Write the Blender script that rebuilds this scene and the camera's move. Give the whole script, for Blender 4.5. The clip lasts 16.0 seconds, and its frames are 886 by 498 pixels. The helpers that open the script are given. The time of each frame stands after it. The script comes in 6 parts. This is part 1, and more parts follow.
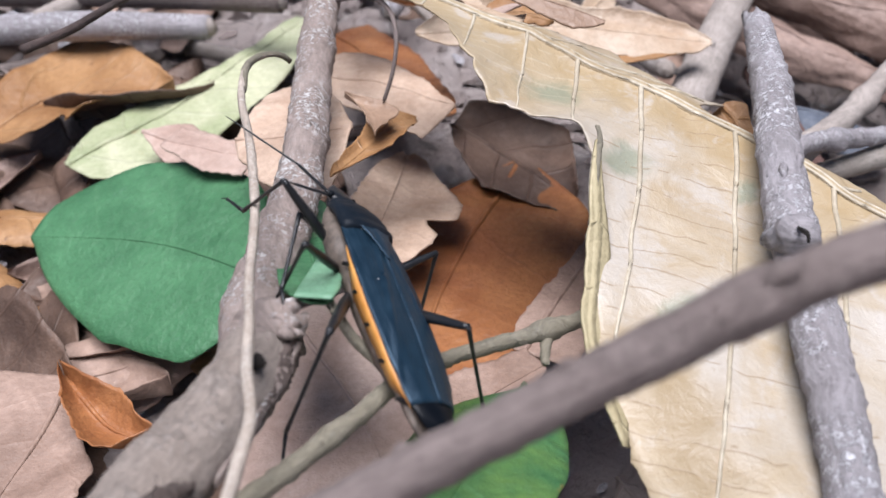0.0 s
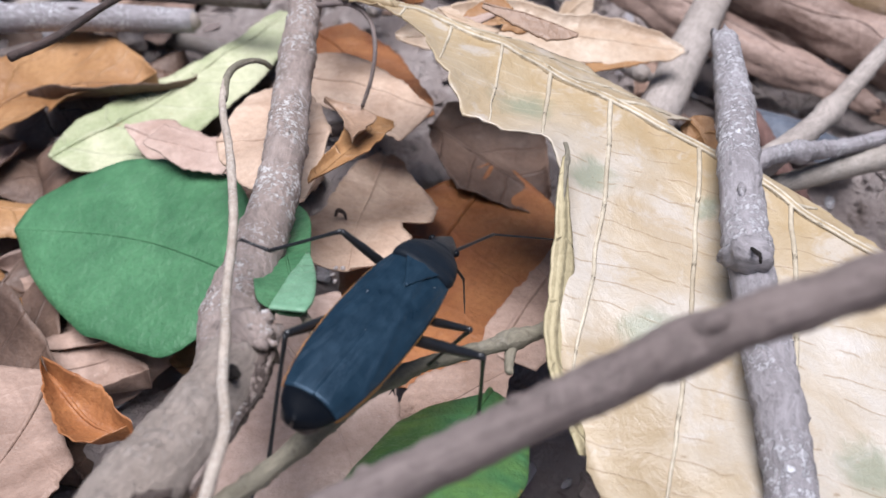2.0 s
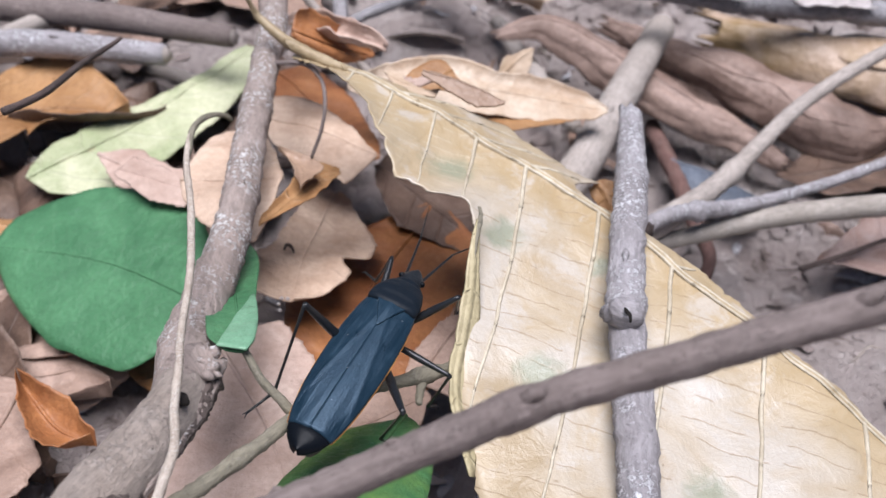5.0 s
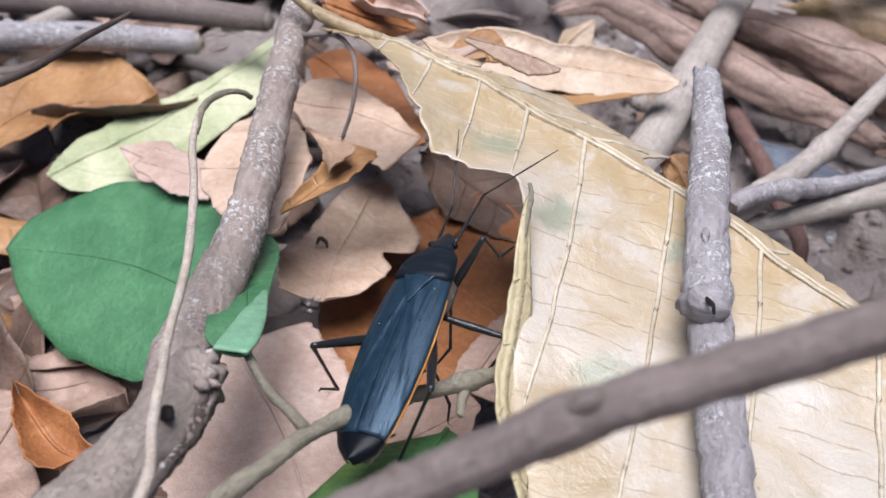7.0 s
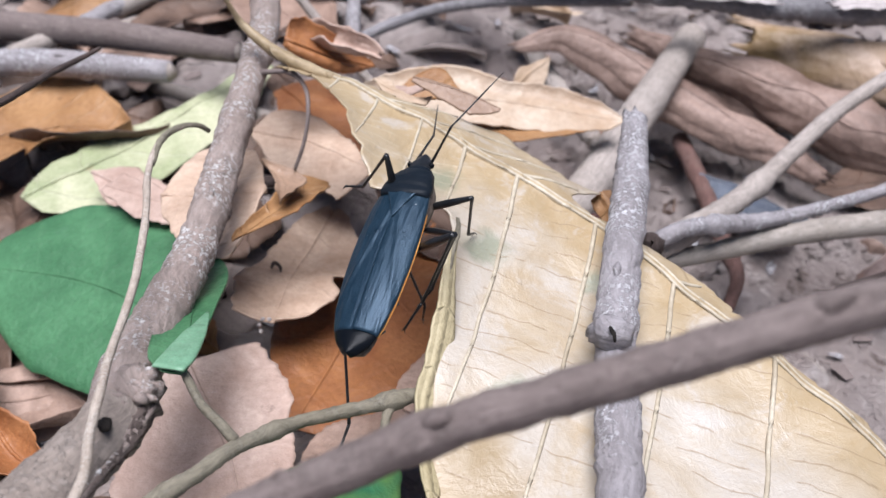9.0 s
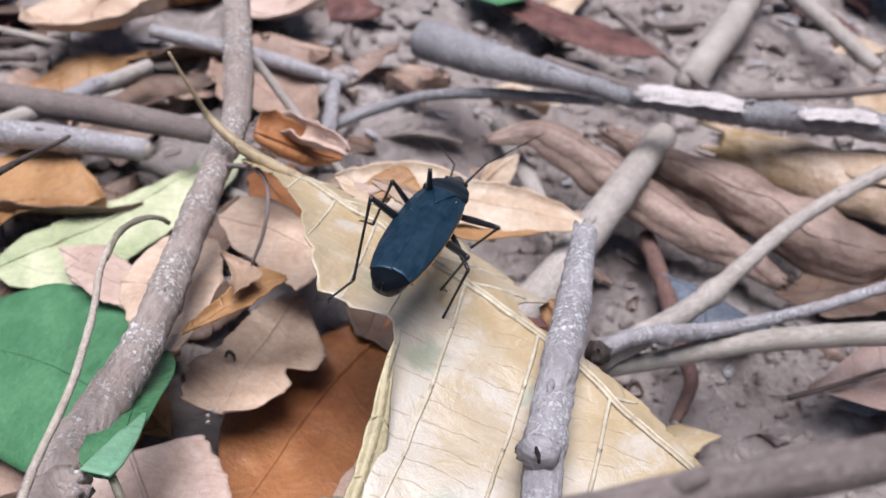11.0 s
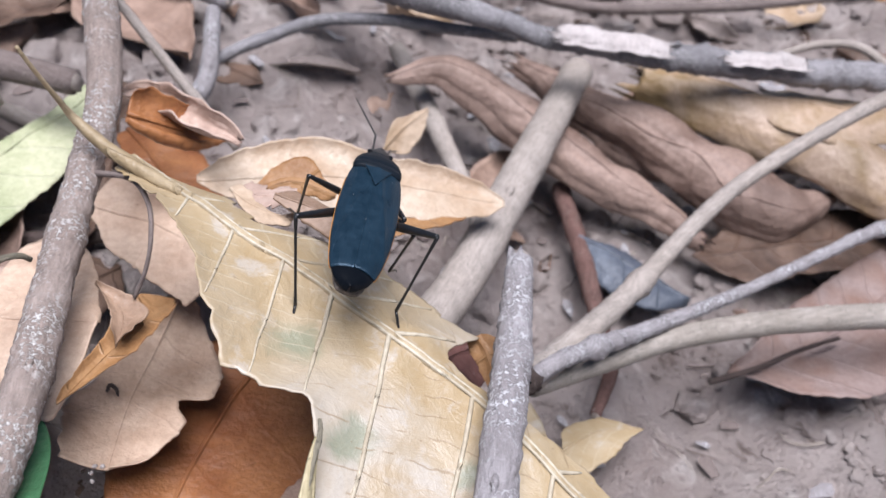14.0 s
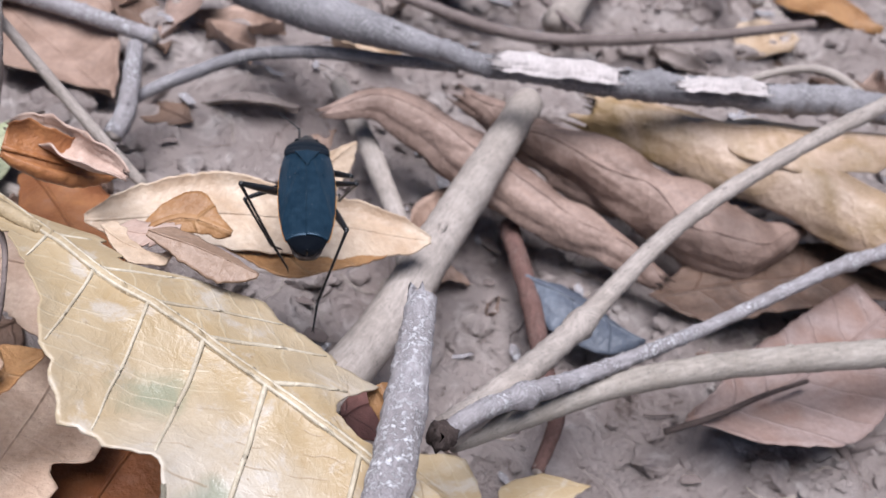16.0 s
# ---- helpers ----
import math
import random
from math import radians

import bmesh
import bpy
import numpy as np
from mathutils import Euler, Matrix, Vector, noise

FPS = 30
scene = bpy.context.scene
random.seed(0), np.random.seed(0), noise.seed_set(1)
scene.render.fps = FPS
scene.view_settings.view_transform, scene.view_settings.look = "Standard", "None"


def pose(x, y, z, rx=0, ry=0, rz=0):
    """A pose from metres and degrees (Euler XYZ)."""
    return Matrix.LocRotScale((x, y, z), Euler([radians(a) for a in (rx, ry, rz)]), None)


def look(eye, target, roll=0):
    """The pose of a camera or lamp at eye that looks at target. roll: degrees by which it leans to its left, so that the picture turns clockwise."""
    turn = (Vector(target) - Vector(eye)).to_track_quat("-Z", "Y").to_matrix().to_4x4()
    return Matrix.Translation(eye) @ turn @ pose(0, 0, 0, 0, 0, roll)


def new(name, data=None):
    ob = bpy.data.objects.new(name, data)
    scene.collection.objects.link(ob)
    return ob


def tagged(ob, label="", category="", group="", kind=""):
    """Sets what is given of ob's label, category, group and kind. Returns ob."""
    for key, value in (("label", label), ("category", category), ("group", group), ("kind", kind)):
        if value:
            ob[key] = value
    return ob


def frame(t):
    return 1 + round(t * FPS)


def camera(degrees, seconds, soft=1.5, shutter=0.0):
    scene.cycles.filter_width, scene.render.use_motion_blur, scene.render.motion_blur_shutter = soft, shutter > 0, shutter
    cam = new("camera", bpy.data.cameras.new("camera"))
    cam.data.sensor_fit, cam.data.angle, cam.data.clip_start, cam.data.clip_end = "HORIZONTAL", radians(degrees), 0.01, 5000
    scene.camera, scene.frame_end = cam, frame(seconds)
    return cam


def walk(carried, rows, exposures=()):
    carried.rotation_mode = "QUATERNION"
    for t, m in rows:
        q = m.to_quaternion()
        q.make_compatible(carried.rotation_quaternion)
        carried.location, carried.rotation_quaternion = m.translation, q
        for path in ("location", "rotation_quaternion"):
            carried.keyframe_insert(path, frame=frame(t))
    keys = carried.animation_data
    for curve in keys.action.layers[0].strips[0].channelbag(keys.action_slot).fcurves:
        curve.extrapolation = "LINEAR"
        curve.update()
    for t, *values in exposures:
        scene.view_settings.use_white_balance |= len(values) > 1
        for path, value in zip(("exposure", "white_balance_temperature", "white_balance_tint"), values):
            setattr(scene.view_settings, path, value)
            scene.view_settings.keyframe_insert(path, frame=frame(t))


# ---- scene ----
cam = camera(48.0, 16.0, soft=1.5)
ROWS = [
    (0, 0.00294, 0.00927, 0.07230, 51.67, 1.79, -0.56),
    (0.5, 0.00131, 0.01173, 0.07442, 50.67, 0.76, -0.23),
    (1, 0.00191, 0.01074, 0.07449, 50.76, 0.57, -0.17),
    (1.5, 0.00281, 0.01014, 0.07575, 50.10, 0.47, -0.54),
    (2, 0.00380, 0.00849, 0.07585, 50.41, 0.28, -0.64),
    (2.5, 0.00434, 0.00729, 0.07676, 50.34, -0.60, -0.88),
    (3, 0.00593, 0.00532, 0.07795, 50.58, -0.77, -1.05),
    (3.5, 0.00798, 0.00342, 0.08070, 50.93, -1.14, -0.72),
    (4, 0.00709, 0.00132, 0.08477, 50.79, -2.38, -1.07),
    (4.2, 0.00654, -0.00003, 0.08675, 50.87, -2.88, -1.29),
    (6.3, 0.00795, 0.00470, 0.08700, 49.27, -2.05, 1.48),
    (6.5, 0.00824, 0.00484, 0.08300, 50.60, -1.41, 1.42),
    (7, 0.00934, 0.00991, 0.07761, 50.88, 0.54, 1.93),
    (7.5, 0.01190, 0.00803, 0.07690, 51.79, 1.07, 2.13),
    (8, 0.01390, 0.00621, 0.07843, 51.99, 0.75, 1.99),
    (8.5, 0.01478, 0.00530, 0.07987, 52.14, 0.26, 2.24),
    (9, 0.01424, 0.00596, 0.08196, 51.97, -0.50, 2.25),
    (9.5, 0.01563, 0.00544, 0.08272, 53.21, -0.89, 2.87),
    (10, 0.01671, 0.00606, 0.08392, 54.81, -1.36, 3.31),
    (10.2, 0.01662, 0.00753, 0.08550, 54.51, -1.72, 3.35),
    (12.3, 0.02637, 0.00572, 0.08795, 56.83, -3.90, 4.68),
    (12.5, 0.02726, 0.00562, 0.08848, 56.04, -4.16, 4.86),
    (13, 0.02596, 0.00912, 0.08824, 54.07, -4.67, 5.46),
    (13.5, 0.01595, 0.02302, 0.09904, 46.20, -7.18, 2.65),
    (14, 0.01299, 0.02820, 0.09312, 45.69, -7.35, -2.15),
    (14.5, 0.00746, 0.03839, 0.08751, 44.84, -9.30, -5.04),
    (15, 0.01229, 0.03601, 0.08854, 45.86, -8.64, -4.80),
    (15.5, 0.01832, 0.03311, 0.08969, 47.93, -8.14, -3.76),
    (16, 0.02316, 0.03362, 0.08698, 48.74, -6.13, -2.48),
]
walk(cam, [(t, pose(*p)) for t, *p in ROWS], [(0.0, 1.02, 5900, 14), (16.0, 1.02, 5900, 14)])
cam.data.dof.use_dof = True
cam.data.dof.focus_distance = 0.075
cam.data.dof.aperture_fstop = 68.0

# ---- world and light: open shade under trees, soft light from above ----
world = bpy.data.worlds.new("sky")
scene.world = world
world.use_nodes = True
wn = world.node_tree
sky = wn.nodes.new("ShaderNodeTexSky")
sky.sky_type, sky.sun_disc, sky.sun_elevation, sky.sun_rotation = "NISHITA", False, radians(58), radians(200)
wn.links.new(sky.outputs[0], wn.nodes["Background"].inputs[0])
wn.nodes["Background"].inputs[1].default_value = 0.027
lamp = bpy.data.lights.new("sun", "SUN")
lamp.energy, lamp.angle, lamp.color = 3.75, radians(42), (1.0, 0.955, 0.91)
sun = new("sun", lamp)
sun.matrix_world = look((0.0, -0.05, 0.9), (0.02, 0.09, 0.0))

MM = 0.001
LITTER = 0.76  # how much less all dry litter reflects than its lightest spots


# ---- materials ----
class Nodes:
    """A short way to write a node material."""

    def __init__(self, name):
        self.mat = bpy.data.materials.new(name)
        self.mat.use_nodes = True
        self.tree = self.mat.node_tree
        self.bsdf = self.tree.nodes["Principled BSDF"]
        self.coord = self.add("ShaderNodeTexCoord")

    def add(self, kind, **settings):
        node = self.tree.nodes.new(kind)
        for key, value in settings.items():
            node.inputs[key].default_value = value
        return node

    def link(self, a, b):
        self.tree.links.new(a, b)

    def noise(self, scale, detail=4.0, rough=0.6, vector=None, distort=0.0):
        node = self.add("ShaderNodeTexNoise", Scale=scale, Detail=detail, Roughness=rough, Distortion=distort)
        self.link(vector or self.coord.outputs["Object"], node.inputs["Vector"])
        return node.outputs[0]

    def ramp(self, value, stops):
        node = self.add("ShaderNodeValToRGB")
        el = node.color_ramp.elements
        while len(el) < len(stops):
            el.new(0.5)
        for e, (p, c) in zip(el, stops):
            e.position, e.color = p, (*(c if isinstance(c, tuple) else (c, c, c)), 1)
        self.link(value, node.inputs[0])
        return node.outputs[0]

    def mix(self, fac, a, b, blend="MIX"):
        node = self.tree.nodes.new("ShaderNodeMix")
        node.data_type, node.blend_type = "RGBA", blend
        for value, k in ((fac, 0), (a, 6), (b, 7)):
            if isinstance(value, (int, float)):
                node.inputs[k].default_value = value
            elif isinstance(value, tuple):
                node.inputs[k].default_value = (*value, 1)
            else:
                self.link(value, node.inputs[k])
        return node.outputs[2]

    def math(self, op, a, b=0.0):
        node = self.tree.nodes.new("ShaderNodeMath")
        node.operation = op
        for value, k in ((a, 0), (b, 1)):
            if isinstance(value, (int, float)):
                node.inputs[k].default_value = value
            else:
                self.link(value, node.inputs[k])
        return node.outputs[0]

    def uv(self):
        node = self.add("ShaderNodeSeparateXYZ")
        self.link(self.coord.outputs["UV"], node.inputs[0])
        return node.outputs[0], node.outputs[1]

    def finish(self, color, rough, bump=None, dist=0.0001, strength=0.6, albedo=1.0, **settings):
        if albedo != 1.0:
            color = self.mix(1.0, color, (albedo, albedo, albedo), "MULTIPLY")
        for value, key in ((color, "Base Color"), (rough, "Roughness")):
            if isinstance(value, (int, float)):
                self.bsdf.inputs[key].default_value = value
            elif isinstance(value, tuple):
                self.bsdf.inputs[key].default_value = (*value, 1)
            else:
                self.link(value, self.bsdf.inputs[key])
        if bump is not None:
            node = self.add("ShaderNodeBump", Strength=strength, Distance=dist)
            self.link(bump, node.inputs["Height"])
            self.link(node.outputs[0], self.bsdf.inputs["Normal"])
        for key, value in settings.items():
            self.bsdf.inputs[key.replace("_", " ")].default_value = (*value, 1) if isinstance(value, tuple) else value
        return self.mat


def leaf_mat(name, dark, light, vein, spot=(0.1, 0.05, 0.03), spots=0.5, rough=0.6, spacing=5.0, slope=0.7, vein_fac=0.5, net=0.3, gloss=0.4, relief=0.6):
    """Leaf blade: mottled at two scales, with side veins and a fine net; u, v of the blade are in millimetres."""
    n = Nodes(name)
    u, v = n.uv()
    av = n.math("ABSOLUTE", v)
    wob = n.noise(220, 2)
    ph = n.math("ADD", n.math("SUBTRACT", u, n.math("MULTIPLY", av, slope)), n.math("MULTIPLY", wob, 2.0))
    tri = n.math("ABSOLUTE", n.math("SUBTRACT", n.math("FRACT", n.math("DIVIDE", ph, spacing)), 0.5))
    vmask = n.ramp(tri, [(0.0, 1.0), (0.022, 0.5), (0.05, 0.0)])
    mid = n.ramp(av, [(0.0, 1.0), (0.15, 0.8), (0.4, 0.0)])
    veins = n.math("MAXIMUM", vmask, mid)
    vor = n.add("ShaderNodeTexVoronoi", Scale=900.0)
    vor.feature = "DISTANCE_TO_EDGE"
    n.link(n.coord.outputs["Object"], vor.inputs["Vector"])
    netm = n.ramp(vor.outputs[0], [(0.0, 1.0), (0.09, 0.0)])
    big = n.noise(120, 3, 0.6, distort=0.6)
    fine = n.noise(1500, 6, 0.7)
    col = n.mix(n.ramp(big, [(0.34, 0.0), (0.62, 1.0)]), tuple(c * 0.88 for c in dark), light)
    stain = n.ramp(n.noise(75, 5, 0.7, distort=1.2), [(0.55, 0.0), (0.66, 1.0)])
    col = n.mix(n.math("MULTIPLY", stain, 0.45 * spots), col, tuple(c * 0.6 for c in dark))
    col = n.mix(n.math("MULTIPLY", n.ramp(fine, [(0.38, 0.0), (0.62, 1.0)]), 0.3), col, tuple(c * 0.5 for c in dark))
    dust = n.ramp(n.noise(4200, 3, 0.6), [(0.66, 0.0), (0.72, 1.0)])
    col = n.mix(n.math("MULTIPLY", n.math("MULTIPLY", dust, n.ramp(n.noise(300, 3), [(0.4, 0.0), (0.65, 1.0)])), 0.5), col, tuple(min(c * 1.6 + 0.05, 0.75) for c in light))
    col = n.mix(n.math("MULTIPLY", netm, net * 0.5), col, vein)
    col = n.mix(n.math("MULTIPLY", veins, vein_fac), col, vein)
    sp = n.ramp(n.noise(420, 5, 0.65), [(0.66, 0.0), (0.72, 1.0)])
    col = n.mix(n.math("MULTIPLY", sp, spots), col, spot)
    h = n.math("ADD", n.math("MULTIPLY", veins, relief), n.math("ADD", n.math("MULTIPLY", netm, 0.02), n.math("ADD", n.math("MULTIPLY", fine, 0.2), n.math("MULTIPLY", n.noise(260, 5, 0.65), 2.4))))
    r = n.ramp(fine, [(0.3, max(rough - 0.12, 0.05)), (0.75, min(rough + 0.12, 1.0))])
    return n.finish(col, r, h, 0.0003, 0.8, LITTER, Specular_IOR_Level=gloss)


def bark_mat(name, dark, light, fleck=(0.6, 0.57, 0.54), flecks=0.4, bump=0.00035, scale=1.0, ring=0.2):
    """Bark: long grain, dark pits and pale flecks; u runs round, v along, in millimetres."""
    n = Nodes(name)
    u, v = n.uv()
    com = n.add("ShaderNodeCombineXYZ")
    n.link(n.math("MULTIPLY", u, 1.0), com.inputs[0])
    n.link(n.math("MULTIPLY", v, 0.22), com.inputs[1])
    grain = n.noise(2.4 * scale, 6, 0.7, com.outputs[0])
    big = n.noise(150 * scale, 4, 0.6)
    pit = n.noise(1700 * scale, 6, 0.75)
    com2 = n.add("ShaderNodeCombineXYZ")
    n.link(n.math("MULTIPLY", u, 0.5), com2.inputs[0])
    n.link(n.math("MULTIPLY", v, 1.3), com2.inputs[1])
    lent = n.ramp(n.noise(0.9 * scale, 4, 0.6, com2.outputs[0]), [(0.6, 0.0), (0.68, 1.0)])
    col = n.mix(n.ramp(big, [(0.3, 0.0), (0.7, 1.0)]), dark, light)
    col = n.mix(n.math("MULTIPLY", n.ramp(grain, [(0.35, 1.0), (0.6, 0.0)]), 0.5), col, tuple(c * 0.45 for c in dark))
    clump = n.ramp(n.noise(210 * scale, 4, 0.65), [(0.44, 0.06), (0.60, 1.0)])
    fl = n.math("MULTIPLY", n.ramp(n.noise(2300 * scale, 5, 0.75, distort=0.4), [(0.51, 0.0), (0.57, 1.0)]), clump)
    col = n.mix(n.math("MULTIPLY", fl, flecks), col, fleck)
    col = n.mix(n.math("MULTIPLY", lent, ring), col, tuple(min(c * 1.4, 0.8) for c in light))
    col = n.mix(n.math("MULTIPLY", n.ramp(pit, [(0.3, 1.0), (0.42, 0.0)]), 0.7), col, tuple(c * 0.25 for c in dark))
    h = n.math("ADD", n.math("MULTIPLY", grain, 0.7), n.math("ADD", n.math("MULTIPLY", pit, 0.5), n.math("MULTIPLY", fl, 0.3)))
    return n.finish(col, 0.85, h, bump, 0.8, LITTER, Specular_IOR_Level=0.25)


def soil_mat():
    n = Nodes("soil")
    big, mid, fine = n.noise(60, 4, 0.6), n.noise(420, 5, 0.7), n.noise(2200, 6, 0.75)
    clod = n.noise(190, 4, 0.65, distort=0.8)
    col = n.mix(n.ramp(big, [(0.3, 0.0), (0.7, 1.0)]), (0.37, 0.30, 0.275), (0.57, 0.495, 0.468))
    # colour follows the bump height: shade painted into hollows and pits, clod tops lightened
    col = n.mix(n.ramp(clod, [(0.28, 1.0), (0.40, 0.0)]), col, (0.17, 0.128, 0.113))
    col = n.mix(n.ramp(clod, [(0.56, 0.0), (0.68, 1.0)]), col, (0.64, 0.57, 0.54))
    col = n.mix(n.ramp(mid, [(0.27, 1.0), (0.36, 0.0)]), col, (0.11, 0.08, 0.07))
    col = n.mix(n.math("MULTIPLY", n.ramp(fine, [(0.55, 0.0), (0.7, 1.0)]), 0.6), col, (0.62, 0.55, 0.51))
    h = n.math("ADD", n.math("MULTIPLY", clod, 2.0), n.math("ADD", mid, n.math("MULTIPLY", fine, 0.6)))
    return n.finish(col, 0.95, h, 0.0025, 1.0, 1.05, Specular_IOR_Level=0.2)


def yellow_mat():
    """The large dry leaf: yellow-tan at the base and rims, bleached in the middle, olive blotches, brown cross veinlets."""
    n = Nodes("dry_yellow_leaf")
    u, v = n.uv()
    av = n.math("ABSOLUTE", v)
    along, across = n.math("SUBTRACT", u, n.math("MULTIPLY", av, 0.55)), n.math("ADD", av, n.math("MULTIPLY", u, 0.55))
    big, mid, fine = n.noise(90, 4, 0.6, distort=0.8), n.noise(330, 5, 0.65, distort=0.5), n.noise(1700, 5, 0.7)
    wobble = n.math("MULTIPLY", n.math("SUBTRACT", n.noise(200, 3, 0.5), 0.5), 2.6)
    patch = n.noise(330, 2, 0.5, distort=0.3)

    def lines(step, width, shown):
        """Thin veinlets square to the side veins, broken off here and there."""
        f = n.math("ABSOLUTE", n.math("SUBTRACT", n.math("FRACT", n.math("DIVIDE", n.math("ADD", across, wobble), step)), 0.5))
        return n.math("MULTIPLY", n.ramp(f, [(0.0, 1.0), (width / step, 0.7), (1.8 * width / step, 0.0)]), n.ramp(patch, [(shown, 0.0), (shown + 0.06, 1.0)]))

    head = n.ramp(n.math("DIVIDE", u, 100.0), [(0.24, 1.0), (0.31, 0.0)])
    cross = n.math("MULTIPLY", lines(2.3, 0.06, 0.46), n.math("SUBTRACT", 1.0, head))
    white = n.math("MULTIPLY", lines(1.7, 0.07, 0.40), head)
    vor2 = n.add("ShaderNodeTexVoronoi", Scale=1100.0)
    vor2.feature = "DISTANCE_TO_EDGE"
    n.link(n.coord.outputs["Object"], vor2.inputs["Vector"])
    net = n.ramp(vor2.outputs[0], [(0.0, 1.0), (0.08, 0.0)])
    scaled = n.math("DIVIDE", av, 30.0)
    pale = n.math("MULTIPLY", n.ramp(scaled, [(0.08, 0.0), (0.28, 1.0), (0.72, 0.95), (0.95, 0.1)]), n.ramp(big, [(0.36, 0.3), (0.56, 1.0)]))
    pale = n.math("MULTIPLY", pale, n.math("SUBTRACT", 1.0, n.math("MULTIPLY", head, 0.8)))
    col = n.mix(n.ramp(mid, [(0.3, 0.0), (0.7, 1.0)]), (0.40, 0.295, 0.16), (0.46, 0.365, 0.235))
    col = n.mix(pale, col, (0.51, 0.46, 0.395))
    tan = n.ramp(n.noise(140, 4, 0.6, distort=1.0), [(0.56, 0.0), (0.68, 1.0)])
    col = n.mix(n.math("MULTIPLY", tan, 0.35), col, (0.37, 0.255, 0.12))
    ash = n.ramp(n.noise(210, 5, 0.7, distort=0.6), [(0.54, 0.0), (0.66, 1.0)])
    col = n.mix(n.math("MULTIPLY", ash, 0.6), col, (0.55, 0.51, 0.465))
    olive, dull = (0.235, 0.265, 0.185), (0.34, 0.255, 0.145)
    for cu, cv, rad, tint in ((44.3, -22.8, 3.6, dull), (47.3, -25.6, 3.8, dull), (50.8, -28.0, 3.4, dull), (24.5, -5.8, 2.8, olive), (33.3, -10.3, 2.4, olive), (41.0, -5.2, 1.5, olive), (44.5, -19.0, 2.4, olive), (61.0, -16.7, 2.6, olive)):
        du, dv = n.math("SUBTRACT", u, cu), n.math("SUBTRACT", v, cv)
        d = n.math("SQRT", n.math("ADD", n.math("MULTIPLY", du, du), n.math("MULTIPLY", dv, dv)))
        d = n.math("DIVIDE", n.math("ADD", d, n.math("MULTIPLY", n.math("SUBTRACT", mid, 0.5), 5.0)), rad)
        blot = n.ramp(d, [(0.35, 1.0), (1.0, 0.0)])
        col = n.mix(n.math("MULTIPLY", blot, 0.75), col, tint)
    col = n.mix(n.math("MULTIPLY", net, 0.03), col, (0.6, 0.52, 0.36))
    col = n.mix(n.math("MULTIPLY", white, 0.35), col, (0.6, 0.52, 0.38))
    col = n.mix(n.math("MULTIPLY", cross, 0.6), col, (0.25, 0.17, 0.09))
    grit = n.ramp(n.noise(3600, 4, 0.7), [(0.4, 0.0), (0.62, 1.0)])
    col = n.mix(n.math("MULTIPLY", grit, 0.10), col, (0.28, 0.19, 0.10))
    speck = n.ramp(n.noise(1300, 5, 0.7), [(0.66, 0.0), (0.71, 1.0)])
    col = n.mix(n.math("MULTIPLY", speck, 0.6), col, (0.22, 0.14, 0.07))
    h = n.math("ADD", n.math("MULTIPLY", net, 0.03), n.math("ADD", n.math("MULTIPLY", mid, 0.9), n.math("ADD", n.math("MULTIPLY", fine, 0.10), n.math("ADD", n.math("MULTIPLY", cross, -0.06), n.math("MULTIPLY", white, 0.08)))))
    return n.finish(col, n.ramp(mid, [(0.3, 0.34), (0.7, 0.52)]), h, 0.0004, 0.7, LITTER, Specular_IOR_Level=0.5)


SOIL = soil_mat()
YELLOW = yellow_mat()
GREEN = leaf_mat("green_leaf", (0.058, 0.18, 0.078), (0.09, 0.24, 0.11), (0.13, 0.29, 0.14), (0.10, 0.2, 0.13), 0.35, 0.55, 9.0, 0.6, 0.12, 0.02, 0.3, 0.12)
GREEN_BACK = leaf_mat("pale_green_underside", (0.13, 0.29, 0.16), (0.19, 0.37, 0.23), (0.2, 0.38, 0.22), (0.3, 0.3, 0.12), 0.3, 0.45, 4.0, 0.6, 0.15, 0.02, 0.4, 0.1)
BLOTCHED = leaf_mat("blotched_green_leaf", (0.03, 0.15, 0.065), (0.13, 0.22, 0.045), (0.10, 0.25, 0.10), (0.45, 0.24, 0.06), 0.9, 0.5, 9.0, 0.6, 0.2, 0.02, 0.4, 0.2)
PALE_GREEN = leaf_mat("pale_green_leaf", (0.41, 0.46, 0.25), (0.60, 0.60, 0.40), (0.6, 0.6, 0.42), (0.35, 0.24, 0.12), 0.4, 0.6, 6.0, 0.6, 0.3)
BEIGE = leaf_mat("beige_leaf", (0.54, 0.365, 0.255), (0.69, 0.52, 0.395), (0.50, 0.33, 0.24), (0.16, 0.07, 0.04), 0.5, 0.55, 5.0, 0.6, 0.1, 0.1, 0.4, 0.15)
DULL = leaf_mat("dull_beige_leaf", (0.30, 0.195, 0.145), (0.46, 0.32, 0.25), (0.40, 0.26, 0.19), (0.10, 0.05, 0.03), 0.6, 0.6, 5.0, 0.6, 0.1, 0.1, 0.4, 0.15)
ORANGE = leaf_mat("orange_brown_leaf", (0.285, 0.10, 0.034), (0.41, 0.175, 0.064), (0.30, 0.12, 0.05), (0.10, 0.04, 0.02), 0.3, 0.5, 9.0, 0.6, 0.2, 0.1, 0.4, 0.2)
AMBER = leaf_mat("amber_leaf", (0.31, 0.145, 0.05), (0.45, 0.25, 0.11), (0.46, 0.28, 0.14), (0.10, 0.045, 0.02), 0.6, 0.55, 5.0, 0.6, 0.3)
PINK = leaf_mat("pinkish_leaf", (0.50, 0.345, 0.275), (0.64, 0.485, 0.405), (0.42, 0.28, 0.22), (0.10, 0.06, 0.05), 0.5, 0.6, 7.0, 0.6, 0.1, 0.1, 0.4, 0.15)
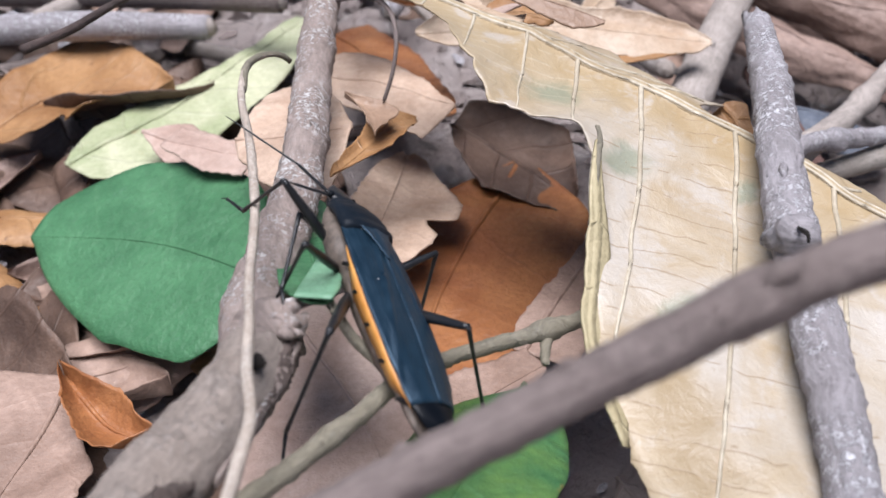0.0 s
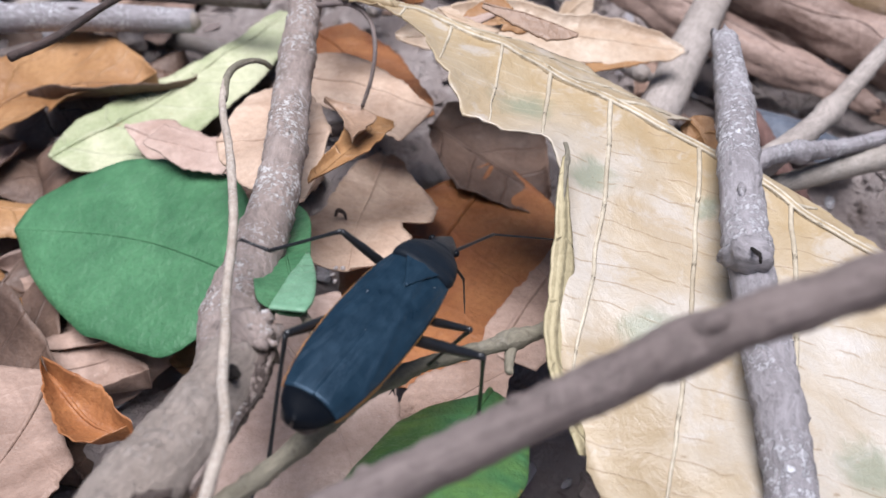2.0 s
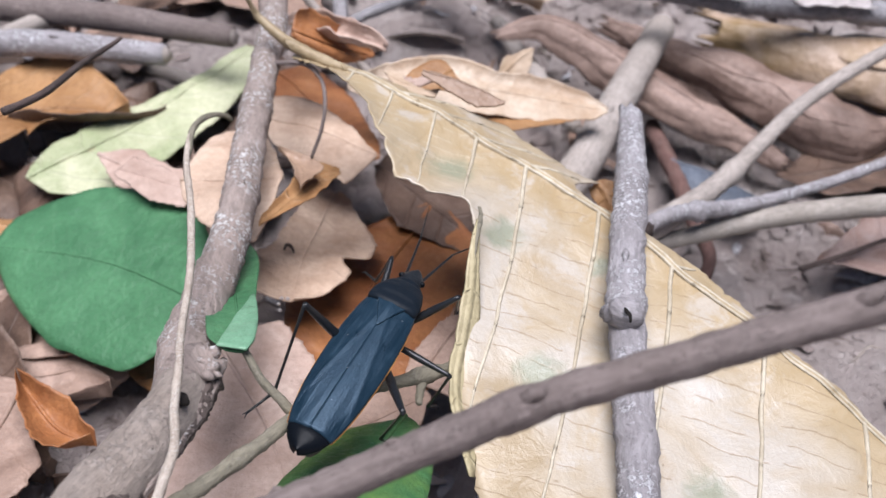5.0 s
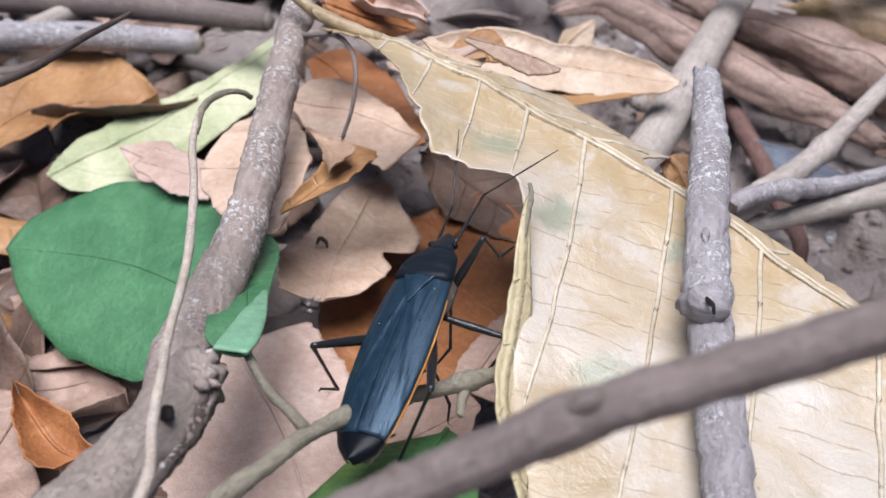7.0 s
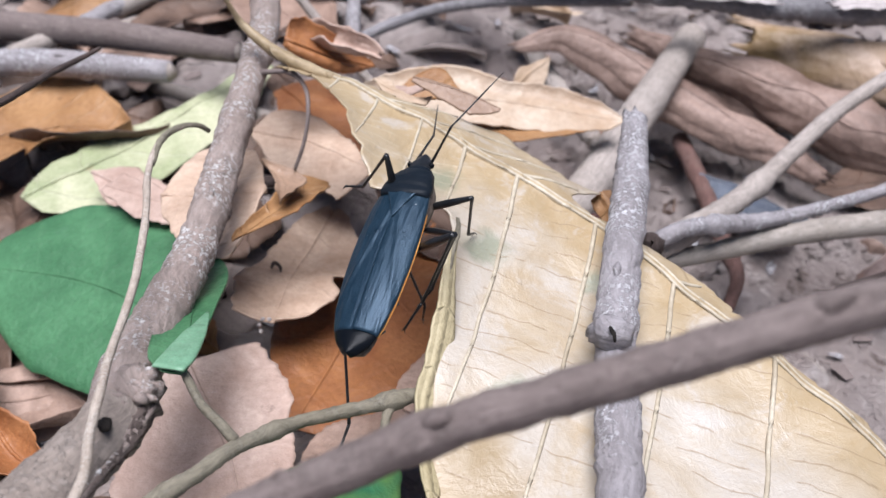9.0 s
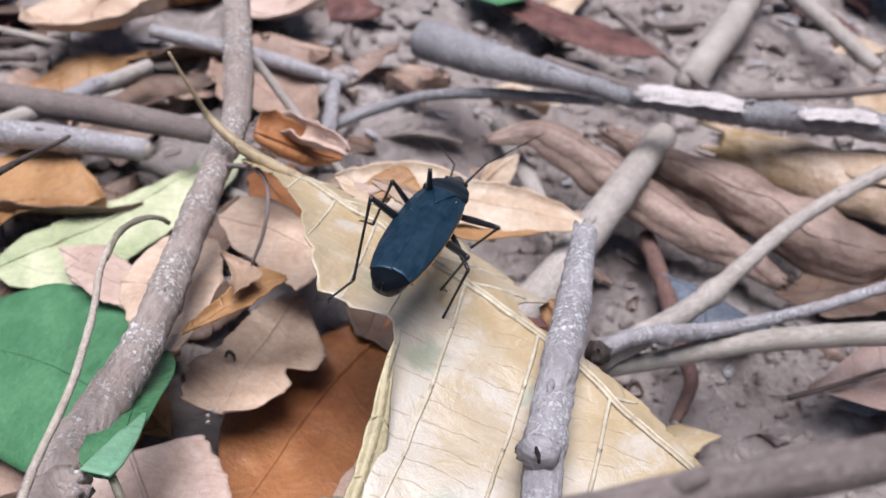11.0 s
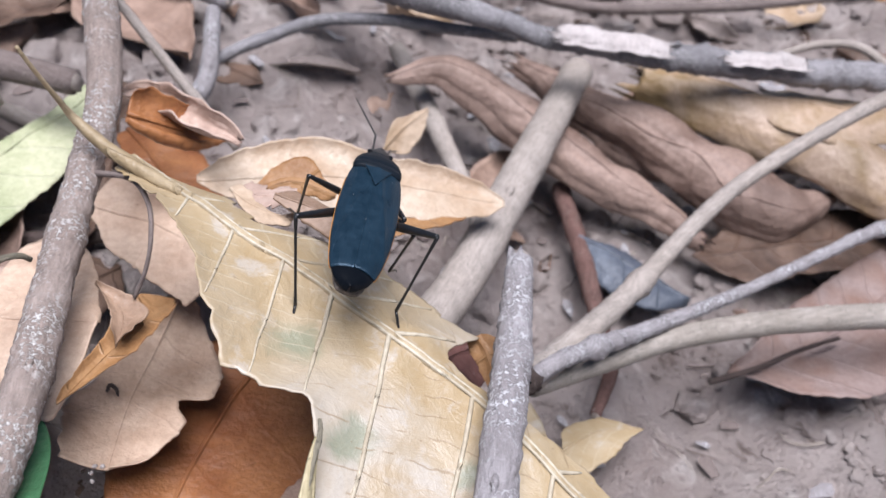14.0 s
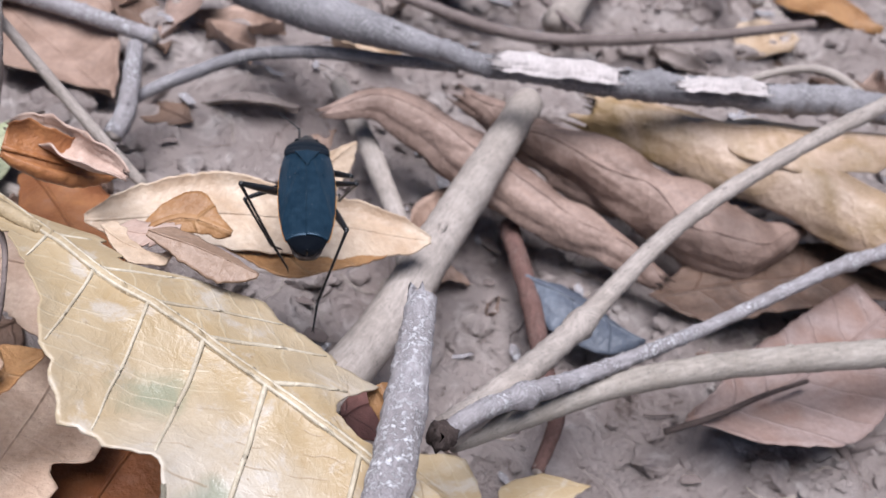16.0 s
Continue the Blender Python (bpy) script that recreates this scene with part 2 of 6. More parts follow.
PALE_TAN = leaf_mat("pale_speckled_leaf", (0.56, 0.40, 0.27), (0.66, 0.54, 0.42), (0.62, 0.48, 0.35), (0.10, 0.06, 0.04), 0.9, 0.5, 6.0, 0.6, 0.08, 0.05, 0.4, 0.1)
TAN = leaf_mat("tan_leaf", (0.47, 0.325, 0.20), (0.64, 0.50, 0.375), (0.58, 0.43, 0.30), (0.18, 0.09, 0.05), 0.6, 0.6, 5.0, 0.6, 0.1, 0.1, 0.4, 0.15)
BROWN = leaf_mat("brown_rolled_leaf", (0.195, 0.124, 0.096), (0.375, 0.265, 0.216), (0.36, 0.23, 0.18), (0.08, 0.05, 0.04), 0.5, 0.65, 5.0, 0.6, 0.1, 0.1, 0.4, 0.15)
OLIVE = leaf_mat("olive_tan_leaf", (0.34, 0.225, 0.105), (0.54, 0.40, 0.30), (0.46, 0.34, 0.22), (0.14, 0.09, 0.05), 0.5, 0.5, 6.0, 0.6, 0.1, 0.1, 0.4, 0.15)
DUSTY = leaf_mat("dusty_red_brown_leaf", (0.27, 0.16, 0.12), (0.31, 0.235, 0.215), (0.3, 0.22, 0.2), (0.5, 0.43, 0.4), 0.6, 0.6)
DARK_BROWN = leaf_mat("dark_brown_leaf", (0.085, 0.05, 0.035), (0.19, 0.12, 0.085), (0.15, 0.09, 0.065), (0.3, 0.22, 0.18), 0.4, 0.6)
GREY_BROWN = leaf_mat("grey_brown_leaf", (0.22, 0.175, 0.155), (0.35, 0.29, 0.265), (0.3, 0.24, 0.215), (0.12, 0.09, 0.08), 0.5, 0.65)
MAROON = leaf_mat("maroon_leaf", (0.09, 0.035, 0.03), (0.2, 0.09, 0.075), (0.15, 0.07, 0.06), (0.3, 0.22, 0.2), 0.5, 0.6)
GREYBLUE = leaf_mat("grey_blue_leaf", (0.06, 0.07, 0.10), (0.13, 0.15, 0.19), (0.15, 0.17, 0.2), (0.2, 0.15, 0.13), 0.5, 0.5)
OLIVE_BROWN = leaf_mat("warm_brown_leaf", (0.30, 0.19, 0.125), (0.42, 0.29, 0.205), (0.36, 0.24, 0.16), (0.1, 0.05, 0.03), 0.5, 0.5, 6.0, 0.6, 0.1, 0.1, 0.4, 0.15)
OLIVE_RIM = leaf_mat("olive_tan_rim", (0.42, 0.35, 0.19), (0.55, 0.47, 0.29), (0.55, 0.47, 0.28), (0.2, 0.15, 0.07), 0.4, 0.6, vein_fac=0.2)
VEIN = leaf_mat("leaf_vein", (0.50, 0.42, 0.30), (0.65, 0.58, 0.45), (0.7, 0.6, 0.4), (0.42, 0.30, 0.16), 0.5, 0.5, vein_fac=0.0, net=0.0)
RIB = leaf_mat("leaf_midrib", (0.40, 0.30, 0.17), (0.50, 0.40, 0.26), (0.55, 0.46, 0.3), (0.3, 0.2, 0.1), 0.5, 0.5, vein_fac=0.0, net=0.1)
# the near-white flecks of BARK and BARK_GREY also paint wet glints
BARK = bark_mat("grey_brown_bark", (0.30, 0.235, 0.205), (0.47, 0.385, 0.345), (0.86, 0.84, 0.82), 0.92, 0.0005)
BARK_LIMB = bark_mat("smooth_brown_bark", (0.30, 0.245, 0.205), (0.45, 0.385, 0.34), (0.55, 0.50, 0.46), 0.25)
BARK_ROT = bark_mat("rotten_fibrous_wood", (0.085, 0.062, 0.052), (0.24, 0.19, 0.17), (0.45, 0.40, 0.37), 0.35, 0.0005)
BARK_GREY = bark_mat("grey_bark", (0.31, 0.28, 0.285), (0.48, 0.45, 0.465), (0.86, 0.85, 0.88), 0.85, 0.0005)
BARK_ASH = bark_mat("ash_grey_bark", (0.21, 0.20, 0.21), (0.38, 0.36, 0.375), (0.62, 0.6, 0.6), 0.6)
BARK_TWIG = bark_mat("brown_twig_bark", (0.20, 0.158, 0.145), (0.295, 0.24, 0.223), (0.40, 0.335, 0.31), 0.4)
# near-black, paints the shade inside the knot's hole and crack on solid plugs
HOLE_SHADE = bark_mat("hole_shade", (0.012, 0.009, 0.008), (0.03, 0.024, 0.02), flecks=0.0)
BARK_DARK = bark_mat("dark_twig_bark", (0.06, 0.045, 0.04), (0.14, 0.10, 0.09), (0.25, 0.2, 0.18), 0.3)
BARK_RED = bark_mat("red_brown_stem_bark", (0.13, 0.07, 0.06), (0.24, 0.14, 0.12), (0.35, 0.27, 0.24), 0.3)
BARK_OLIVE = bark_mat("olive_twig_bark", (0.22, 0.195, 0.14), (0.35, 0.315, 0.24), (0.42, 0.39, 0.33), 0.4)
BARK_TAN = bark_mat("tan_grey_bark", (0.35, 0.305, 0.26), (0.48, 0.43, 0.385), (0.5, 0.46, 0.41), 0.3, 0.0002)
BARK_WHITE = bark_mat("peeling_white_bark", (0.60, 0.53, 0.51), (0.80, 0.73, 0.71), (0.85, 0.8, 0.78), 0.4)
BARK_PALE = bark_mat("pale_smooth_stick", (0.39, 0.335, 0.295), (0.50, 0.44, 0.40), (0.5, 0.45, 0.41), 0.3, 0.0002)
BARK_WOOD = bark_mat("pale_worn_wood", (0.38, 0.32, 0.28), (0.5, 0.44, 0.4), (0.6, 0.55, 0.5), 0.3, 0.0002)
STRAW = bark_mat("dry_stalk", (0.40, 0.33, 0.27), (0.62, 0.54, 0.46), (0.8, 0.74, 0.68), 0.5, 0.0001, 2.0)


# ---- mesh helpers ----
def mesh_object(name, verts, faces, mat, parent=None, label="", uvs=None, smooth=True):
    me = bpy.data.meshes.new(name)
    me.from_pydata([tuple(v) for v in verts], [], faces)
    me.update()
    if uvs is not None:
        layer = me.uv_layers.new(name="UVMap")
        idx = np.empty(len(me.loops), dtype=np.int32)
        me.loops.foreach_get("vertex_index", idx)
        layer.data.foreach_set("uv", np.asarray(uvs, dtype=np.float32)[idx].ravel())
    if smooth:
        me.polygons.foreach_set("use_smooth", [True] * len(me.polygons))
    me.materials.append(mat)
    ob = new(name, me)
    if parent:
        ob.parent = parent
    if label:
        ob["label"] = label
    return ob


def spline(points, n):
    """n + 1 points on a smooth curve through the given ones, evenly by length."""
    p = np.array(points, float)
    if len(p) == 2:
        return p[0] + (p[1] - p[0]) * np.linspace(0, 1, n + 1)[:, None]
    q = np.vstack([2 * p[0] - p[1], p, 2 * p[-1] - p[-2]])
    out = []
    for i in range(1, len(q) - 2):
        for u in np.linspace(0, 1, 24, endpoint=False):
            a, b, c, d = q[i - 1 : i + 3]
            out.append(0.5 * (2 * b + (c - a) * u + (2 * a - 5 * b + 4 * c - d) * u**2 + (3 * b - a - 3 * c + d) * u**3))
    out = np.array(out + [p[-1]])
    s = np.r_[0, np.cumsum(np.linalg.norm(np.diff(out, axis=0), axis=1))]
    t = np.linspace(0, s[-1], n + 1)
    return np.stack([np.interp(t, s, out[:, k]) for k in range(3)], 1)


def unit(v):
    v = np.asarray(v, float)
    return v / (np.linalg.norm(v, axis=-1, keepdims=True) + 1e-12)


def wob(p, scale, amount, seed=0.0):
    return amount * noise.noise(Vector((p[0] * scale + seed, p[1] * scale - seed, p[2] * scale + 2 * seed)))


def tube_data(path, radii, rough=0.0, sides=14, step=0.8, knots=(), seed=0.0, bend=0.0, jag=0.0):
    """Vertices, faces and uv of a stick along path (millimetres), with uneven bark, knots (place, size) and jagged ends."""
    length = sum(np.linalg.norm(np.subtract(b, a)) for a, b in zip(path, path[1:]))
    n = max(int(length / step), 4)
    c = spline(path, n)
    tan = unit(np.gradient(c, axis=0))
    s = np.linspace(0, 1, n + 1)
    r = np.interp(s, np.linspace(0, 1, len(radii)), radii)
    ref = np.array([0, 0, 1.0]) if abs(tan[0][2]) < 0.9 else np.array([1.0, 0, 0])
    verts, uvs, faces = [], [], []
    for i in range(n + 1):
        a = unit(np.cross(tan[i], ref))
        b = np.cross(tan[i], a)
        centre = c[i] + np.array([wob((s[i] * length, seed, 0), 0.12, bend, seed + k) for k in range(3)])
        rr = r[i]
        for place, size in knots:
            rr += size * math.exp(-(((s[i] - place) * length / (1.3 * size + 0.8)) ** 2))
        for k in range(sides):
            an = 2 * math.pi * k / sides
            d = math.cos(an) * a + math.sin(an) * b
            q = centre + d * rr
            w = rough * rr * (noise.noise(Vector(q * (0.9 / max(rr, 0.3))) + Vector((seed, 0, 0))) * 0.7 + 0.5 * noise.noise(Vector(q * (2.6 / max(rr, 0.3)))))
            off = tan[i] * (jag * rr * noise.noise(Vector((math.cos(an) * 1.7, math.sin(an) * 1.7, seed))) if i in (0, n) else 0)
            verts.append((centre + d * (rr + w) + off) * MM)
            uvs.append((an * rr, s[i] * length))
    for i in range(n):
        for k in range(sides):
            k2 = (k + 1) % sides
            faces.append((i * sides + k, i * sides + k2, (i + 1) * sides + k2, (i + 1) * sides + k))
    for i, ring in ((0, 1), (n, -1)):
        verts.append((c[i] + tan[i] * (-0.25 if i == 0 else 0.25) * r[i]) * MM)
        uvs.append((0, s[i] * length))
        m = len(verts) - 1
        for k in range(sides):
            f = (i * sides + k, i * sides + (k + 1) % sides, m)
            faces.append(f[::-1] if ring == 1 else f)
    return verts, faces, uvs


def stick(name, label, path, radii, mat, category="stick", parent=None, group="", **kw):
    ob = mesh_object(name, *tube_data(path, radii, **kw)[:2], mat, parent, "" if not parent else label, tube_data(path, radii, **kw)[2])
    if not parent:
        tagged(ob, label, category, group)
        if max(radii) >= 0.9:
            end_parts(ob, path, radii, mat)
    return ob


def end_parts(ob, path, radii, mat):
    """Broken ends of bare wood and a few bud scars on a stick."""
    line = spline(path, 40)
    length = np.linalg.norm(np.diff(line, axis=0), axis=1).sum()
    for k, near, r in ((0, 1, radii[0]), (-1, -2, radii[-1])):
        out = unit(line[k] - line[near])
        pts = [line[k] - out * 0.5 * r, line[k], line[k] + out * 0.35 * r]
        verts, faces, uv = tube_data(pts, (r * 0.9, r * 0.82, r * 0.6), 0.25, 14, 0.2 * r, jag=0.8, seed=length)
        mesh_object("broken_end", verts, faces, BARK_WOOD, ob, "splintered bare wood", uv)
    rnd = random.Random(int(length * 10))
    for _ in range(2 if length > 25 else 1):
        f = rnd.uniform(0.15, 0.85)
        i = int(f * 40)
        r = float(np.interp(f, np.linspace(0, 1, len(radii)), radii))
        tan = unit(line[i + 1] - line[i])
        side = unit(np.cross(tan, (rnd.uniform(-0.5, 0.5), 0.3, 1)))
        side = unit(np.cross(side, tan) * (1 if np.cross(side, tan)[2] > 0 else -1) + side * rnd.uniform(-0.9, 0.9))
        p = line[i] + side * r * 0.86
        pts = [p - tan * r * 0.5, p + side * r * 0.16, p + tan * r * 0.55]
        verts, faces, uv = tube_data(pts, (r * 0.1, r * 0.2, r * 0.08), 0.35, 10, 0.12 * r, seed=f)
        mesh_object("bud_scar", verts, faces, mat, ob, "", uv)


def smooth_through(xs, ys, at):
    """Values at the given places on a smooth curve through even steps."""
    y = np.concatenate([[2 * ys[0] - ys[1]], ys, [2 * ys[-1] - ys[-2]]])
    k = np.clip((np.asarray(at) - xs[0]) / (xs[1] - xs[0]), 0, len(ys) - 1 - 1e-9)
    i = k.astype(int)
    u = k - i
    a, b, c, d = y[i], y[i + 1], y[i + 2], y[i + 3]
    return 0.5 * (2 * b + (c - a) * u + (2 * a - 5 * b + 4 * c - d) * u**2 + (3 * b - a - 3 * c + d) * u**3)


def curve1(pairs):
    xs, ys = zip(*sorted(pairs))
    return lambda v: float(np.interp(v, xs, ys))


def smooth1(pairs):
    xs, ys = (np.array(v) for v in zip(*sorted(pairs)))
    fine = np.linspace(xs[0], xs[-1], 200)
    val = np.interp(fine, xs, ys)
    pad = np.pad(val, 9, mode="edge")
    val2 = np.convolve(pad, np.ones(19) / 19, mode="valid")
    val2[:3], val2[-3:] = val[:3], val[-3:]
    return lambda v: float(np.interp(v, fine, val2))


def blade(mid, half, normal, nu=48, nv=20, droop=(0, 0), cup=0.0, ripple=0.7, ragged=0.28, seed=1.0, thick=0.18, curl=(0.0, 0.0), wave=9.0, axis=None, skew=0.0):
    """A leaf blade, as vertices, faces and uv. mid: midrib in mm; half: widths to either side in mm at even steps; droop: degrees by
    which each side falls; cup: rise at the rims; curl: degrees by which each rim rolls up; axis: one direction of the midrib for all widths; skew: how far the first side leans ahead."""
    c = spline(mid, nu)
    tan = unit(np.gradient(c, axis=0))
    nrm = unit(np.array(normal, float))
    st = np.linspace(0, 1, len(half))
    s = np.linspace(0, 1, nu + 1)
    wl, wr = (np.maximum(np.interp(s, st, [h[k] for h in half]) if axis is not None else smooth_through(st, [h[k] for h in half], s), 0.02) for k in (0, 1))
    length = np.linalg.norm(np.diff(c, axis=0), axis=1).sum()
    top, uv = [], []
    for i in range(nu + 1):
        lead = tan[i] if axis is None else unit(axis)
        side = unit(np.cross(nrm, lead))
        up = np.cross(lead, side)
        for j in range(nv + 1):
            x = 2 * j / nv - 1
            k = 0 if x > 0 else 1
            w = wl[i] if x > 0 else wr[i]
            w += min(w, 1.5) * ragged * (noise.noise(Vector((s[i] * length * 0.55, seed * 3 + k * 9, 0))) + 0.6 * noise.noise(Vector((s[i] * length * 1.7, seed, k * 5))))
            a = abs(x)
            d = radians(droop[k])
            y, z = a * w * math.cos(d), -a * w * math.sin(d)
            if curl[k]:
                roll = radians(curl[k])
                ph = roll * max(a - 0.35, 0) / 0.65
                if ph:
                    rad = 0.65 * w / roll
                    y, z = 0.35 * w + rad * math.sin(ph), rad * (1 - math.cos(ph))
            z += cup * a * a
            p = c[i] + side * (y if x > 0 else -y) + (lead * skew * y if x > 0 else 0)
            z += wob(p, 1 / wave, ripple, seed) + wob(p, 2.7 / wave, ripple * 0.35, seed + 4)
            top.append(p + up * z)
            uv.append((s[i] * length, x * w))
    m = len(top)
    verts = [v * MM for v in top] + [(v - nrm * thick) * MM for v in top]
    faces = []
    q = nv + 1
    for i in range(nu):
        for j in range(nv):
            a, b, c2, d2 = i * q + j, i * q + j + 1, (i + 1) * q + j + 1, (i + 1) * q + j
            faces += [(a, d2, c2, b), (a + m, b + m, c2 + m, d2 + m)]
    rim = [i * q for i in range(nu + 1)] + [nu * q + j for j in range(1, q)] + [i * q + nv for i in range(nu - 1, -1, -1)] + [j for j in range(nv - 1, 0, -1)]
    faces += [(a, a + m, b + m, b) for a, b in zip(rim, rim[1:] + rim[:1])]
    return verts, faces, uv + uv


def leaf(name, label, shape, mat, rib=None, category="leaf", back=None, group="", **kw):
    """A leaf of one blade with its midrib as a part."""
    mid, half, normal = shape
    verts, faces, uv = blade(mid, half, normal, **kw)
    ob = mesh_object(name, verts, faces, mat, uvs=uv)
    if back:
        ob.data.materials.append(back)
        grid = 2 * kw.get("nu", 48) * kw.get("nv", 20)
        for f in range(1, grid, 2):
            ob.data.polygons[f].material_index = 1
    tagged(ob, label, category, group)
    if rib:
        nu, nv = kw.get("nu", 48), kw.get("nv", 20)
        line = [np.array(verts[i * (nv + 1) + nv // 2]) / MM for i in range(0, nu + 1, 3)]
        stick("midrib", "", line, (rib, rib * 0.25), mat, parent=ob, sides=6, step=1.2)
    return ob


def rolled(name, label, path, radii, arc, mat, turn=0.0, ripple=0.5, seed=1.0, nu=80, nv=44, thick=0.2, parent=None, folds=0.15, flare=0.5):
    """A dry leaf rolled along its length: an open tube with an arc (degrees) of changing radius."""
    c = spline(path, nu)
    tan = unit(np.gradient(c, axis=0))
    s = np.linspace(0, 1, nu + 1)
    r = np.interp(s, np.linspace(0, 1, len(radii)), radii)
    outer, inner, uv = [], [], []
    for i in range(nu + 1):
        a = unit(np.cross(tan[i], (0, 0, 1)))
        b = np.cross(a, tan[i])
        for j in range(nv + 1):
            an = radians(turn + arc * (j / nv - 0.5)) + 0.5 * wob((s[i] * 6, 0, 0), 1.0, 1.0, seed)
            d = math.cos(an) * b + math.sin(an) * a
            pleat = abs(noise.noise(Vector((an * 1.2, s[i] * 2.5, seed)))) + 0.22 * abs(noise.noise(Vector((an * 3.5, s[i] * 6.0, seed + 3))))
            lip = flare * max(abs(2 * j / nv - 1) - 0.7, 0) / 0.3
            rr = r[i] * (1 - 0.25 * j / nv + folds * (pleat - 0.2) + lip * (0.5 + 0.5 * noise.noise(Vector((s[i] * 7, j // (nv // 2), seed))))) + wob(c[i] + d * r[i], 0.25, ripple, seed) + wob(c[i] + d * r[i], 0.8, ripple * 0.3, seed)
            end = tan[i] * (r[i] * 2.2 * noise.noise(Vector((j * 0.7, seed, 0.3)))) if i in (0, nu) else tan[i] * 0
            outer.append(c[i] + d * rr + end)
            inner.append(c[i] + d * (rr - thick) + end)
            uv.append((s[i] * 40, r[i] * radians(arc) * (j / nv - 0.5)))
    m, q = len(outer), nv + 1
    faces = []
    for i in range(nu):
        for j in range(nv):
            a, b, c2, d2 = i * q + j, i * q + j + 1, (i + 1) * q + j + 1, (i + 1) * q + j
            faces += [(a, b, c2, d2), (a + m, d2 + m, c2 + m, b + m)]
    rim = [i * q for i in range(nu + 1)] + [nu * q + j for j in range(1, q)] + [i * q + nv for i in range(nu - 1, -1, -1)] + [j for j in range(nv - 1, 0, -1)]
    faces += [(a, b, b + m, a + m) for a, b in zip(rim, rim[1:] + rim[:1])]
    ob = mesh_object(name, [v * MM for v in outer + inner], faces, mat, parent, label if parent else "", uvs=uv + uv)
    if not parent:
        tagged(ob, label, "leaf")
        rib = [outer[i * q + nv // 2] for i in range(0, nu + 1, 4)]
        stick("midrib", "", rib, (0.2, 0.17, 0.1), mat, parent=ob, sides=6, step=1.2)
    return ob


# ---- ground ----
def ground_height(x, y):
    """Height of the soil in metres: lower on the open side, higher under the litter."""
    t = min(max((0.05 - x) / 0.055, 0), 1)
    near = min(max((0.10 - y) / 0.05, 0), 1)
    back = min(max((y - 0.105) / 0.04, 0), 1)
    z = (0.005 + 0.005 * back) * t * t * (3 - 2 * t) - 0.006 * near * (1 - t) - 0.002
    z += wob((x, y, 0), 45, 0.0028) + wob((x, y, 0), 130, 0.0022, 3) + wob((x, y, 0), 330, 0.0012, 5)
    z -= 0.010 * math.exp(-(((x - 0.004) / 0.021) ** 2) - ((y - 0.064) / 0.026) ** 2)
    far = max(math.hypot(x - 0.02, y - 0.1) - 0.4, 0)
    return z - min(far, 1) * 0.002


def build_ground():
    def axis(centre, half, n):
        u = np.linspace(-1, 1, n)
        return centre + half * u + np.sign(u) * (np.abs(u) ** 15) * 60

    xs, ys = axis(0.02, 0.17, 330), axis(0.14, 0.18, 350)
    verts = [(x, y, ground_height(x, y)) for y in ys for x in xs]
    w = len(xs)
    faces = [(j * w + i, j * w + i + 1, (j + 1) * w + i + 1, (j + 1) * w + i) for j in range(len(ys) - 1) for i in range(w - 1)]
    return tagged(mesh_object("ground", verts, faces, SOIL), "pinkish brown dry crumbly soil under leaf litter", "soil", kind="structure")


ground = build_ground()


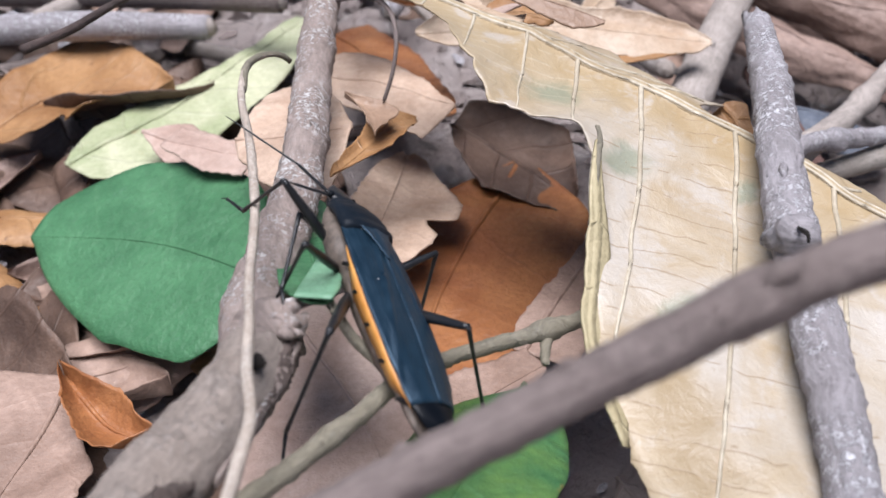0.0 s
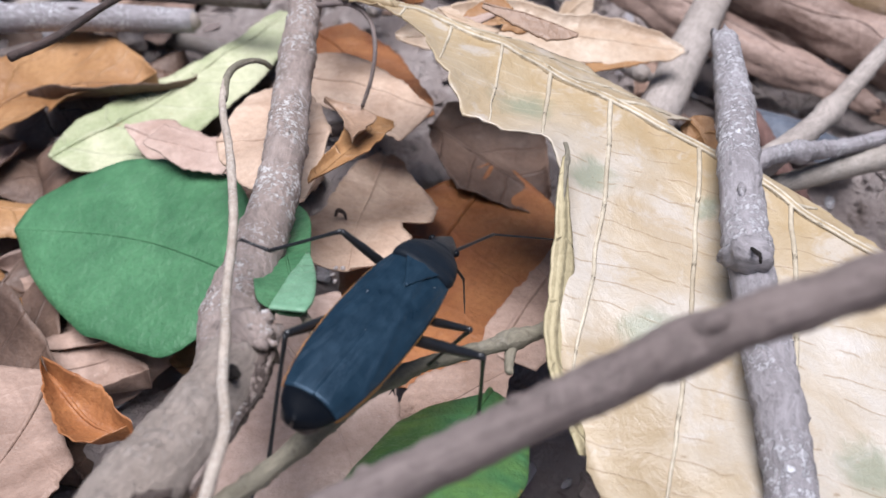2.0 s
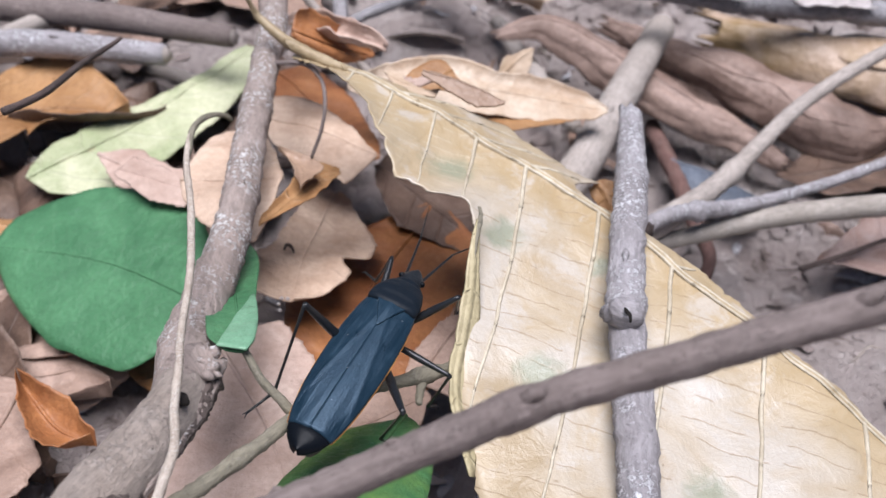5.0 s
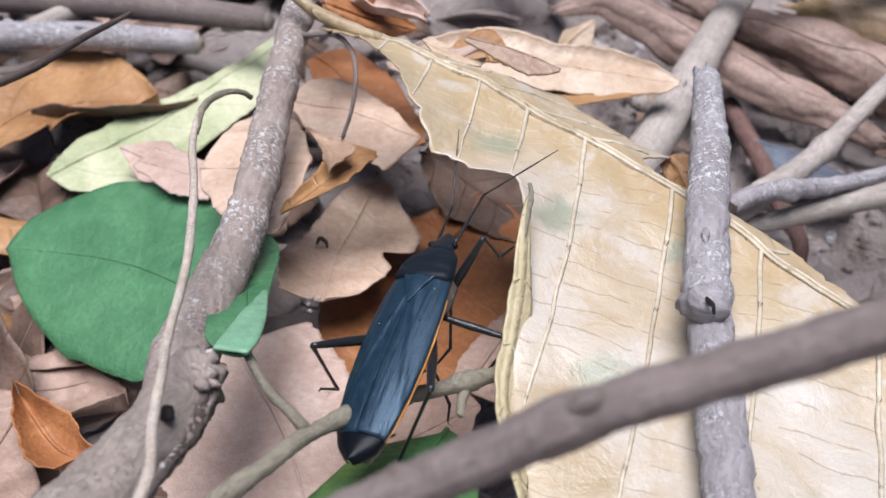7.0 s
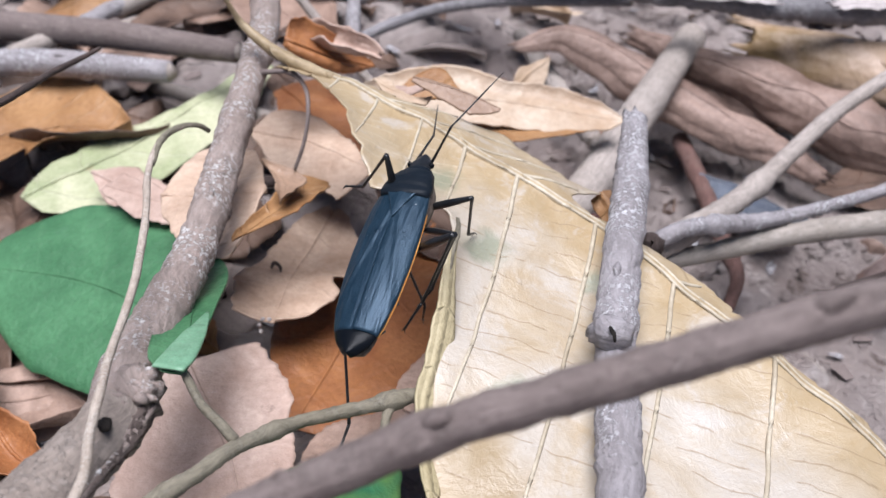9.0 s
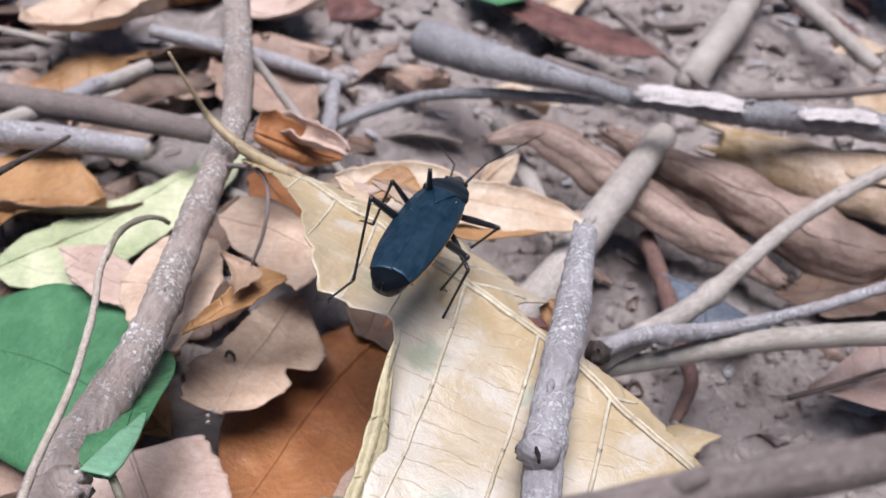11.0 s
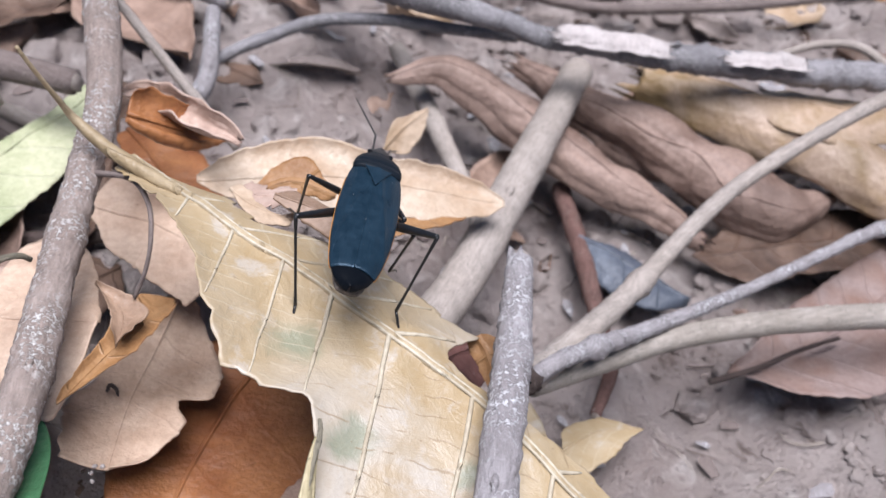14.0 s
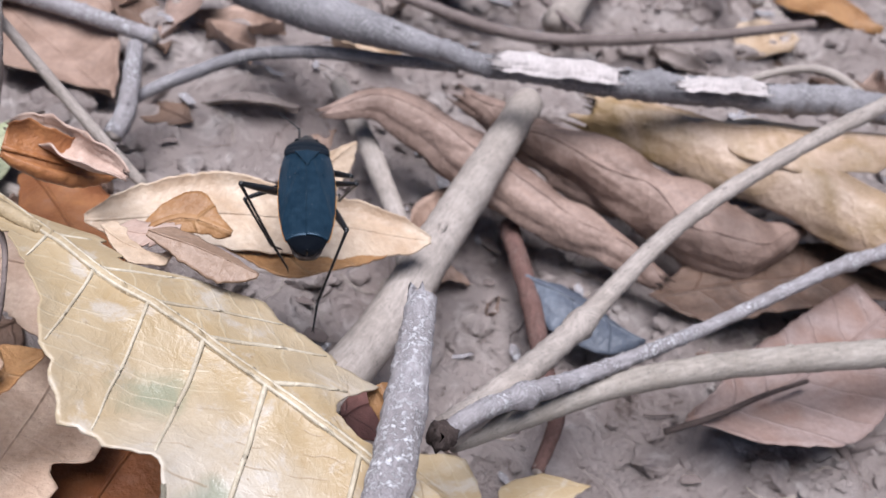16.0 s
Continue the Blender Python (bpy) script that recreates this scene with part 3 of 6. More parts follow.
# ---- the large dry leaf and the sticks round it ----
def main_leaf():
    mid, half, normal = [(-4.5, 97.3, 34.5), (5.8, 88.2, 35.5), (13.7, 84.1, 32.9), (18.5, 80.7, 32.1), (25.3, 76.4, 30.2), (31.5, 70.4, 28.9), (38.5, 63.2, 27.2), (46.0, 55.0, 25.0), (52.0, 47.0, 23.0)], [(0.0, 1.9), (0.0, 2.0), (0.6, 2.2), (2.7, 2.5), (3.7, 2.8), (3.4, 3.0), (3.0, 3.6), (2.5, 4.1), (6.9, 4.7), (9.9, 5.5), (9.5, 6.7), (9.0, 7.8), (9.0, 8.7), (9.1, 9.4), (8.6, 10.2), (8.2, 10.3), (8.4, 10.0), (8.6, 9.5), (5.6, 9.0), (3.2, 10.7), (2.2, 13.2), (1.6, 15.8), (1.5, 18.3), (1.4, 20.9), (1.7, 23.2), (2.0, 24.8), (2.3, 26.4), (2.6, 28.0), (2.9, 29.2), (2.8, 30.2), (2.6, 31.0), (2.3, 32.3), (1.7, 32.9), (1.6, 32.3), (1.6, 32.4), (1.5, 32.5), (1.5, 32.5), (1.5, 32.5), (1.5, 31.7), (1.4, 30.7), (1.4, 29.6), (1.2, 28.6), (1.1, 27.5), (1.0, 26.3), (1.0, 23.4), (0.9, 20.5), (0.0, 17.6), (0.0, 14.7), (0.0, 0.0)], (0.11, -0.14, 0.98)
    nu, nv = 150, 50
    axis = np.subtract(mid[-2], mid[1])
    axis = axis - np.array(normal) * np.dot(axis, normal)
    half = [(a * 1.05, b * (1 + 0.16 * math.exp(-(((k / 48 - 0.30) / 0.09) ** 2)))) for k, (a, b) in enumerate(half)]
    verts, faces, uv = blade(mid, half, normal, nu=nu, nv=nv, droop=(26, 1), cup=0.0, ripple=0.8, ragged=0.4, seed=2.0, wave=7.0, axis=axis, skew=0.75)
    # the near rim bends up towards the base of the leaf
    rise = smooth1([(0.0, 0.0), (0.12, 1.6), (0.2, 2.4), (0.38, 2.4), (0.48, 0.9), (0.6, 0.2), (1.0, 0.0)])
    flat = unit(np.array(normal)) * MM
    for k, v in enumerate(verts):
        i, j = divmod(k % ((nu + 1) * (nv + 1)), nv + 1)
        x = 2 * j / nv - 1
        if x < 0:
            verts[k] = v + flat * rise(i / nu) * x * x
    ob = mesh_object("large_dry_leaf", verts, faces, YELLOW, uvs=uv)
    tagged(ob, "large dry yellow leaf with pale raised veins and torn edges", "leaf")
    q = nv + 1
    up = unit(np.array(normal)) * -0.06
    line = [np.array(verts[i * q + nv // 2]) / MM + 4 * up for i in range(0, nu + 1, 3)]
    stick("midrib", "pale thick midrib with a groove", line, (0.52, 0.50, 0.46, 0.40, 0.36), RIB, parent=ob, sides=14, step=0.5, rough=0.12)
    for sgn in (-1, 1):
        ridge = [np.array(verts[i * q + nv // 2]) / MM + up * -1.5 + np.array((0.7, 0.72, 0.0)) * 0.22 * sgn for i in range(0, nu + 1, 3)]
        stick("midrib_ridge", "", ridge, (0.15, 0.16, 0.15, 0.12), VEIN, parent=ob, sides=8, step=0.5, rough=0.3)
    stem = [(-12.4, 96.8, 45.6), (-11.5, 97.0, 43.4), (-9.7, 98.1, 38.6), (-8.9, 98.0, 37.5), (-6.2, 96.6, 35.9), (-3.0, 94.8, 35.2), (0.5, 92.4, 35.2)]
    stick("stalk", "", stem, (0.16, 0.2, 0.26, 0.54, 0.68, 0.64, 0.4), RIB, parent=ob, sides=9, step=0.7, rough=0.15)
    st = np.linspace(0, 1, len(half))
    for s0 in (0.10, 0.17, 0.235, 0.297, 0.373, 0.48, 0.592, 0.723, 0.86):
        for sgn in (-1, 1):
            pts = []
            for k in range(60):
                d = k * 0.6
                s = s0 + (0.55 if sgn < 0 else 0.0) * (d + 0.02 * d * (12 - d) * 0.2) / 77.7
                w = np.interp(s, st, [h[0 if sgn > 0 else 1] for h in half])
                if d > w - 0.2 or s > 0.99:
                    break
                i, j = s * nu, nv / 2 + sgn * d / w * nv / 2
                i0, j0 = min(int(i), nu - 1), min(int(j), nv - 1)
                fi, fj = i - i0, j - j0
                g = [np.array(verts[(i0 + a) * q + j0 + b]) / MM for a in (0, 1) for b in (0, 1)]
                pts.append((g[0] * (1 - fj) + g[1] * fj) * (1 - fi) + (g[2] * (1 - fj) + g[3] * fj) * fi)
            if len(pts) > 4:
                stick("vein", "", pts[::2] + [pts[-1]], [w * (0.7 if s0 < 0.26 else 1.0) for w in (0.23, 0.2, 0.17, 0.1)], VEIN, parent=ob, sides=6, step=0.8, rough=0.15)
    rim, fh, fn = [(13.3, 68.6, 34.8), (13.0, 66.8, 34.1), (12.6, 63.1, 32.0), (12.1, 59.5, 30.3), (11.5, 55.0, 29.3), (11.8, 51.0, 28.6), (12.4, 47.0, 27.6)], [(0.3, 0.15), (0.6, 0.5), (1.0, 0.8), (1.5, 0.9), (1.9, 0.9), (1.9, 0.8), (1.4, 0.6), (0.3, 0.2)], (0.6, -0.35, 0.6)
    stick("rim_splinter", "brown ragged splinter", [(12.8, 65.4, 33.1), (13.1, 67.4, 34.2), (13.4, 69.0, 34.8), (13.3, 69.9, 35.1)], (0.14, 0.2, 0.26, 0.15), BARK_OLIVE, parent=ob, sides=9, step=0.25, rough=0.4, jag=1.0)
    v2, f2, u2 = blade(rim, fh, fn, nu=30, nv=8, ripple=0.25, ragged=0.3, seed=7.0)
    mesh_object("folded_rim", v2, f2, OLIVE_RIM, ob, "olive-tan folded rim ending in an upright splinter", u2)
    return ob


main_leaf()
diagonal = stick("diagonal_stick", "thin grey-brown dry stick leaning across the litter", [(-20.0, 28.5, 33.0), (-11.0, 30.0, 38.2), (-1.3, 31.3, 43.3), (12.8, 33.3, 50.8), (27.6, 34.0, 57.3), (42.7, 34.2, 63.4), (60.0, 34.4, 70.0)], (1.0, 0.98, 0.95, 0.9, 0.88, 0.85), BARK_TWIG, rough=0.16, bend=0.12, step=0.5, sides=18, knots=((0.42, 0.12), (0.66, 0.1)))
right = stick("grey_stick", "grey broken stick with a knot lying on the yellow leaf", [(29.7, 88.9, 33.5), (28.0, 77.0, 32.8), (25.6, 62.5, 31.2), (25.1, 53.5, 29.6), (24.6, 45.0, 27.5), (24.3, 37.0, 24.5)], (1.15, 1.55, 1.6, 1.55, 1.6, 1.6), BARK_GREY, rough=0.2, step=0.4, sides=22, knots=((0.505, 0.18), (0.2, 0.08), (0.75, 0.1)), jag=1.8)
stick("knot", "rough swollen knot with a cracked centre", [(24.3, 61.1, 31.2), (24.8, 59.3, 33.0), (25.9, 60.1, 32.2)], (0.9, 1.25, 0.8), BARK_GREY, parent=right, rough=0.5, step=0.25, sides=18, jag=0.8)
stick("knot_crack", "dark crack", [(24.5, 58.8, 34.0), (24.6, 57.5, 34.5), (24.7, 57.3, 34.0)], (0.12, 0.2, 0.1), HOLE_SHADE, parent=right, rough=0.3, step=0.2, sides=8)
for bump in ([(12.5, 33.3, 51.2), (13.0, 33.1, 51.9), (13.6, 33.0, 52.4)], [(27.0, 34.0, 57.6), (27.6, 33.8, 58.3), (28.2, 33.8, 58.8)]):
    stick("bud_scar", "", bump, (0.25, 0.4, 0.22), BARK_TWIG, parent=diagonal, rough=0.4, step=0.15, sides=10)
branch = stick("thick_branch", "thick grey-brown dead branch with pale flecks", [(-8.7, 101.3, 33.5), (-8.7, 94.2, 32.6), (-8.7, 85.1, 31.5), (-8.4, 76.5, 31.0), (-8.5, 68.7, 30.8), (-9.1, 61.4, 31.0), (-9.4, 56.0, 31.5), (-8.8, 51.5, 32.4), (-8.7, 47.5, 33.4)], (1.5, 1.55, 1.6, 1.65, 1.7, 1.75, 1.9, 2.2, 1.9), BARK, rough=0.18, step=0.4, sides=28, jag=0.4, knots=((0.22, 0.12), (0.47, 0.1), (0.7, 0.14)))
stick("lower_limb", "smoother brown limb below the knot", [(-8.8, 51.8, 32.2), (-8.6, 48.6, 33.3), (-9.4, 44.6, 34.1), (-10.9, 40.2, 34.6), (-13.6, 34.0, 35.2), (-17.5, 26.5, 35.6)], (1.9, 2.15, 2.2, 2.15, 2.1, 2.0), BARK_LIMB, parent=branch, rough=0.16, step=0.4, sides=28, bend=0.3, knots=((0.12, 0.2),))
stick("torn_bark", "dark torn edge of lifted bark", [(-11.4, 35.2, 36.4), (-10.6, 36.9, 36.5), (-9.3, 38.4, 36.0)], (0.5, 0.7, 0.2), BARK_ROT, parent=branch, rough=0.6, step=0.2, sides=14, jag=1.0)
stick("upper_limb", "", [(-8.5, 100.2, 33.0), (-9.3, 109.4, 34.0), (-12.5, 123.4, 36.5), (-17.4, 143.1, 40.0)], (1.5, 1.8, 1.8, 1.7), BARK, parent=branch, rough=0.15, step=0.6, sides=20)
stick("knot_hole", "small dark hole", [(-7.15, 45.5, 36.6), (-7.5, 46.2, 36.1), (-8.1, 47.3, 35.0)], (0.3, 0.42, 0.4), HOLE_SHADE, parent=branch, rough=0.4, step=0.15, sides=12)
stick("broken_stub", "broken knobbly stub, whitish above and torn below", [(-9.0, 51.4, 32.6), (-7.5, 51.0, 33.4), (-6.2, 50.9, 33.3)], (1.7, 1.75, 1.25), BARK, parent=branch, rough=0.5, step=0.2, sides=34, jag=0.9, knots=((0.45, 0.25),))
for k in range(16):
    rnd = random.Random(70 + k)
    a, off = rnd.uniform(-0.2, 1.0), rnd.uniform(-0.35, 0.35)
    path = [(-6.4 - 0.35 * a + off, 50.6 - 0.5 * a, 33.6 - 1.3 * a), (-6.9 - 0.2 * a + off, 47.6, 33.9 - 0.9 * a), (-7.6 - 0.3 * a + off, 44.3 - rnd.uniform(0, 1.5), 34.4 - 0.6 * a), (-8.9 + off, 41.4 - rnd.uniform(0, 2), 34.6 - 0.6 * a)]
    stick("splinter", "", path, (rnd.uniform(0.15, 0.4), rnd.uniform(0.35, 0.6), 0.32, 0.08), BARK_ROT if k % 3 else BARK, parent=branch, rough=0.5, step=0.25, sides=9, seed=k, bend=0.25, jag=0.8)
for k in range(14):
    rnd = random.Random(170 + k)
    p = np.array((-7.6 + rnd.uniform(-1.6, 1.3), 50.6 + rnd.uniform(-1.6, 1.4), 34.5 + rnd.uniform(-0.5, 0.3)))
    d = unit((rnd.uniform(-1, 1), rnd.uniform(-1, 1), rnd.uniform(-0.2, 0.5))) * rnd.uniform(0.4, 0.9)
    stick("bark_lump", "", [p - d, p + (0, 0, 0.15), p + d], (0.2, rnd.uniform(0.3, 0.5), 0.15), BARK, parent=branch, rough=0.6, step=0.15, sides=9, seed=k, jag=0.6)
stalk = stick("curled_stalk", "thin dry pale curled leaf stalk against the branch", [(-10.6, 86.0, 32.6), (-11.4, 85.4, 33.6), (-12.6, 83.6, 34.4), (-13.0, 79.6, 35.5), (-12.2, 73.0, 36.2), (-10.5, 65.8, 36.3), (-9.2, 58.1, 36.6), (-8.4, 51.4, 37.4), (-7.8, 47.8, 37.9), (-7.5, 44.2, 37.7), (-6.9, 41.2, 37.5), (-7.0, 39.1, 37.5), (-7.1, 37.2, 37.5), (-7.4, 34.5, 37.4)], (0.2, 0.27, 0.28, 0.3, 0.33, 0.31, 0.28, 0.3, 0.34, 0.36), STRAW, "stalk", rough=0.25, sides=9, bend=0.12)
stick("curled_tip", "darker olive curled tip", [(-10.6, 86.0, 32.6), (-11.4, 85.4, 33.6), (-12.6, 83.6, 34.4), (-13.0, 79.6, 35.5), (-12.5, 75.0, 36.0)], (0.24, 0.3, 0.31, 0.3), BARK_OLIVE, parent=stalk, rough=0.2, sides=8)
stick("thin_stem", "thin brown drooping dry stem", [(-7.5, 96.0, 33.6), (-4.2, 94.8, 34.3), (-2.2, 91.8, 34.2), (-1.6, 88.8, 33.0), (-2.0, 87.4, 30.6), (-2.9, 86.5, 28.2)], (0.3, 0.26, 0.22, 0.2, 0.18), BARK_TWIG, "stem", sides=8, step=0.5)
gt = stick("green_twig", "thin olive twig with a small fork", [(-11.0, 36.0, 33.4), (-8.5, 39.0, 33.0), (-5.5, 42.3, 32.5), (-2.5, 46.2, 31.7), (-0.6, 49.0, 31.2), (2.6, 53.3, 29.0), (6.3, 55.6, 28.0), (8.9, 57.1, 27.5), (11.1, 58.5, 27.0), (15.0, 61.1, 26.8)], (0.6, 0.6, 0.55, 0.55, 0.5, 0.48, 0.5, 0.55, 0.55), BARK_OLIVE, "twig", rough=0.28, sides=14, step=0.35, knots=((0.54, 0.2), (0.8, 0.3), (0.3, 0.12)), bend=0.15)
stick("side_shoot", "short broken side shoot", [(8.9, 57.1, 27.5), (8.6, 55.6, 27.2), (8.5, 54.6, 26.8)], (0.42, 0.36, 0.28), BARK_OLIVE, parent=gt, rough=0.4, step=0.2, sides=10, jag=0.8)
stick("leaf_stalk", "", [(-0.8, 49.4, 31.4), (-1.8, 50.0, 32.3), (-3.0, 50.6, 33.4), (-3.8, 51.5, 34.3), (-4.3, 52.1, 34.8)], (0.4, 0.36, 0.32, 0.3), BARK_OLIVE, parent=gt, sides=9, step=0.4, rough=0.15)
stick("dark_twig", "dark brown broken twig tip", [(-26.8, 72.8, 41.0), (-24.7, 76.9, 40.5), (-24.2, 85.6, 38.5), (-23.3, 91.5, 37.2), (-23.0, 94.6, 36.5)], (0.34, 0.34, 0.32, 0.28, 0.2), BARK_DARK, "twig", rough=0.2, step=0.5)
stick("forked_stick", "thin pale brown stick with a node on the soil", [(33.0, 86.9, 19.5), (37.6, 92.1, 18.0), (46.9, 102.5, 16.6), (59.9, 115.9, 20.0), (74.6, 125.6, 24.0), (87.7, 132.7, 27.0), (99.0, 137.4, 31.0)], (1.5, 1.35, 1.1, 0.95, 0.95, 1.0, 1.0), BARK_PALE, rough=0.16, step=0.6, knots=((0.26, 0.4),))
lichen = stick("grey_twig", "thin lichen-specked grey twig on the soil", [(32.0, 84.7, 21.5), (36.8, 88.5, 21.1), (48.3, 97.5, 16.0), (62.8, 106.9, 13.5), (75.2, 114.9, 12.5), (83.8, 120.5, 11.5), (99.7, 128.8, 10.0)], (0.85, 1.0, 0.78, 0.75, 0.8, 0.9, 0.9), BARK_GREY, "twig", rough=0.3, step=0.5, knots=((0.13, 0.3), (0.8, 0.25)))
stick("olive_stick", "smooth olive-grey stick on the soil", [(33.8, 87.6, 17.0), (42.4, 93.1, 15.0), (51.9, 98.4, 13.5), (64.8, 102.1, 13.0), (82.5, 104.7, 13.0), (95.4, 106.7, 13.0)], (0.9, 1.2, 1.4, 1.5, 1.6, 1.6), BARK_TAN, rough=0.08, step=0.6)
blunt = stick("blunt_stick", "smooth pale grey-brown stick with a blunt end", [(21.8, 92.5, 15.5), (28.6, 104.9, 15.0), (35.9, 122.0, 14.0), (47.4, 148.7, 12.8)], (2.4, 2.5, 2.5, 2.2), BARK_PALE, rough=0.07, step=0.6, sides=20)
stick("broken_end", "dark ragged broken end", [(31.6, 84.3, 21.6), (32.3, 84.9, 21.5), (33.2, 85.7, 21.4)], (0.9, 1.25, 1.2, 0.9), BARK_DARK, parent=lichen, rough=0.5, step=0.2, sides=14, jag=1.2)
stick("cut_end", "pale worn end", [(48.1, 150.4, 12.7), (47.2, 148.3, 12.8), (46.1, 145.7, 12.9)], (2.2, 2.45, 2.3), BARK_WOOD, parent=blunt, rough=0.1, step=0.3, sides=20)
white = stick("white_barked_stick", "grey stick with peeling white bark patches", [(34.5, 144.5, 23.5), (40.1, 141.7, 23.2), (50.3, 141.5, 22.5), (65.7, 142.5, 21.0), (81.8, 144.0, 20.0), (98.5, 144.8, 19.0), (115.5, 144.8, 18.0)], (1.3, 1.6, 1.9, 2.0, 2.0, 2.0, 2.0), BARK_ASH, rough=0.3, step=0.5, sides=18, knots=((0.35, 0.3), (0.6, 0.25)), bend=0.5)
for strip, turn in (([(41.4, 140.8, 23.6), (45.7, 140.3, 23.4), (50.7, 140.3, 23.2), (56.7, 140.7, 22.6)], 25), ([(65.5, 141.2, 21.8), (70.7, 141.7, 21.4), (77.1, 142.3, 21.0)], 10)):
    rolled("bark_patch", "peeling white bark", strip, (1.6, 2.15, 2.05, 2.2, 1.7), 125, BARK_WHITE, turn - 15, 0.55, 3.0, 60, 20, 0.25, white, 0.12, 0.35)
stick("grey_limb", "thick grey smooth dead limb", [(8.6, 162.8, 21.0), (18.4, 154.4, 22.0), (28.9, 147.8, 22.8), (35.9, 143.8, 23.2)], (3.4, 3.0, 2.2, 1.2), BARK_ASH, rough=0.1, step=0.7, sides=18)
stick("arched_twig", "thin grey arched twig", [(-5.0, 140.7, 14.0), (-2.1, 144.2, 14.5), (2.8, 147.3, 15.5), (9.4, 153.6, 15.0), (18.6, 153.2, 16.5), (27.7, 149.2, 18.5), (37.1, 145.3, 20.5)], (0.7, 0.9, 0.9, 0.9, 0.9, 0.85, 0.8), BARK_ASH, "twig", rough=0.15)
stick("blue_grey_stick", "short blue-grey upright stick", [(-4.8, 134.5, 14.0), (-3.8, 138.5, 15.5), (-4.5, 149.2, 18.0)], (1.3, 1.2, 1.0), BARK_GREY, rough=0.15)
stick("pale_twig", "thin straight pale twig", [(-14.6, 129.1, 34.0), (-10.7, 125.7, 31.7), (-4.6, 122.3, 25.5), (2.1, 118.8, 19.0)], (0.5, 0.6, 0.65, 0.6), BARK_PALE, "twig")
stick("flat_stick", "grey-brown stick lying at the back", [(-65.3, 138.4, 18.0), (-54.7, 137.1, 18.0), (-37.1, 134.0, 18.5), (-18.2, 128.8, 19.0)], (2.2, 2.2, 2.0, 1.6), BARK_TWIG, group="sticks at the back")
stick("flat_stick", "grey-brown stick lying at the back", [(-60.7, 130.2, 15.5), (-44.3, 129.8, 16.0), (-27.6, 127.2, 16.5)], (2.0, 2.0, 1.6), BARK_GREY, group="sticks at the back")
stick("flat_stick", "grey-brown stick lying at the back", [(-50.9, 130.5, 16.5), (-40.9, 140.8, 18.0), (-34.1, 150.2, 18.5)], (1.4, 1.4, 1.2), BARK_PALE, group="sticks at the back")
stick("reddish_twig", "thin flat reddish-brown stem on the soil", [(45.1, 133.6, 4.0), (46.4, 120.8, 4.0), (46.8, 107.5, 4.5), (47.4, 101.5, 4.0), (44.7, 95.2, 3.0)], (1.3, 1.3, 1.2, 1.0, 0.7), BARK_RED, "stem", rough=0.2)
stick("dark_thin_twig", "thin dark leaf stalk over a fallen leaf", [(59.1, 100.1, 4.0), (65.0, 101.4, 5.6), (70.8, 104.1, 6.0), (76.9, 106.7, 5.8)], (0.4, 0.34, 0.3, 0.26), BARK_DARK, "stem", sides=8)
stick("pale_arched_twig", "thin pale arched dry stem", [(80.1, 158.4, 13.0), (87.8, 160.1, 15.0), (93.9, 158.5, 16.0), (99.8, 153.2, 14.0)], (0.5, 0.65, 0.75, 0.8), BARK_PALE, "stem")
for shape, radius, mat in (([(59.4, 190.1, 4.0), (75.0, 225.3, 6.0), (87.5, 257.9, 8.0)], 3.2, BARK_PALE), ([(80.9, 254.3, 10.0), (91.0, 224.6, 8.0), (98.5, 200.6, 6.0)], 1.8, BARK_PALE), ([(30.7, 192.2, 6.0), (53.1, 182.7, 5.0), (81.1, 186.7, 5.0), (106.6, 193.2, 6.0)], 1.0, BARK_TWIG), ([(44.8, 218.8, 8.0), (54.1, 200.9, 6.0), (61.8, 183.9, 6.0)], 0.7, BARK_TWIG), ([(-39.9, 169.4, 16.0), (-20.9, 163.9, 15.5), (-3.5, 156.5, 15.0)], 1.3, BARK_GREY), ([(-41.9, 135.5, 19.0), (-39.6, 142.2, 18.5), (-36.3, 147.4, 18.0)], 1.3, BARK_GREY), ([(21.8, 158.9, 8.0), (26.9, 141.4, 8.0), (29.8, 128.5, 9.0), (30.6, 122.0, 11.0)], 1.4, BARK_PALE)):
    stick("fallen_stick", "dry grey-brown stick among the litter", shape, (radius, radius * 1.05, radius * 0.85), mat, group="sticks among the litter", rough=0.15)

# ---- leaves ----
leaf("green_leaf", "fresh green oval leaf with a fine midrib", ([(-13.3, 76.5, 16.4), (-25.5, 84.2, 14.9), (-39.9, 89.5, 12.1)], [(2.5, 1.4), (9.0, 4.7), (10.1, 7.5), (10.4, 9.4), (10.4, 10.0), (10.5, 10.6), (9.5, 10.2), (8.1, 9.9), (6.2, 8.5), (3.7, 6.8), (0.4, 4.6)], (-0.28, -0.25, 0.93)), GREEN, 0.16, ripple=0.25, ragged=0.0, wave=14, cup=-0.8)
small = leaf("small_green_leaf", "small fresh green folded leaf beside the branch", ([(-4.3, 51.9, 35.0), (-6.6, 61.1, 31.2), (-9.9, 77.2, 24.6)], [(1.4, 0.3), (2.4, 0.7), (2.5, 1.1), (2.4, 1.3), (2.3, 1.6), (2.3, 1.8), (2.3, 2.0), (2.2, 2.2), (2.0, 2.3), (1.8, 2.1), (1.3, 1.4), (0.3, 0.3)], (0.00, 0.36, 0.93)), GREEN, 0.16, ripple=0.15, ragged=0.0, cup=0.3)
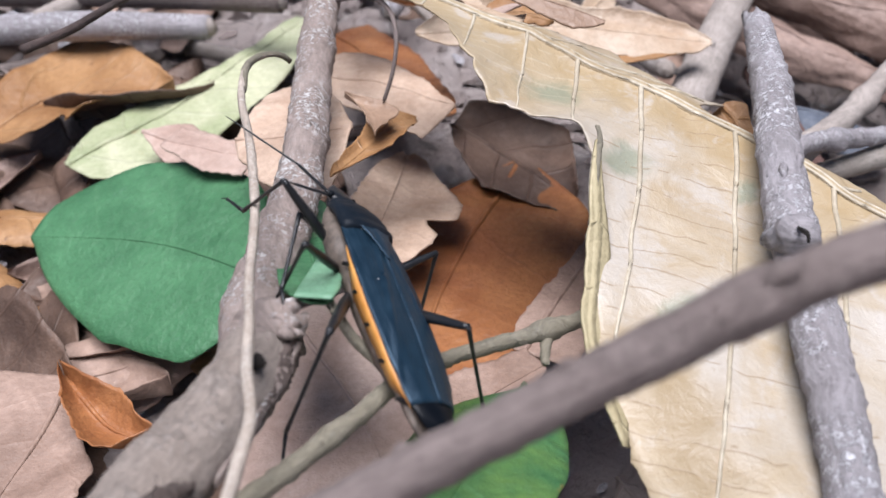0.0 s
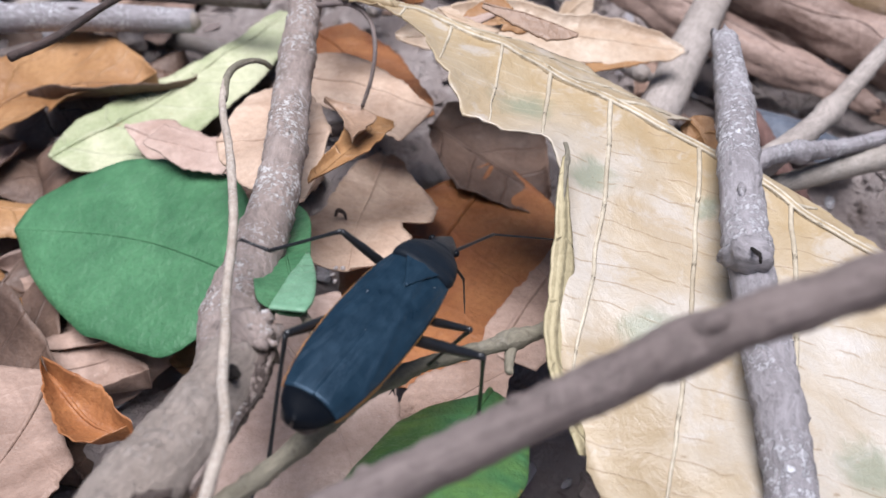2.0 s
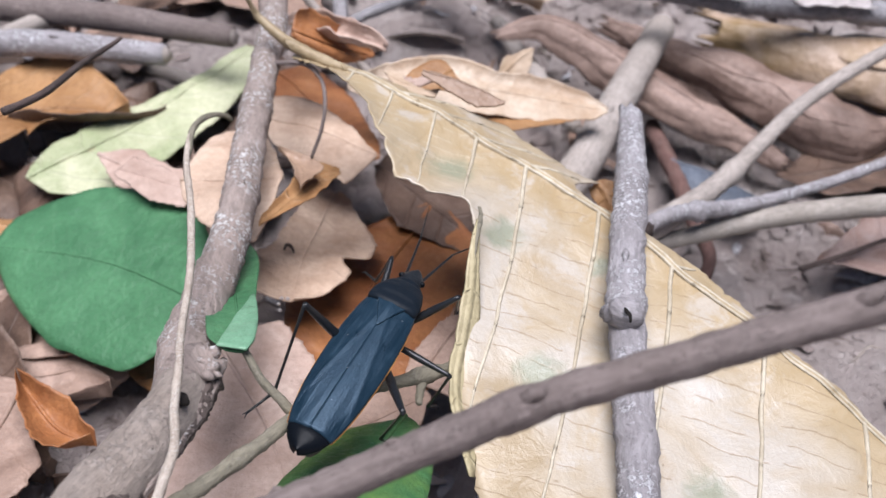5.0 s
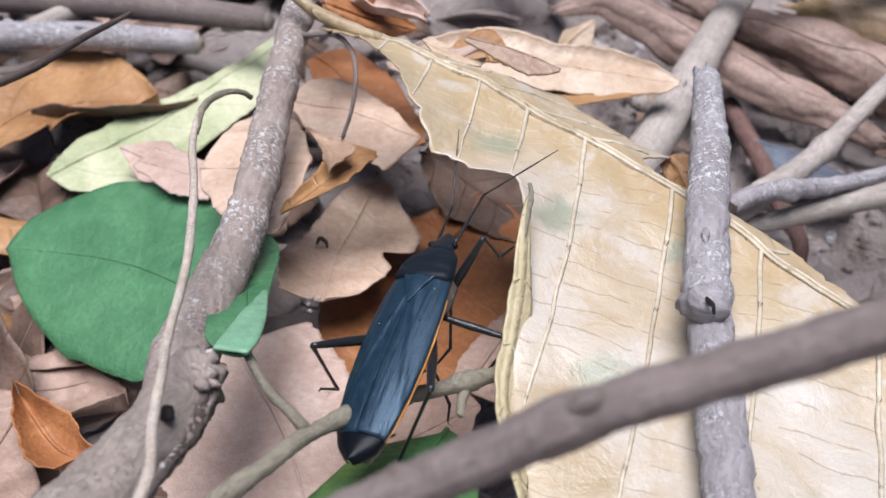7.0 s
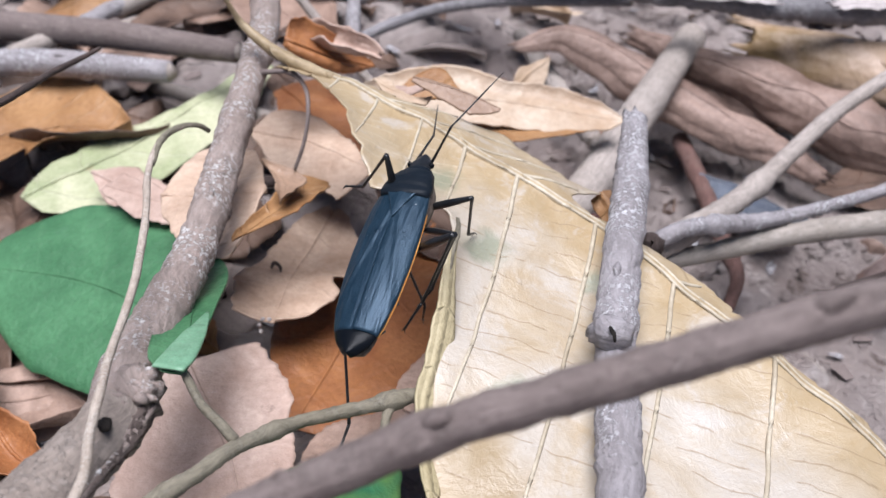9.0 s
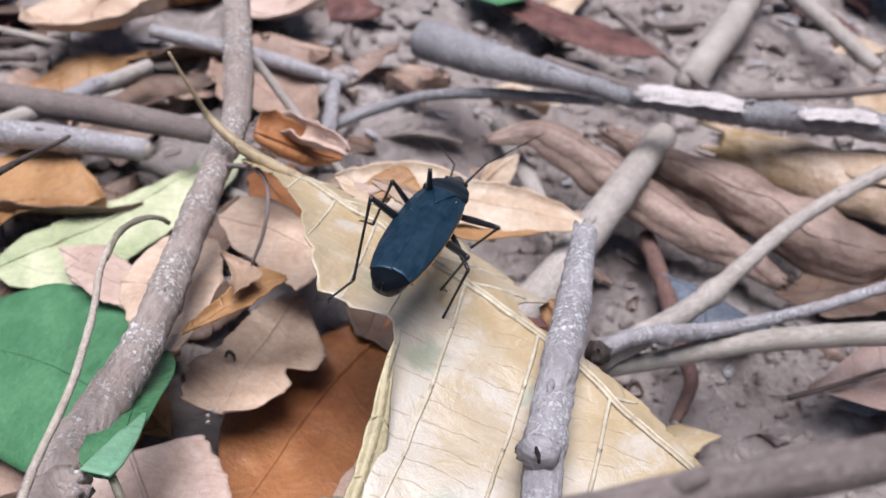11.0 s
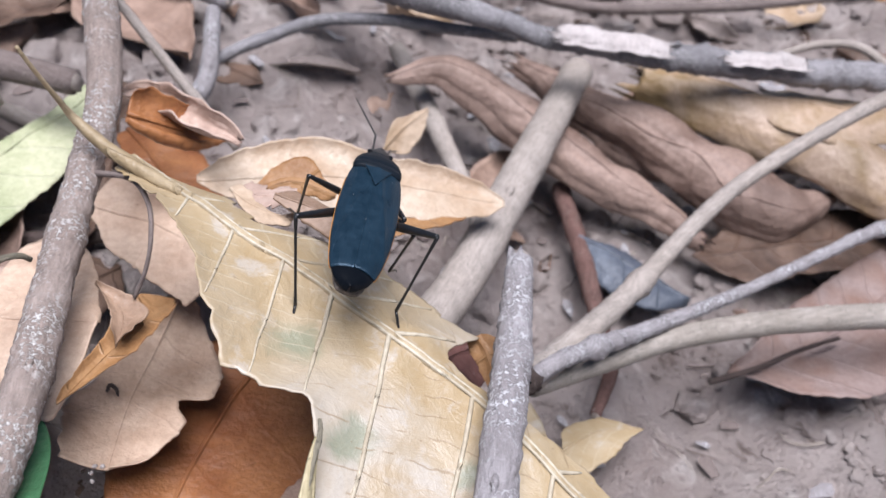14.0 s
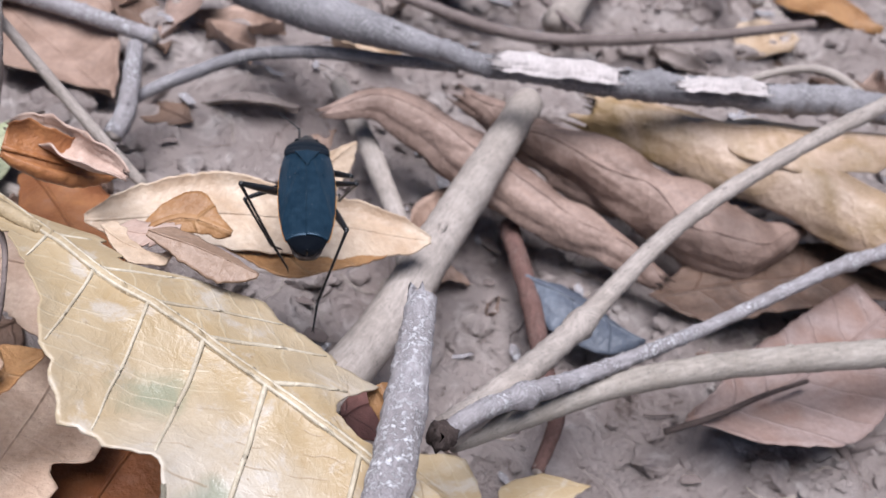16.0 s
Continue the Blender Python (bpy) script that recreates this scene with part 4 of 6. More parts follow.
verts, faces, uv = blade([(-6.2, 51.8, 35.7), (-5.2, 55.4, 34.6), (-5.0, 61.0, 32.3)], [(0.0, 2.3), (0.3, 2.2), (0.5, 1.7), (0.6, 1.3), (0.6, 1.0), (0.4, 0.7), (0.3, 0.4), (0.2, 0.0)], (0.00, 0.36, 0.93), nu=24, nv=10, ripple=0.1, ragged=0.0)
mesh_object("folded_tip", verts, faces, GREEN_BACK, small, "paler underside of the folded tip", uv)
leaf("spotted_green_leaf", "green leaf with a reddish blotch", ([(7.5, 57.4, 21.9), (4.9, 51.3, 24.1), (1.3, 42.4, 27.3)], [(1.5, 0.2), (3.1, 2.1), (3.8, 3.3), (4.5, 3.9), (4.9, 4.5), (5.3, 4.6), (5.5, 4.7), (5.4, 4.8), (5.3, 4.9), (4.8, 4.9), (3.5, 4.8), (2.3, 4.6)], (0.10, 0.30, 0.95)), BLOTCHED, 0.25, ripple=0.4, ragged=0.05, cup=-0.6)
leaf("pinkish_leaf", "flat pinkish-brown fallen leaf", ([(-10.4, 68.4, 19.5), (-4.9, 59.0, 19.5), (-1.1, 49.0, 19.5)], [(6.4, 3.6), (6.9, 5.8), (6.9, 6.9), (6.5, 8.0), (5.6, 9.1), (5.0, 9.3), (4.2, 9.9), (3.3, 7.1), (2.6, 1.3)], (0.00, 0.00, 1.00)), PINK, 0.25, ripple=0.9, ragged=0.4, nu=60, nv=26)
leaf("brown_leaf", "pinkish-brown fallen leaf beneath the green twig", ([(0.3, 60.7, 15.0), (4.9, 63.1, 15.0), (9.9, 66.3, 15.0)], [(0.0, 2.8), (2.0, 3.1), (3.1, 3.4), (3.4, 3.4), (3.4, 3.2), (3.3, 3.1), (3.1, 2.5), (2.8, 1.7), (2.5, 0.2)], (0.00, 0.00, 1.00)), DULL, 0.2, ripple=0.5, ragged=0.4, seed=17)
leaf("orange_brown_leaf", "deep orange-brown smooth fallen leaf", ([(10.2, 101.7, 10.5), (3.0, 85.2, 10.5), (-1.7, 68.9, 10.5)], [(2.6, 0.3), (9.1, 3.6), (10.7, 5.7), (12.0, 6.8), (12.2, 7.3), (12.0, 7.7), (11.5, 6.5), (10.6, 4.0), (9.8, 0.9)], (0.00, 0.00, 1.00)), ORANGE, 0.4, cup=0.5)
notched = leaf("notched_leaf", "pale brown lobed leaf with a bitten notch", ([(-1.9, 100.5, 12.7), (-3.9, 86.3, 15.6), (-4.3, 76.6, 17.5)], [(0.5, 0.5), (1.8, 1.0), (2.5, 1.5), (3.0, 2.0), (3.5, 2.5), (4.0, 2.7), (4.6, 2.9), (5.1, 3.0), (5.6, 3.1), (6.1, 3.3), (6.7, 3.4), (7.2, 3.4), (7.3, 3.5), (7.3, 3.5), (7.3, 3.6), (7.2, 3.6), (6.8, 3.7), (4.4, 4.0), (4.4, 4.5), (4.7, 5.0), (5.5, 5.2), (5.4, 5.2), (5.0, 5.0), (4.5, 4.8), (3.9, 4.6), (3.3, 4.4), (2.4, 4.2), (0.2, 4.0)], (0.14, 0.18, 0.97)), BEIGE, 0.2, ragged=0.25, cup=0.5, ripple=0.6, nv=26, nu=84)
for k, p in enumerate(((-5.4, 76.7, 17.3), (-4.8, 76.8, 17.2), (-5.7, 76.3, 16.9), (-5.5, 75.7, 16.6))):
    stick("white_grain", "", [(p[0] - 0.2, p[1], p[2]), p, (p[0] + 0.15, p[1] + 0.1, p[2] + 0.15)], (0.1, 0.26, 0.1), BARK_WHITE, parent=notched, sides=7, step=0.12, rough=0.5, seed=k)
leaf("beige_leaf", "beige crumpled fallen leaf with orange rim", ([(-16.7, 86.8, 24.2), (-11.5, 86.0, 25.0), (-5.8, 85.1, 26.2)], [(9.0, 0.4), (10.2, 1.9), (10.5, 3.4), (10.8, 4.4), (10.9, 5.5), (10.4, 6.4), (9.9, 7.0), (9.4, 7.7), (8.7, 8.3), (7.2, 8.9), (5.8, 9.5), (4.3, 10.1), (2.6, 10.4), (0.2, 9.8)], (-0.15, 0.05, 0.99)), BEIGE, 0.2, ripple=0.8, cup=-0.4, ragged=0.5, nu=60, nv=30, wave=7)
leaf("beige_leaf", "pinkish beige leaf under the large leaf", ([(-11.7, 105.8, 20.5), (-4.5, 103.5, 20.5), (3.5, 98.5, 20.5)], [(5.4, 0.2), (5.7, 2.3), (6.1, 4.6), (5.4, 5.5), (4.1, 5.7), (3.3, 6.0), (2.2, 6.1), (1.1, 6.3), (0.1, 6.4)], (0.00, 0.00, 1.00)), BEIGE, 0.3, ripple=0.8)
leaf("brown_leaf", "light brown leaf under the large dry leaf", ([(8.4, 69.0, 14.0), (13.1, 77.4, 14.0), (19.2, 88.2, 14.0)], [(0.9, 4.2), (2.0, 4.7), (1.9, 5.3), (1.8, 5.4), (1.6, 5.3), (1.4, 5.3), (1.2, 4.9), (0.8, 3.1), (0.5, 1.3)], (0.00, 0.00, 1.00)), DULL, 0.3, ripple=0.7, seed=21)
leaf("orange_rimmed_leaf", "narrow orange-brown strip of crumpled leaf", ([(-6.7, 75.5, 28.0), (-3.9, 82.9, 26.1), (-0.2, 89.8, 24.0)], [(0.2, 0.1), (0.5, 0.3), (0.7, 0.5), (0.8, 0.7), (0.9, 0.9), (1.0, 1.2), (1.2, 1.4), (1.5, 1.5), (1.9, 1.5), (2.3, 1.3), (2.5, 1.0), (2.3, 0.8), (1.4, 0.5), (0.3, 0.1)], (0.35, 0.10, 0.93)), AMBER, 0.08, ripple=0.9, cup=0.4, ragged=0.2, seed=6, nu=60, nv=16)
leaf("peach_leaf_flap", "pale peach folded flap of a dry leaf", ([(-6.5, 88.1, 28.2), (-3.7, 85.3, 27.9), (-3.5, 81.3, 27.8)], [(0.1, 0.0), (0.4, 0.2), (0.7, 0.5), (1.0, 0.8), (1.4, 1.0), (2.0, 1.1), (1.3, 1.0), (0.8, 0.7), (0.3, 0.3), (0.0, 0.1)], (0.10, 0.00, 0.99)), OLIVE_BROWN, 0.08, ripple=0.6, ragged=0.3, cup=0.5, seed=9, nu=40, nv=16)
leaf("red_brown_leaf", "dark orange-red fallen leaf in shade", ([(-11.3, 123.8, 16.5), (-6.2, 116.6, 16.5), (2.9, 103.0, 16.5)], [(5.0, 1.3), (5.1, 2.7), (5.2, 4.2), (5.3, 5.3), (4.5, 5.3), (3.6, 5.3), (2.8, 5.3), (0.8, 3.9)], (0.00, 0.00, 1.00)), ORANGE, 0.3)
leaf("pale_green_leaf", "long pale yellow-green fallen leaf", ([(-40.6, 103.8, 11.5), (-30.7, 115.8, 11.5), (-17.1, 139.8, 11.5)], [(0.4, 4.8), (3.8, 9.5), (4.1, 9.5), (4.4, 8.7), (3.7, 8.6), (2.6, 8.1), (1.5, 7.3), (1.5, 6.0), (1.9, 3.7), (1.6, 1.6)], (0.00, 0.00, 1.00)), PALE_GREEN, 0.4, ripple=0.8)
leaf("pink_tinged_leaf", "small pale pink-tinged leaf", ([(-31.1, 103.9, 15.5), (-23.2, 99.5, 15.5), (-15.1, 96.5, 15.5)], [(0.3, 0.1), (3.7, 1.8), (3.2, 3.3), (2.7, 3.5), (2.7, 4.1), (2.7, 3.7), (0.3, 3.1)], (0.00, 0.00, 1.00)), PINK, 0.3)
leaf("amber_leaf", "orange-brown curled fallen leaf", ([(-53.2, 110.8, 11.5), (-45.4, 118.9, 11.5), (-31.2, 119.2, 11.5)], [(0.2, 7.4), (2.7, 7.3), (5.3, 7.2), (7.3, 7.2), (12.7, 8.8), (10.3, 5.8), (7.3, 4.8), (4.2, 3.7), (0.0, 0.0)], (0.00, 0.00, 1.00)), AMBER, 0.4, ripple=1.0, cup=2.0)
leaf("brown_leaf", "pale brown pleated dry leaf", ([(-29.0, 67.4, 14.0), (-29.7, 61.3, 14.0), (-31.3, 54.4, 14.0)], [(0.1, 6.3), (0.8, 6.4), (1.5, 6.5), (2.3, 6.7), (3.8, 6.7), (5.4, 6.5), (5.8, 5.0), (5.7, 3.6), (5.0, 2.2)], (0.00, 0.00, 1.00)), DULL, 0.35, ripple=0.8)
leaf("curled_orange_leaf", "curled orange-brown dry leaf", ([(-28.1, 64.9, 16.5), (-23.5, 60.0, 16.5), (-19.4, 57.9, 16.5)], [(0.0, 0.1), (0.6, 0.9), (1.2, 1.7), (1.9, 2.1), (1.7, 2.8), (0.9, 2.6), (0.2, 0.3)], (0.00, 0.00, 1.00)), ORANGE, 0.3, ripple=0.8, cup=2.0)
curled = leaf("curled_red_leaf", "cupped reddish-brown dry leaf with a folded rim", ([(-6.9, 106.9, 32.0), (-2.5, 108.4, 29.4), (2.5, 110.6, 26.8)], [(2.3, 1.8), (3.3, 3.2), (3.1, 3.9), (2.9, 4.0), (2.5, 4.0), (1.9, 3.2), (1.3, 1.8), (0.3, 0.0)], (0.56, -0.47, 0.68)), ORANGE, 0.3, back=BEIGE, curl=(60, 200), ripple=0.6)
rolled("folded_rim", "pale pinkish folded rim", [(-9.0, 114.4, 29.0), (-6.9, 113.2, 30.0), (-3.5, 110.4, 31.2), (0.1, 107.3, 31.8), (2.6, 105.8, 31.6), (4.0, 104.8, 31.2)], (0.5, 1.3, 1.6, 1.5, 1.3, 0.5), 230, PINK, 200, 0.3, 5.0, 50, 24, 0.2, curled, 0.3)
leaf("amber_peak_leaf", "orange-brown dry leaf folded up into a peak", ([(4.7, 99.9, 28.1), (9.1, 102.2, 29.0), (13.6, 101.2, 28.3)], [(0.1, 0.5), (0.3, 0.8), (0.7, 1.1), (1.1, 1.4), (1.5, 1.7), (2.0, 1.6), (2.5, 1.4), (2.5, 1.2), (1.9, 1.1), (1.3, 0.9), (0.8, 0.9), (0.3, 0.2)], (0.05, -0.50, 0.86)), AMBER, 0.12, ripple=0.3, ragged=0.2, seed=12, cup=-0.3)
leaf("brown_leaf_tongue", "dull brown rolled leaf tongue over the large leaf", ([(8.3, 93.6, 35.0), (12.2, 92.4, 34.4), (17.0, 91.1, 33.1)], [(0.1, 0.4), (2.3, 0.6), (2.4, 0.9), (2.6, 1.2), (2.4, 1.5), (2.1, 1.7), (1.9, 1.8), (1.6, 2.0), (1.3, 1.9), (1.0, 1.5), (0.6, 0.9), (0.3, 0.3)], (0.25, 0.05, 0.97)), OLIVE_BROWN, 0.12, ripple=0.35, ragged=0.3, seed=18, droop=(18, 30))
leaf("pink_leaf_fragment", "pale pinkish torn leaf fragment", ([(4.3, 98.6, 30.6), (6.6, 97.3, 31.2), (9.9, 95.8, 32.4)], [(1.4, 0.2), (2.0, 0.5), (1.9, 0.9), (1.7, 1.5), (1.6, 1.8), (1.7, 2.2), (1.7, 1.9), (0.3, 0.8)], (0.10, 0.05, 0.99)), PINK, 0.1, ripple=0.5, ragged=0.8, seed=13)

leaf("tan_leaf", "pale tan dry leaf with dark specks, curled at the rim", ([(-0.4, 105.5, 25.3), (13.6, 109.4, 23.6), (32.4, 110.6, 20.4)], [(0.6, 0.2), (2.3, 2.0), (3.4, 2.8), (4.0, 2.8), (4.4, 3.3), (4.7, 3.9), (4.9, 4.4), (4.2, 4.6), (3.6, 4.6), (3.3, 4.5), (3.4, 4.3), (3.4, 4.1), (3.2, 3.5), (2.6, 2.8), (2.0, 1.9), (0.4, 0.3)], (0.10, -0.10, 0.99)), PALE_TAN, 0.25, ripple=0.45, curl=(75, 0), ragged=0.25, seed=5, wave=10, nu=80, nv=30)
leaf("amber_leaf", "orange-brown curled dry leaf with a raised rim", ([(10.4, 108.6, 21.9), (20.7, 108.2, 21.4), (28.6, 109.6, 20.4)], [(1.7, 0.2), (1.9, 2.3), (2.0, 3.3), (2.3, 4.3), (2.5, 5.3), (2.7, 6.2), (2.9, 6.4), (2.9, 5.6), (2.8, 4.8), (2.6, 4.0), (2.2, 3.6), (1.7, 3.0), (1.0, 2.0), (0.2, 0.2)], (0.10, 0.10, 0.99)), AMBER, 0.3, ripple=0.45, curl=(50, 20), ragged=0.25, seed=8, wave=9, nu=60, nv=24)
# brown leaf in a darker material, which paints in the large leaf's shade
leaf("shaded_brown_leaf", "brown dead leaf in the gap below the large leaf, shade painted in", ([(3.0, 106.9, 13.2), (9.0, 102.6, 11.6), (15.9, 95.5, 9.8)], [(3.3, 0.6), (5.0, 2.8), (5.9, 4.2), (6.3, 5.2), (7.0, 5.9), (7.7, 6.2), (6.2, 5.5), (4.2, 4.7), (2.3, 3.9), (0.3, 3.3)], (0.10, -0.20, 0.97)), DARK_BROWN, 0.25, ripple=0.9, ragged=0.3, seed=27, cup=1.2)
leaf("papery_leaf_fragment", "pale papery torn leaf fragment", ([(4.2, 95.4, 33.7), (6.7, 93.6, 33.4), (9.9, 92.7, 32.9)], [(1.0, 0.0), (1.3, 0.3), (0.9, 0.9), (0.7, 1.5), (0.2, 1.9), (0.3, 1.4), (1.2, 0.7)], (0.18, 0.09, 0.98)), TAN, 0.15, ripple=0.6, ragged=0.5)
leaf("upright_leaf_tab", "small upright tan leaf fragment", ([(19.2, 124.3, 16.0), (21.3, 126.5, 17.7), (24.5, 129.0, 19.2)], [(0.0, 0.1), (0.7, 2.6), (1.5, 2.6), (1.0, 2.4), (0.6, 1.5), (0.2, 0.1)], (0.20, -0.70, 0.69)), TAN, 0.2)
leaf("brown_flat_leaf", "flat dusty reddish-brown oval leaf on the soil", ([(62.0, 101.8, 4.0), (75.9, 107.7, 4.0), (92.4, 119.8, 4.0)], [(0.2, 0.7), (1.9, 5.1), (3.9, 7.7), (5.5, 9.7), (5.9, 9.5), (6.0, 8.2), (6.1, 6.1), (5.7, 3.5), (5.3, 1.0)], (0.00, 0.00, 1.00)), DUSTY, 0.3, cup=1.0)
leaf("maroon_leaf_fragment", "dark maroon crumpled leaf fragment", ([(23.8, 84.9, 23.4), (26.1, 87.8, 22.1), (29.6, 90.4, 20.0)], [(0.0, 0.8), (0.8, 2.8), (1.4, 3.8), (1.1, 3.7), (1.0, 2.5), (0.0, 1.2)], (0.54, -0.05, 0.84)), MAROON, 0.2, ripple=0.8)
leaf("yellow_leaf_fragment", "pale yellow dry leaf fragment on the soil", ([(29.3, 96.3, 4.0), (33.3, 93.0, 4.0), (39.6, 86.7, 4.0)], [(0.9, 0.4), (2.5, 3.7), (4.4, 4.4), (3.3, 4.9), (2.0, 3.8), (0.9, 1.0)], (0.00, 0.00, 1.00)), YELLOW, 0.2)
leaf("yellow_leaf_fragment", "pale yellow dry leaf fragment on the soil", ([(40.2, 90.2, 3.0), (44.4, 92.9, 3.0), (50.2, 93.7, 3.0)], [(0.0, 3.4), (2.1, 3.7), (1.8, 3.7), (1.5, 3.2), (0.7, 1.4), (0.0, 0.0)], (0.00, 0.00, 1.00)), YELLOW, 0.2)
leaf("grey_blue_leaf", "dull grey-blue fallen leaf on the soil", ([(46.1, 122.8, 5.0), (52.5, 118.2, 5.0), (59.5, 113.0, 5.0)], [(1.3, 0.0), (2.6, 2.8), (3.0, 4.4), (2.6, 5.0), (2.1, 4.6), (1.2, 3.9), (0.0, 0.0)], (0.00, 0.00, 1.00)), GREYBLUE, 0.3, cup=-1.5)
# added dark leaves: their colour stands for the shade under the rolled leaves
for shape in (([(61.8, 121.6, 4.2), (75.9, 124.7, 4.2), (98.7, 129.6, 4.2)], [(0.0, 0.0), (2.9, 4.7), (4.6, 5.4), (5.5, 5.5), (6.1, 5.6), (5.9, 5.6), (5.7, 5.4), (5.6, 5.2), (5.5, 1.4)], (0.00, 0.00, 1.00)), ([(70.8, 155.0, 6.0), (83.3, 152.7, 6.0), (97.4, 149.9, 6.0)], [(1.2, 0.5), (3.3, 3.7), (5.4, 4.8), (6.0, 5.2), (6.8, 5.2), (7.5, 4.5), (6.1, 3.8), (4.7, 0.4)], (0.00, 0.00, 1.00))):
    leaf("dark_leaf", "dark brown leaf painting the shade under rolled dry leaves", shape, DARK_BROWN, 0.2, ripple=0.8, ragged=0.4, seed=33)
leaf("orange_leaf_flap", "orange-brown folded leaf flap", ([(26.6, 84.9, 27.5), (27.7, 83.1, 26.7), (28.1, 80.4, 24.9)], [(0.5, 1.0), (1.4, 1.2), (1.2, 1.3), (1.1, 1.0), (0.6, 0.5), (0.0, 0.0)], (-0.34, -0.55, 0.76)), AMBER, 0.2)
leaf("brown_curled_leaf", "pale brown curled leaf at the back", ([(-63.0, 168.8, 18.0), (-48.9, 164.5, 18.0), (-38.7, 175.7, 18.0)], [(19.6, 0.0), (21.3, 3.8), (21.5, 8.5), (22.6, 4.2), (24.6, 2.8), (22.9, 0.5), (18.3, 0.0)], (0.00, 0.00, 1.00)), BEIGE, 0.3, cup=3.0, ripple=1.2)
leaf("brown_curled_leaf", "pinkish-brown leaf at the back", ([(-32.3, 189.0, 16.0), (-20.1, 180.3, 16.0), (-11.6, 185.6, 16.0)], [(10.4, 0.6), (11.4, 3.0), (12.2, 5.5), (12.9, 6.7), (18.2, 3.2), (15.1, 0.6), (9.1, 0.0)], (0.00, 0.00, 1.00)), PINK, 0.3, cup=2.0, ripple=1.2)
leaf("green_seedling_leaf", "small blue-green living leaf at the back", ([(7.1, 238.3, 12.0), (17.8, 221.7, 12.0), (27.1, 210.2, 12.0)], [(10.2, 0.1), (10.6, 1.8), (11.0, 3.7), (10.5, 5.5), (8.0, 8.0), (4.6, 10.2), (0.0, 8.2)], (0.00, 0.00, 1.00)), GREEN, 0.3)
leaf("green_seedling_leaf", "small blue-green living leaf at the back", ([(114.4, 274.9, 8.0), (119.1, 258.7, 8.0), (127.3, 252.9, 8.0)], [(14.3, 0.1), (14.0, 2.2), (13.6, 4.4), (13.3, 6.6), (16.8, 13.3), (12.5, 16.2), (3.4, 10.3)], (0.00, 0.00, 1.00)), GREEN, 0.3)
leaf("tan_strip_leaf", "narrow upright tan leaf strip", ([(30.0, 216.5, 6.0), (36.2, 232.5, 6.0), (45.0, 268.9, 6.0)], [(0.0, 7.4), (1.1, 6.5), (2.4, 5.8), (2.9, 3.9), (2.9, 1.9), (0.1, 0.1)], (0.00, 0.00, 1.00)), TAN, 0.3, cup=1.5)
leaf("violet_brown_leaf", "violet-brown long fallen leaf", ([(19.4, 219.6, 9.0), (37.2, 204.4, 9.0), (54.1, 191.3, 9.0)], [(2.8, 0.0), (3.3, 3.9), (4.1, 7.0), (5.0, 8.0), (4.5, 8.6), (3.3, 7.6), (0.0, 0.0)], (0.00, 0.00, 1.00)), MAROON, 0.3)
leaf("olive_leaf", "yellow-olive dry leaf under the white-barked stick", ([(70.3, 143.2, 16.0), (82.6, 142.0, 16.0), (98.5, 141.7, 16.0)], [(1.5, 0.0), (3.3, 4.4), (4.6, 6.2), (4.8, 6.8), (4.7, 6.0), (4.2, 5.2), (3.7, 0.7)], (0.00, 0.00, 1.00)), OLIVE, 0.3, cup=-1.5)
leaf("pale_leaf_fragment", "pale pinkish leaf fragment", ([(-26.1, 95.8, 19.0), (-21.1, 93.9, 19.0), (-16.3, 92.0, 19.0)], [(2.9, 1.0), (2.8, 1.8), (2.7, 2.7), (2.0, 3.3), (0.0, 3.2), (0.0, 3.1)], (0.00, 0.00, 1.00)), PINK, 0.2)
rolled("rolled_brown_leaf", "long brown leaf rolled lengthwise", [(20.0, 142.3, 14.0), (28.0, 144.6, 14.0), (37.2, 140.8, 11.0), (48.1, 132.5, 8.0), (57.7, 128.4, 5.5), (63.9, 124.0, 4.0)], (0.8, 3.0, 4.0, 3.6, 3.0, 1.2), 215, BROWN, 10, 0.35, 1.0, folds=0.22)
rolled("curled_brown_leaf", "long brown leaf with a curled lower rim", [(47.4, 144.6, 11.0), (57.0, 139.2, 10.0), (65.5, 132.9, 8.0), (74.0, 128.5, 6.5), (84.6, 132.8, 6.5)], (2.5, 4.0, 5.0, 5.0, 0.6), 190, BROWN, 35, 0.3, 2.0, folds=0.18, flare=0.25)
rolled("rolled_olive_leaf", "thick yellow-brown rolled dry leaf", [(56.6, 149.6, 12.0), (68.8, 144.2, 11.0), (81.8, 137.9, 10.0), (90.6, 130.9, 9.5), (100.1, 123.4, 9.0)], (4.0, 5.5, 6.0, 6.0, 5.0), 250, OLIVE, -20, 0.3, 3.0, folds=0.12, flare=0.2)
rolled("rolled_brown_leaf", "small brown rolled dry leaf", [(39.2, 151.8, 12.0), (45.3, 147.0, 11.0), (53.1, 141.5, 8.0), (60.4, 136.0, 6.0)], (1.5, 3.0, 3.0, 1.5), 215, BROWN, 20, 0.4, 4.0, folds=0.12)
stick("dark_leaf_bit", "tiny dark curled bit on the notched leaf", [(-6.1, 85.0, 16.8), (-5.8, 85.4, 17.3), (-5.2, 85.1, 17.1), (-5.0, 84.6, 16.7)], (0.12, 0.22, 0.2, 0.08), BARK_DARK, "debris", sides=8, step=0.15)


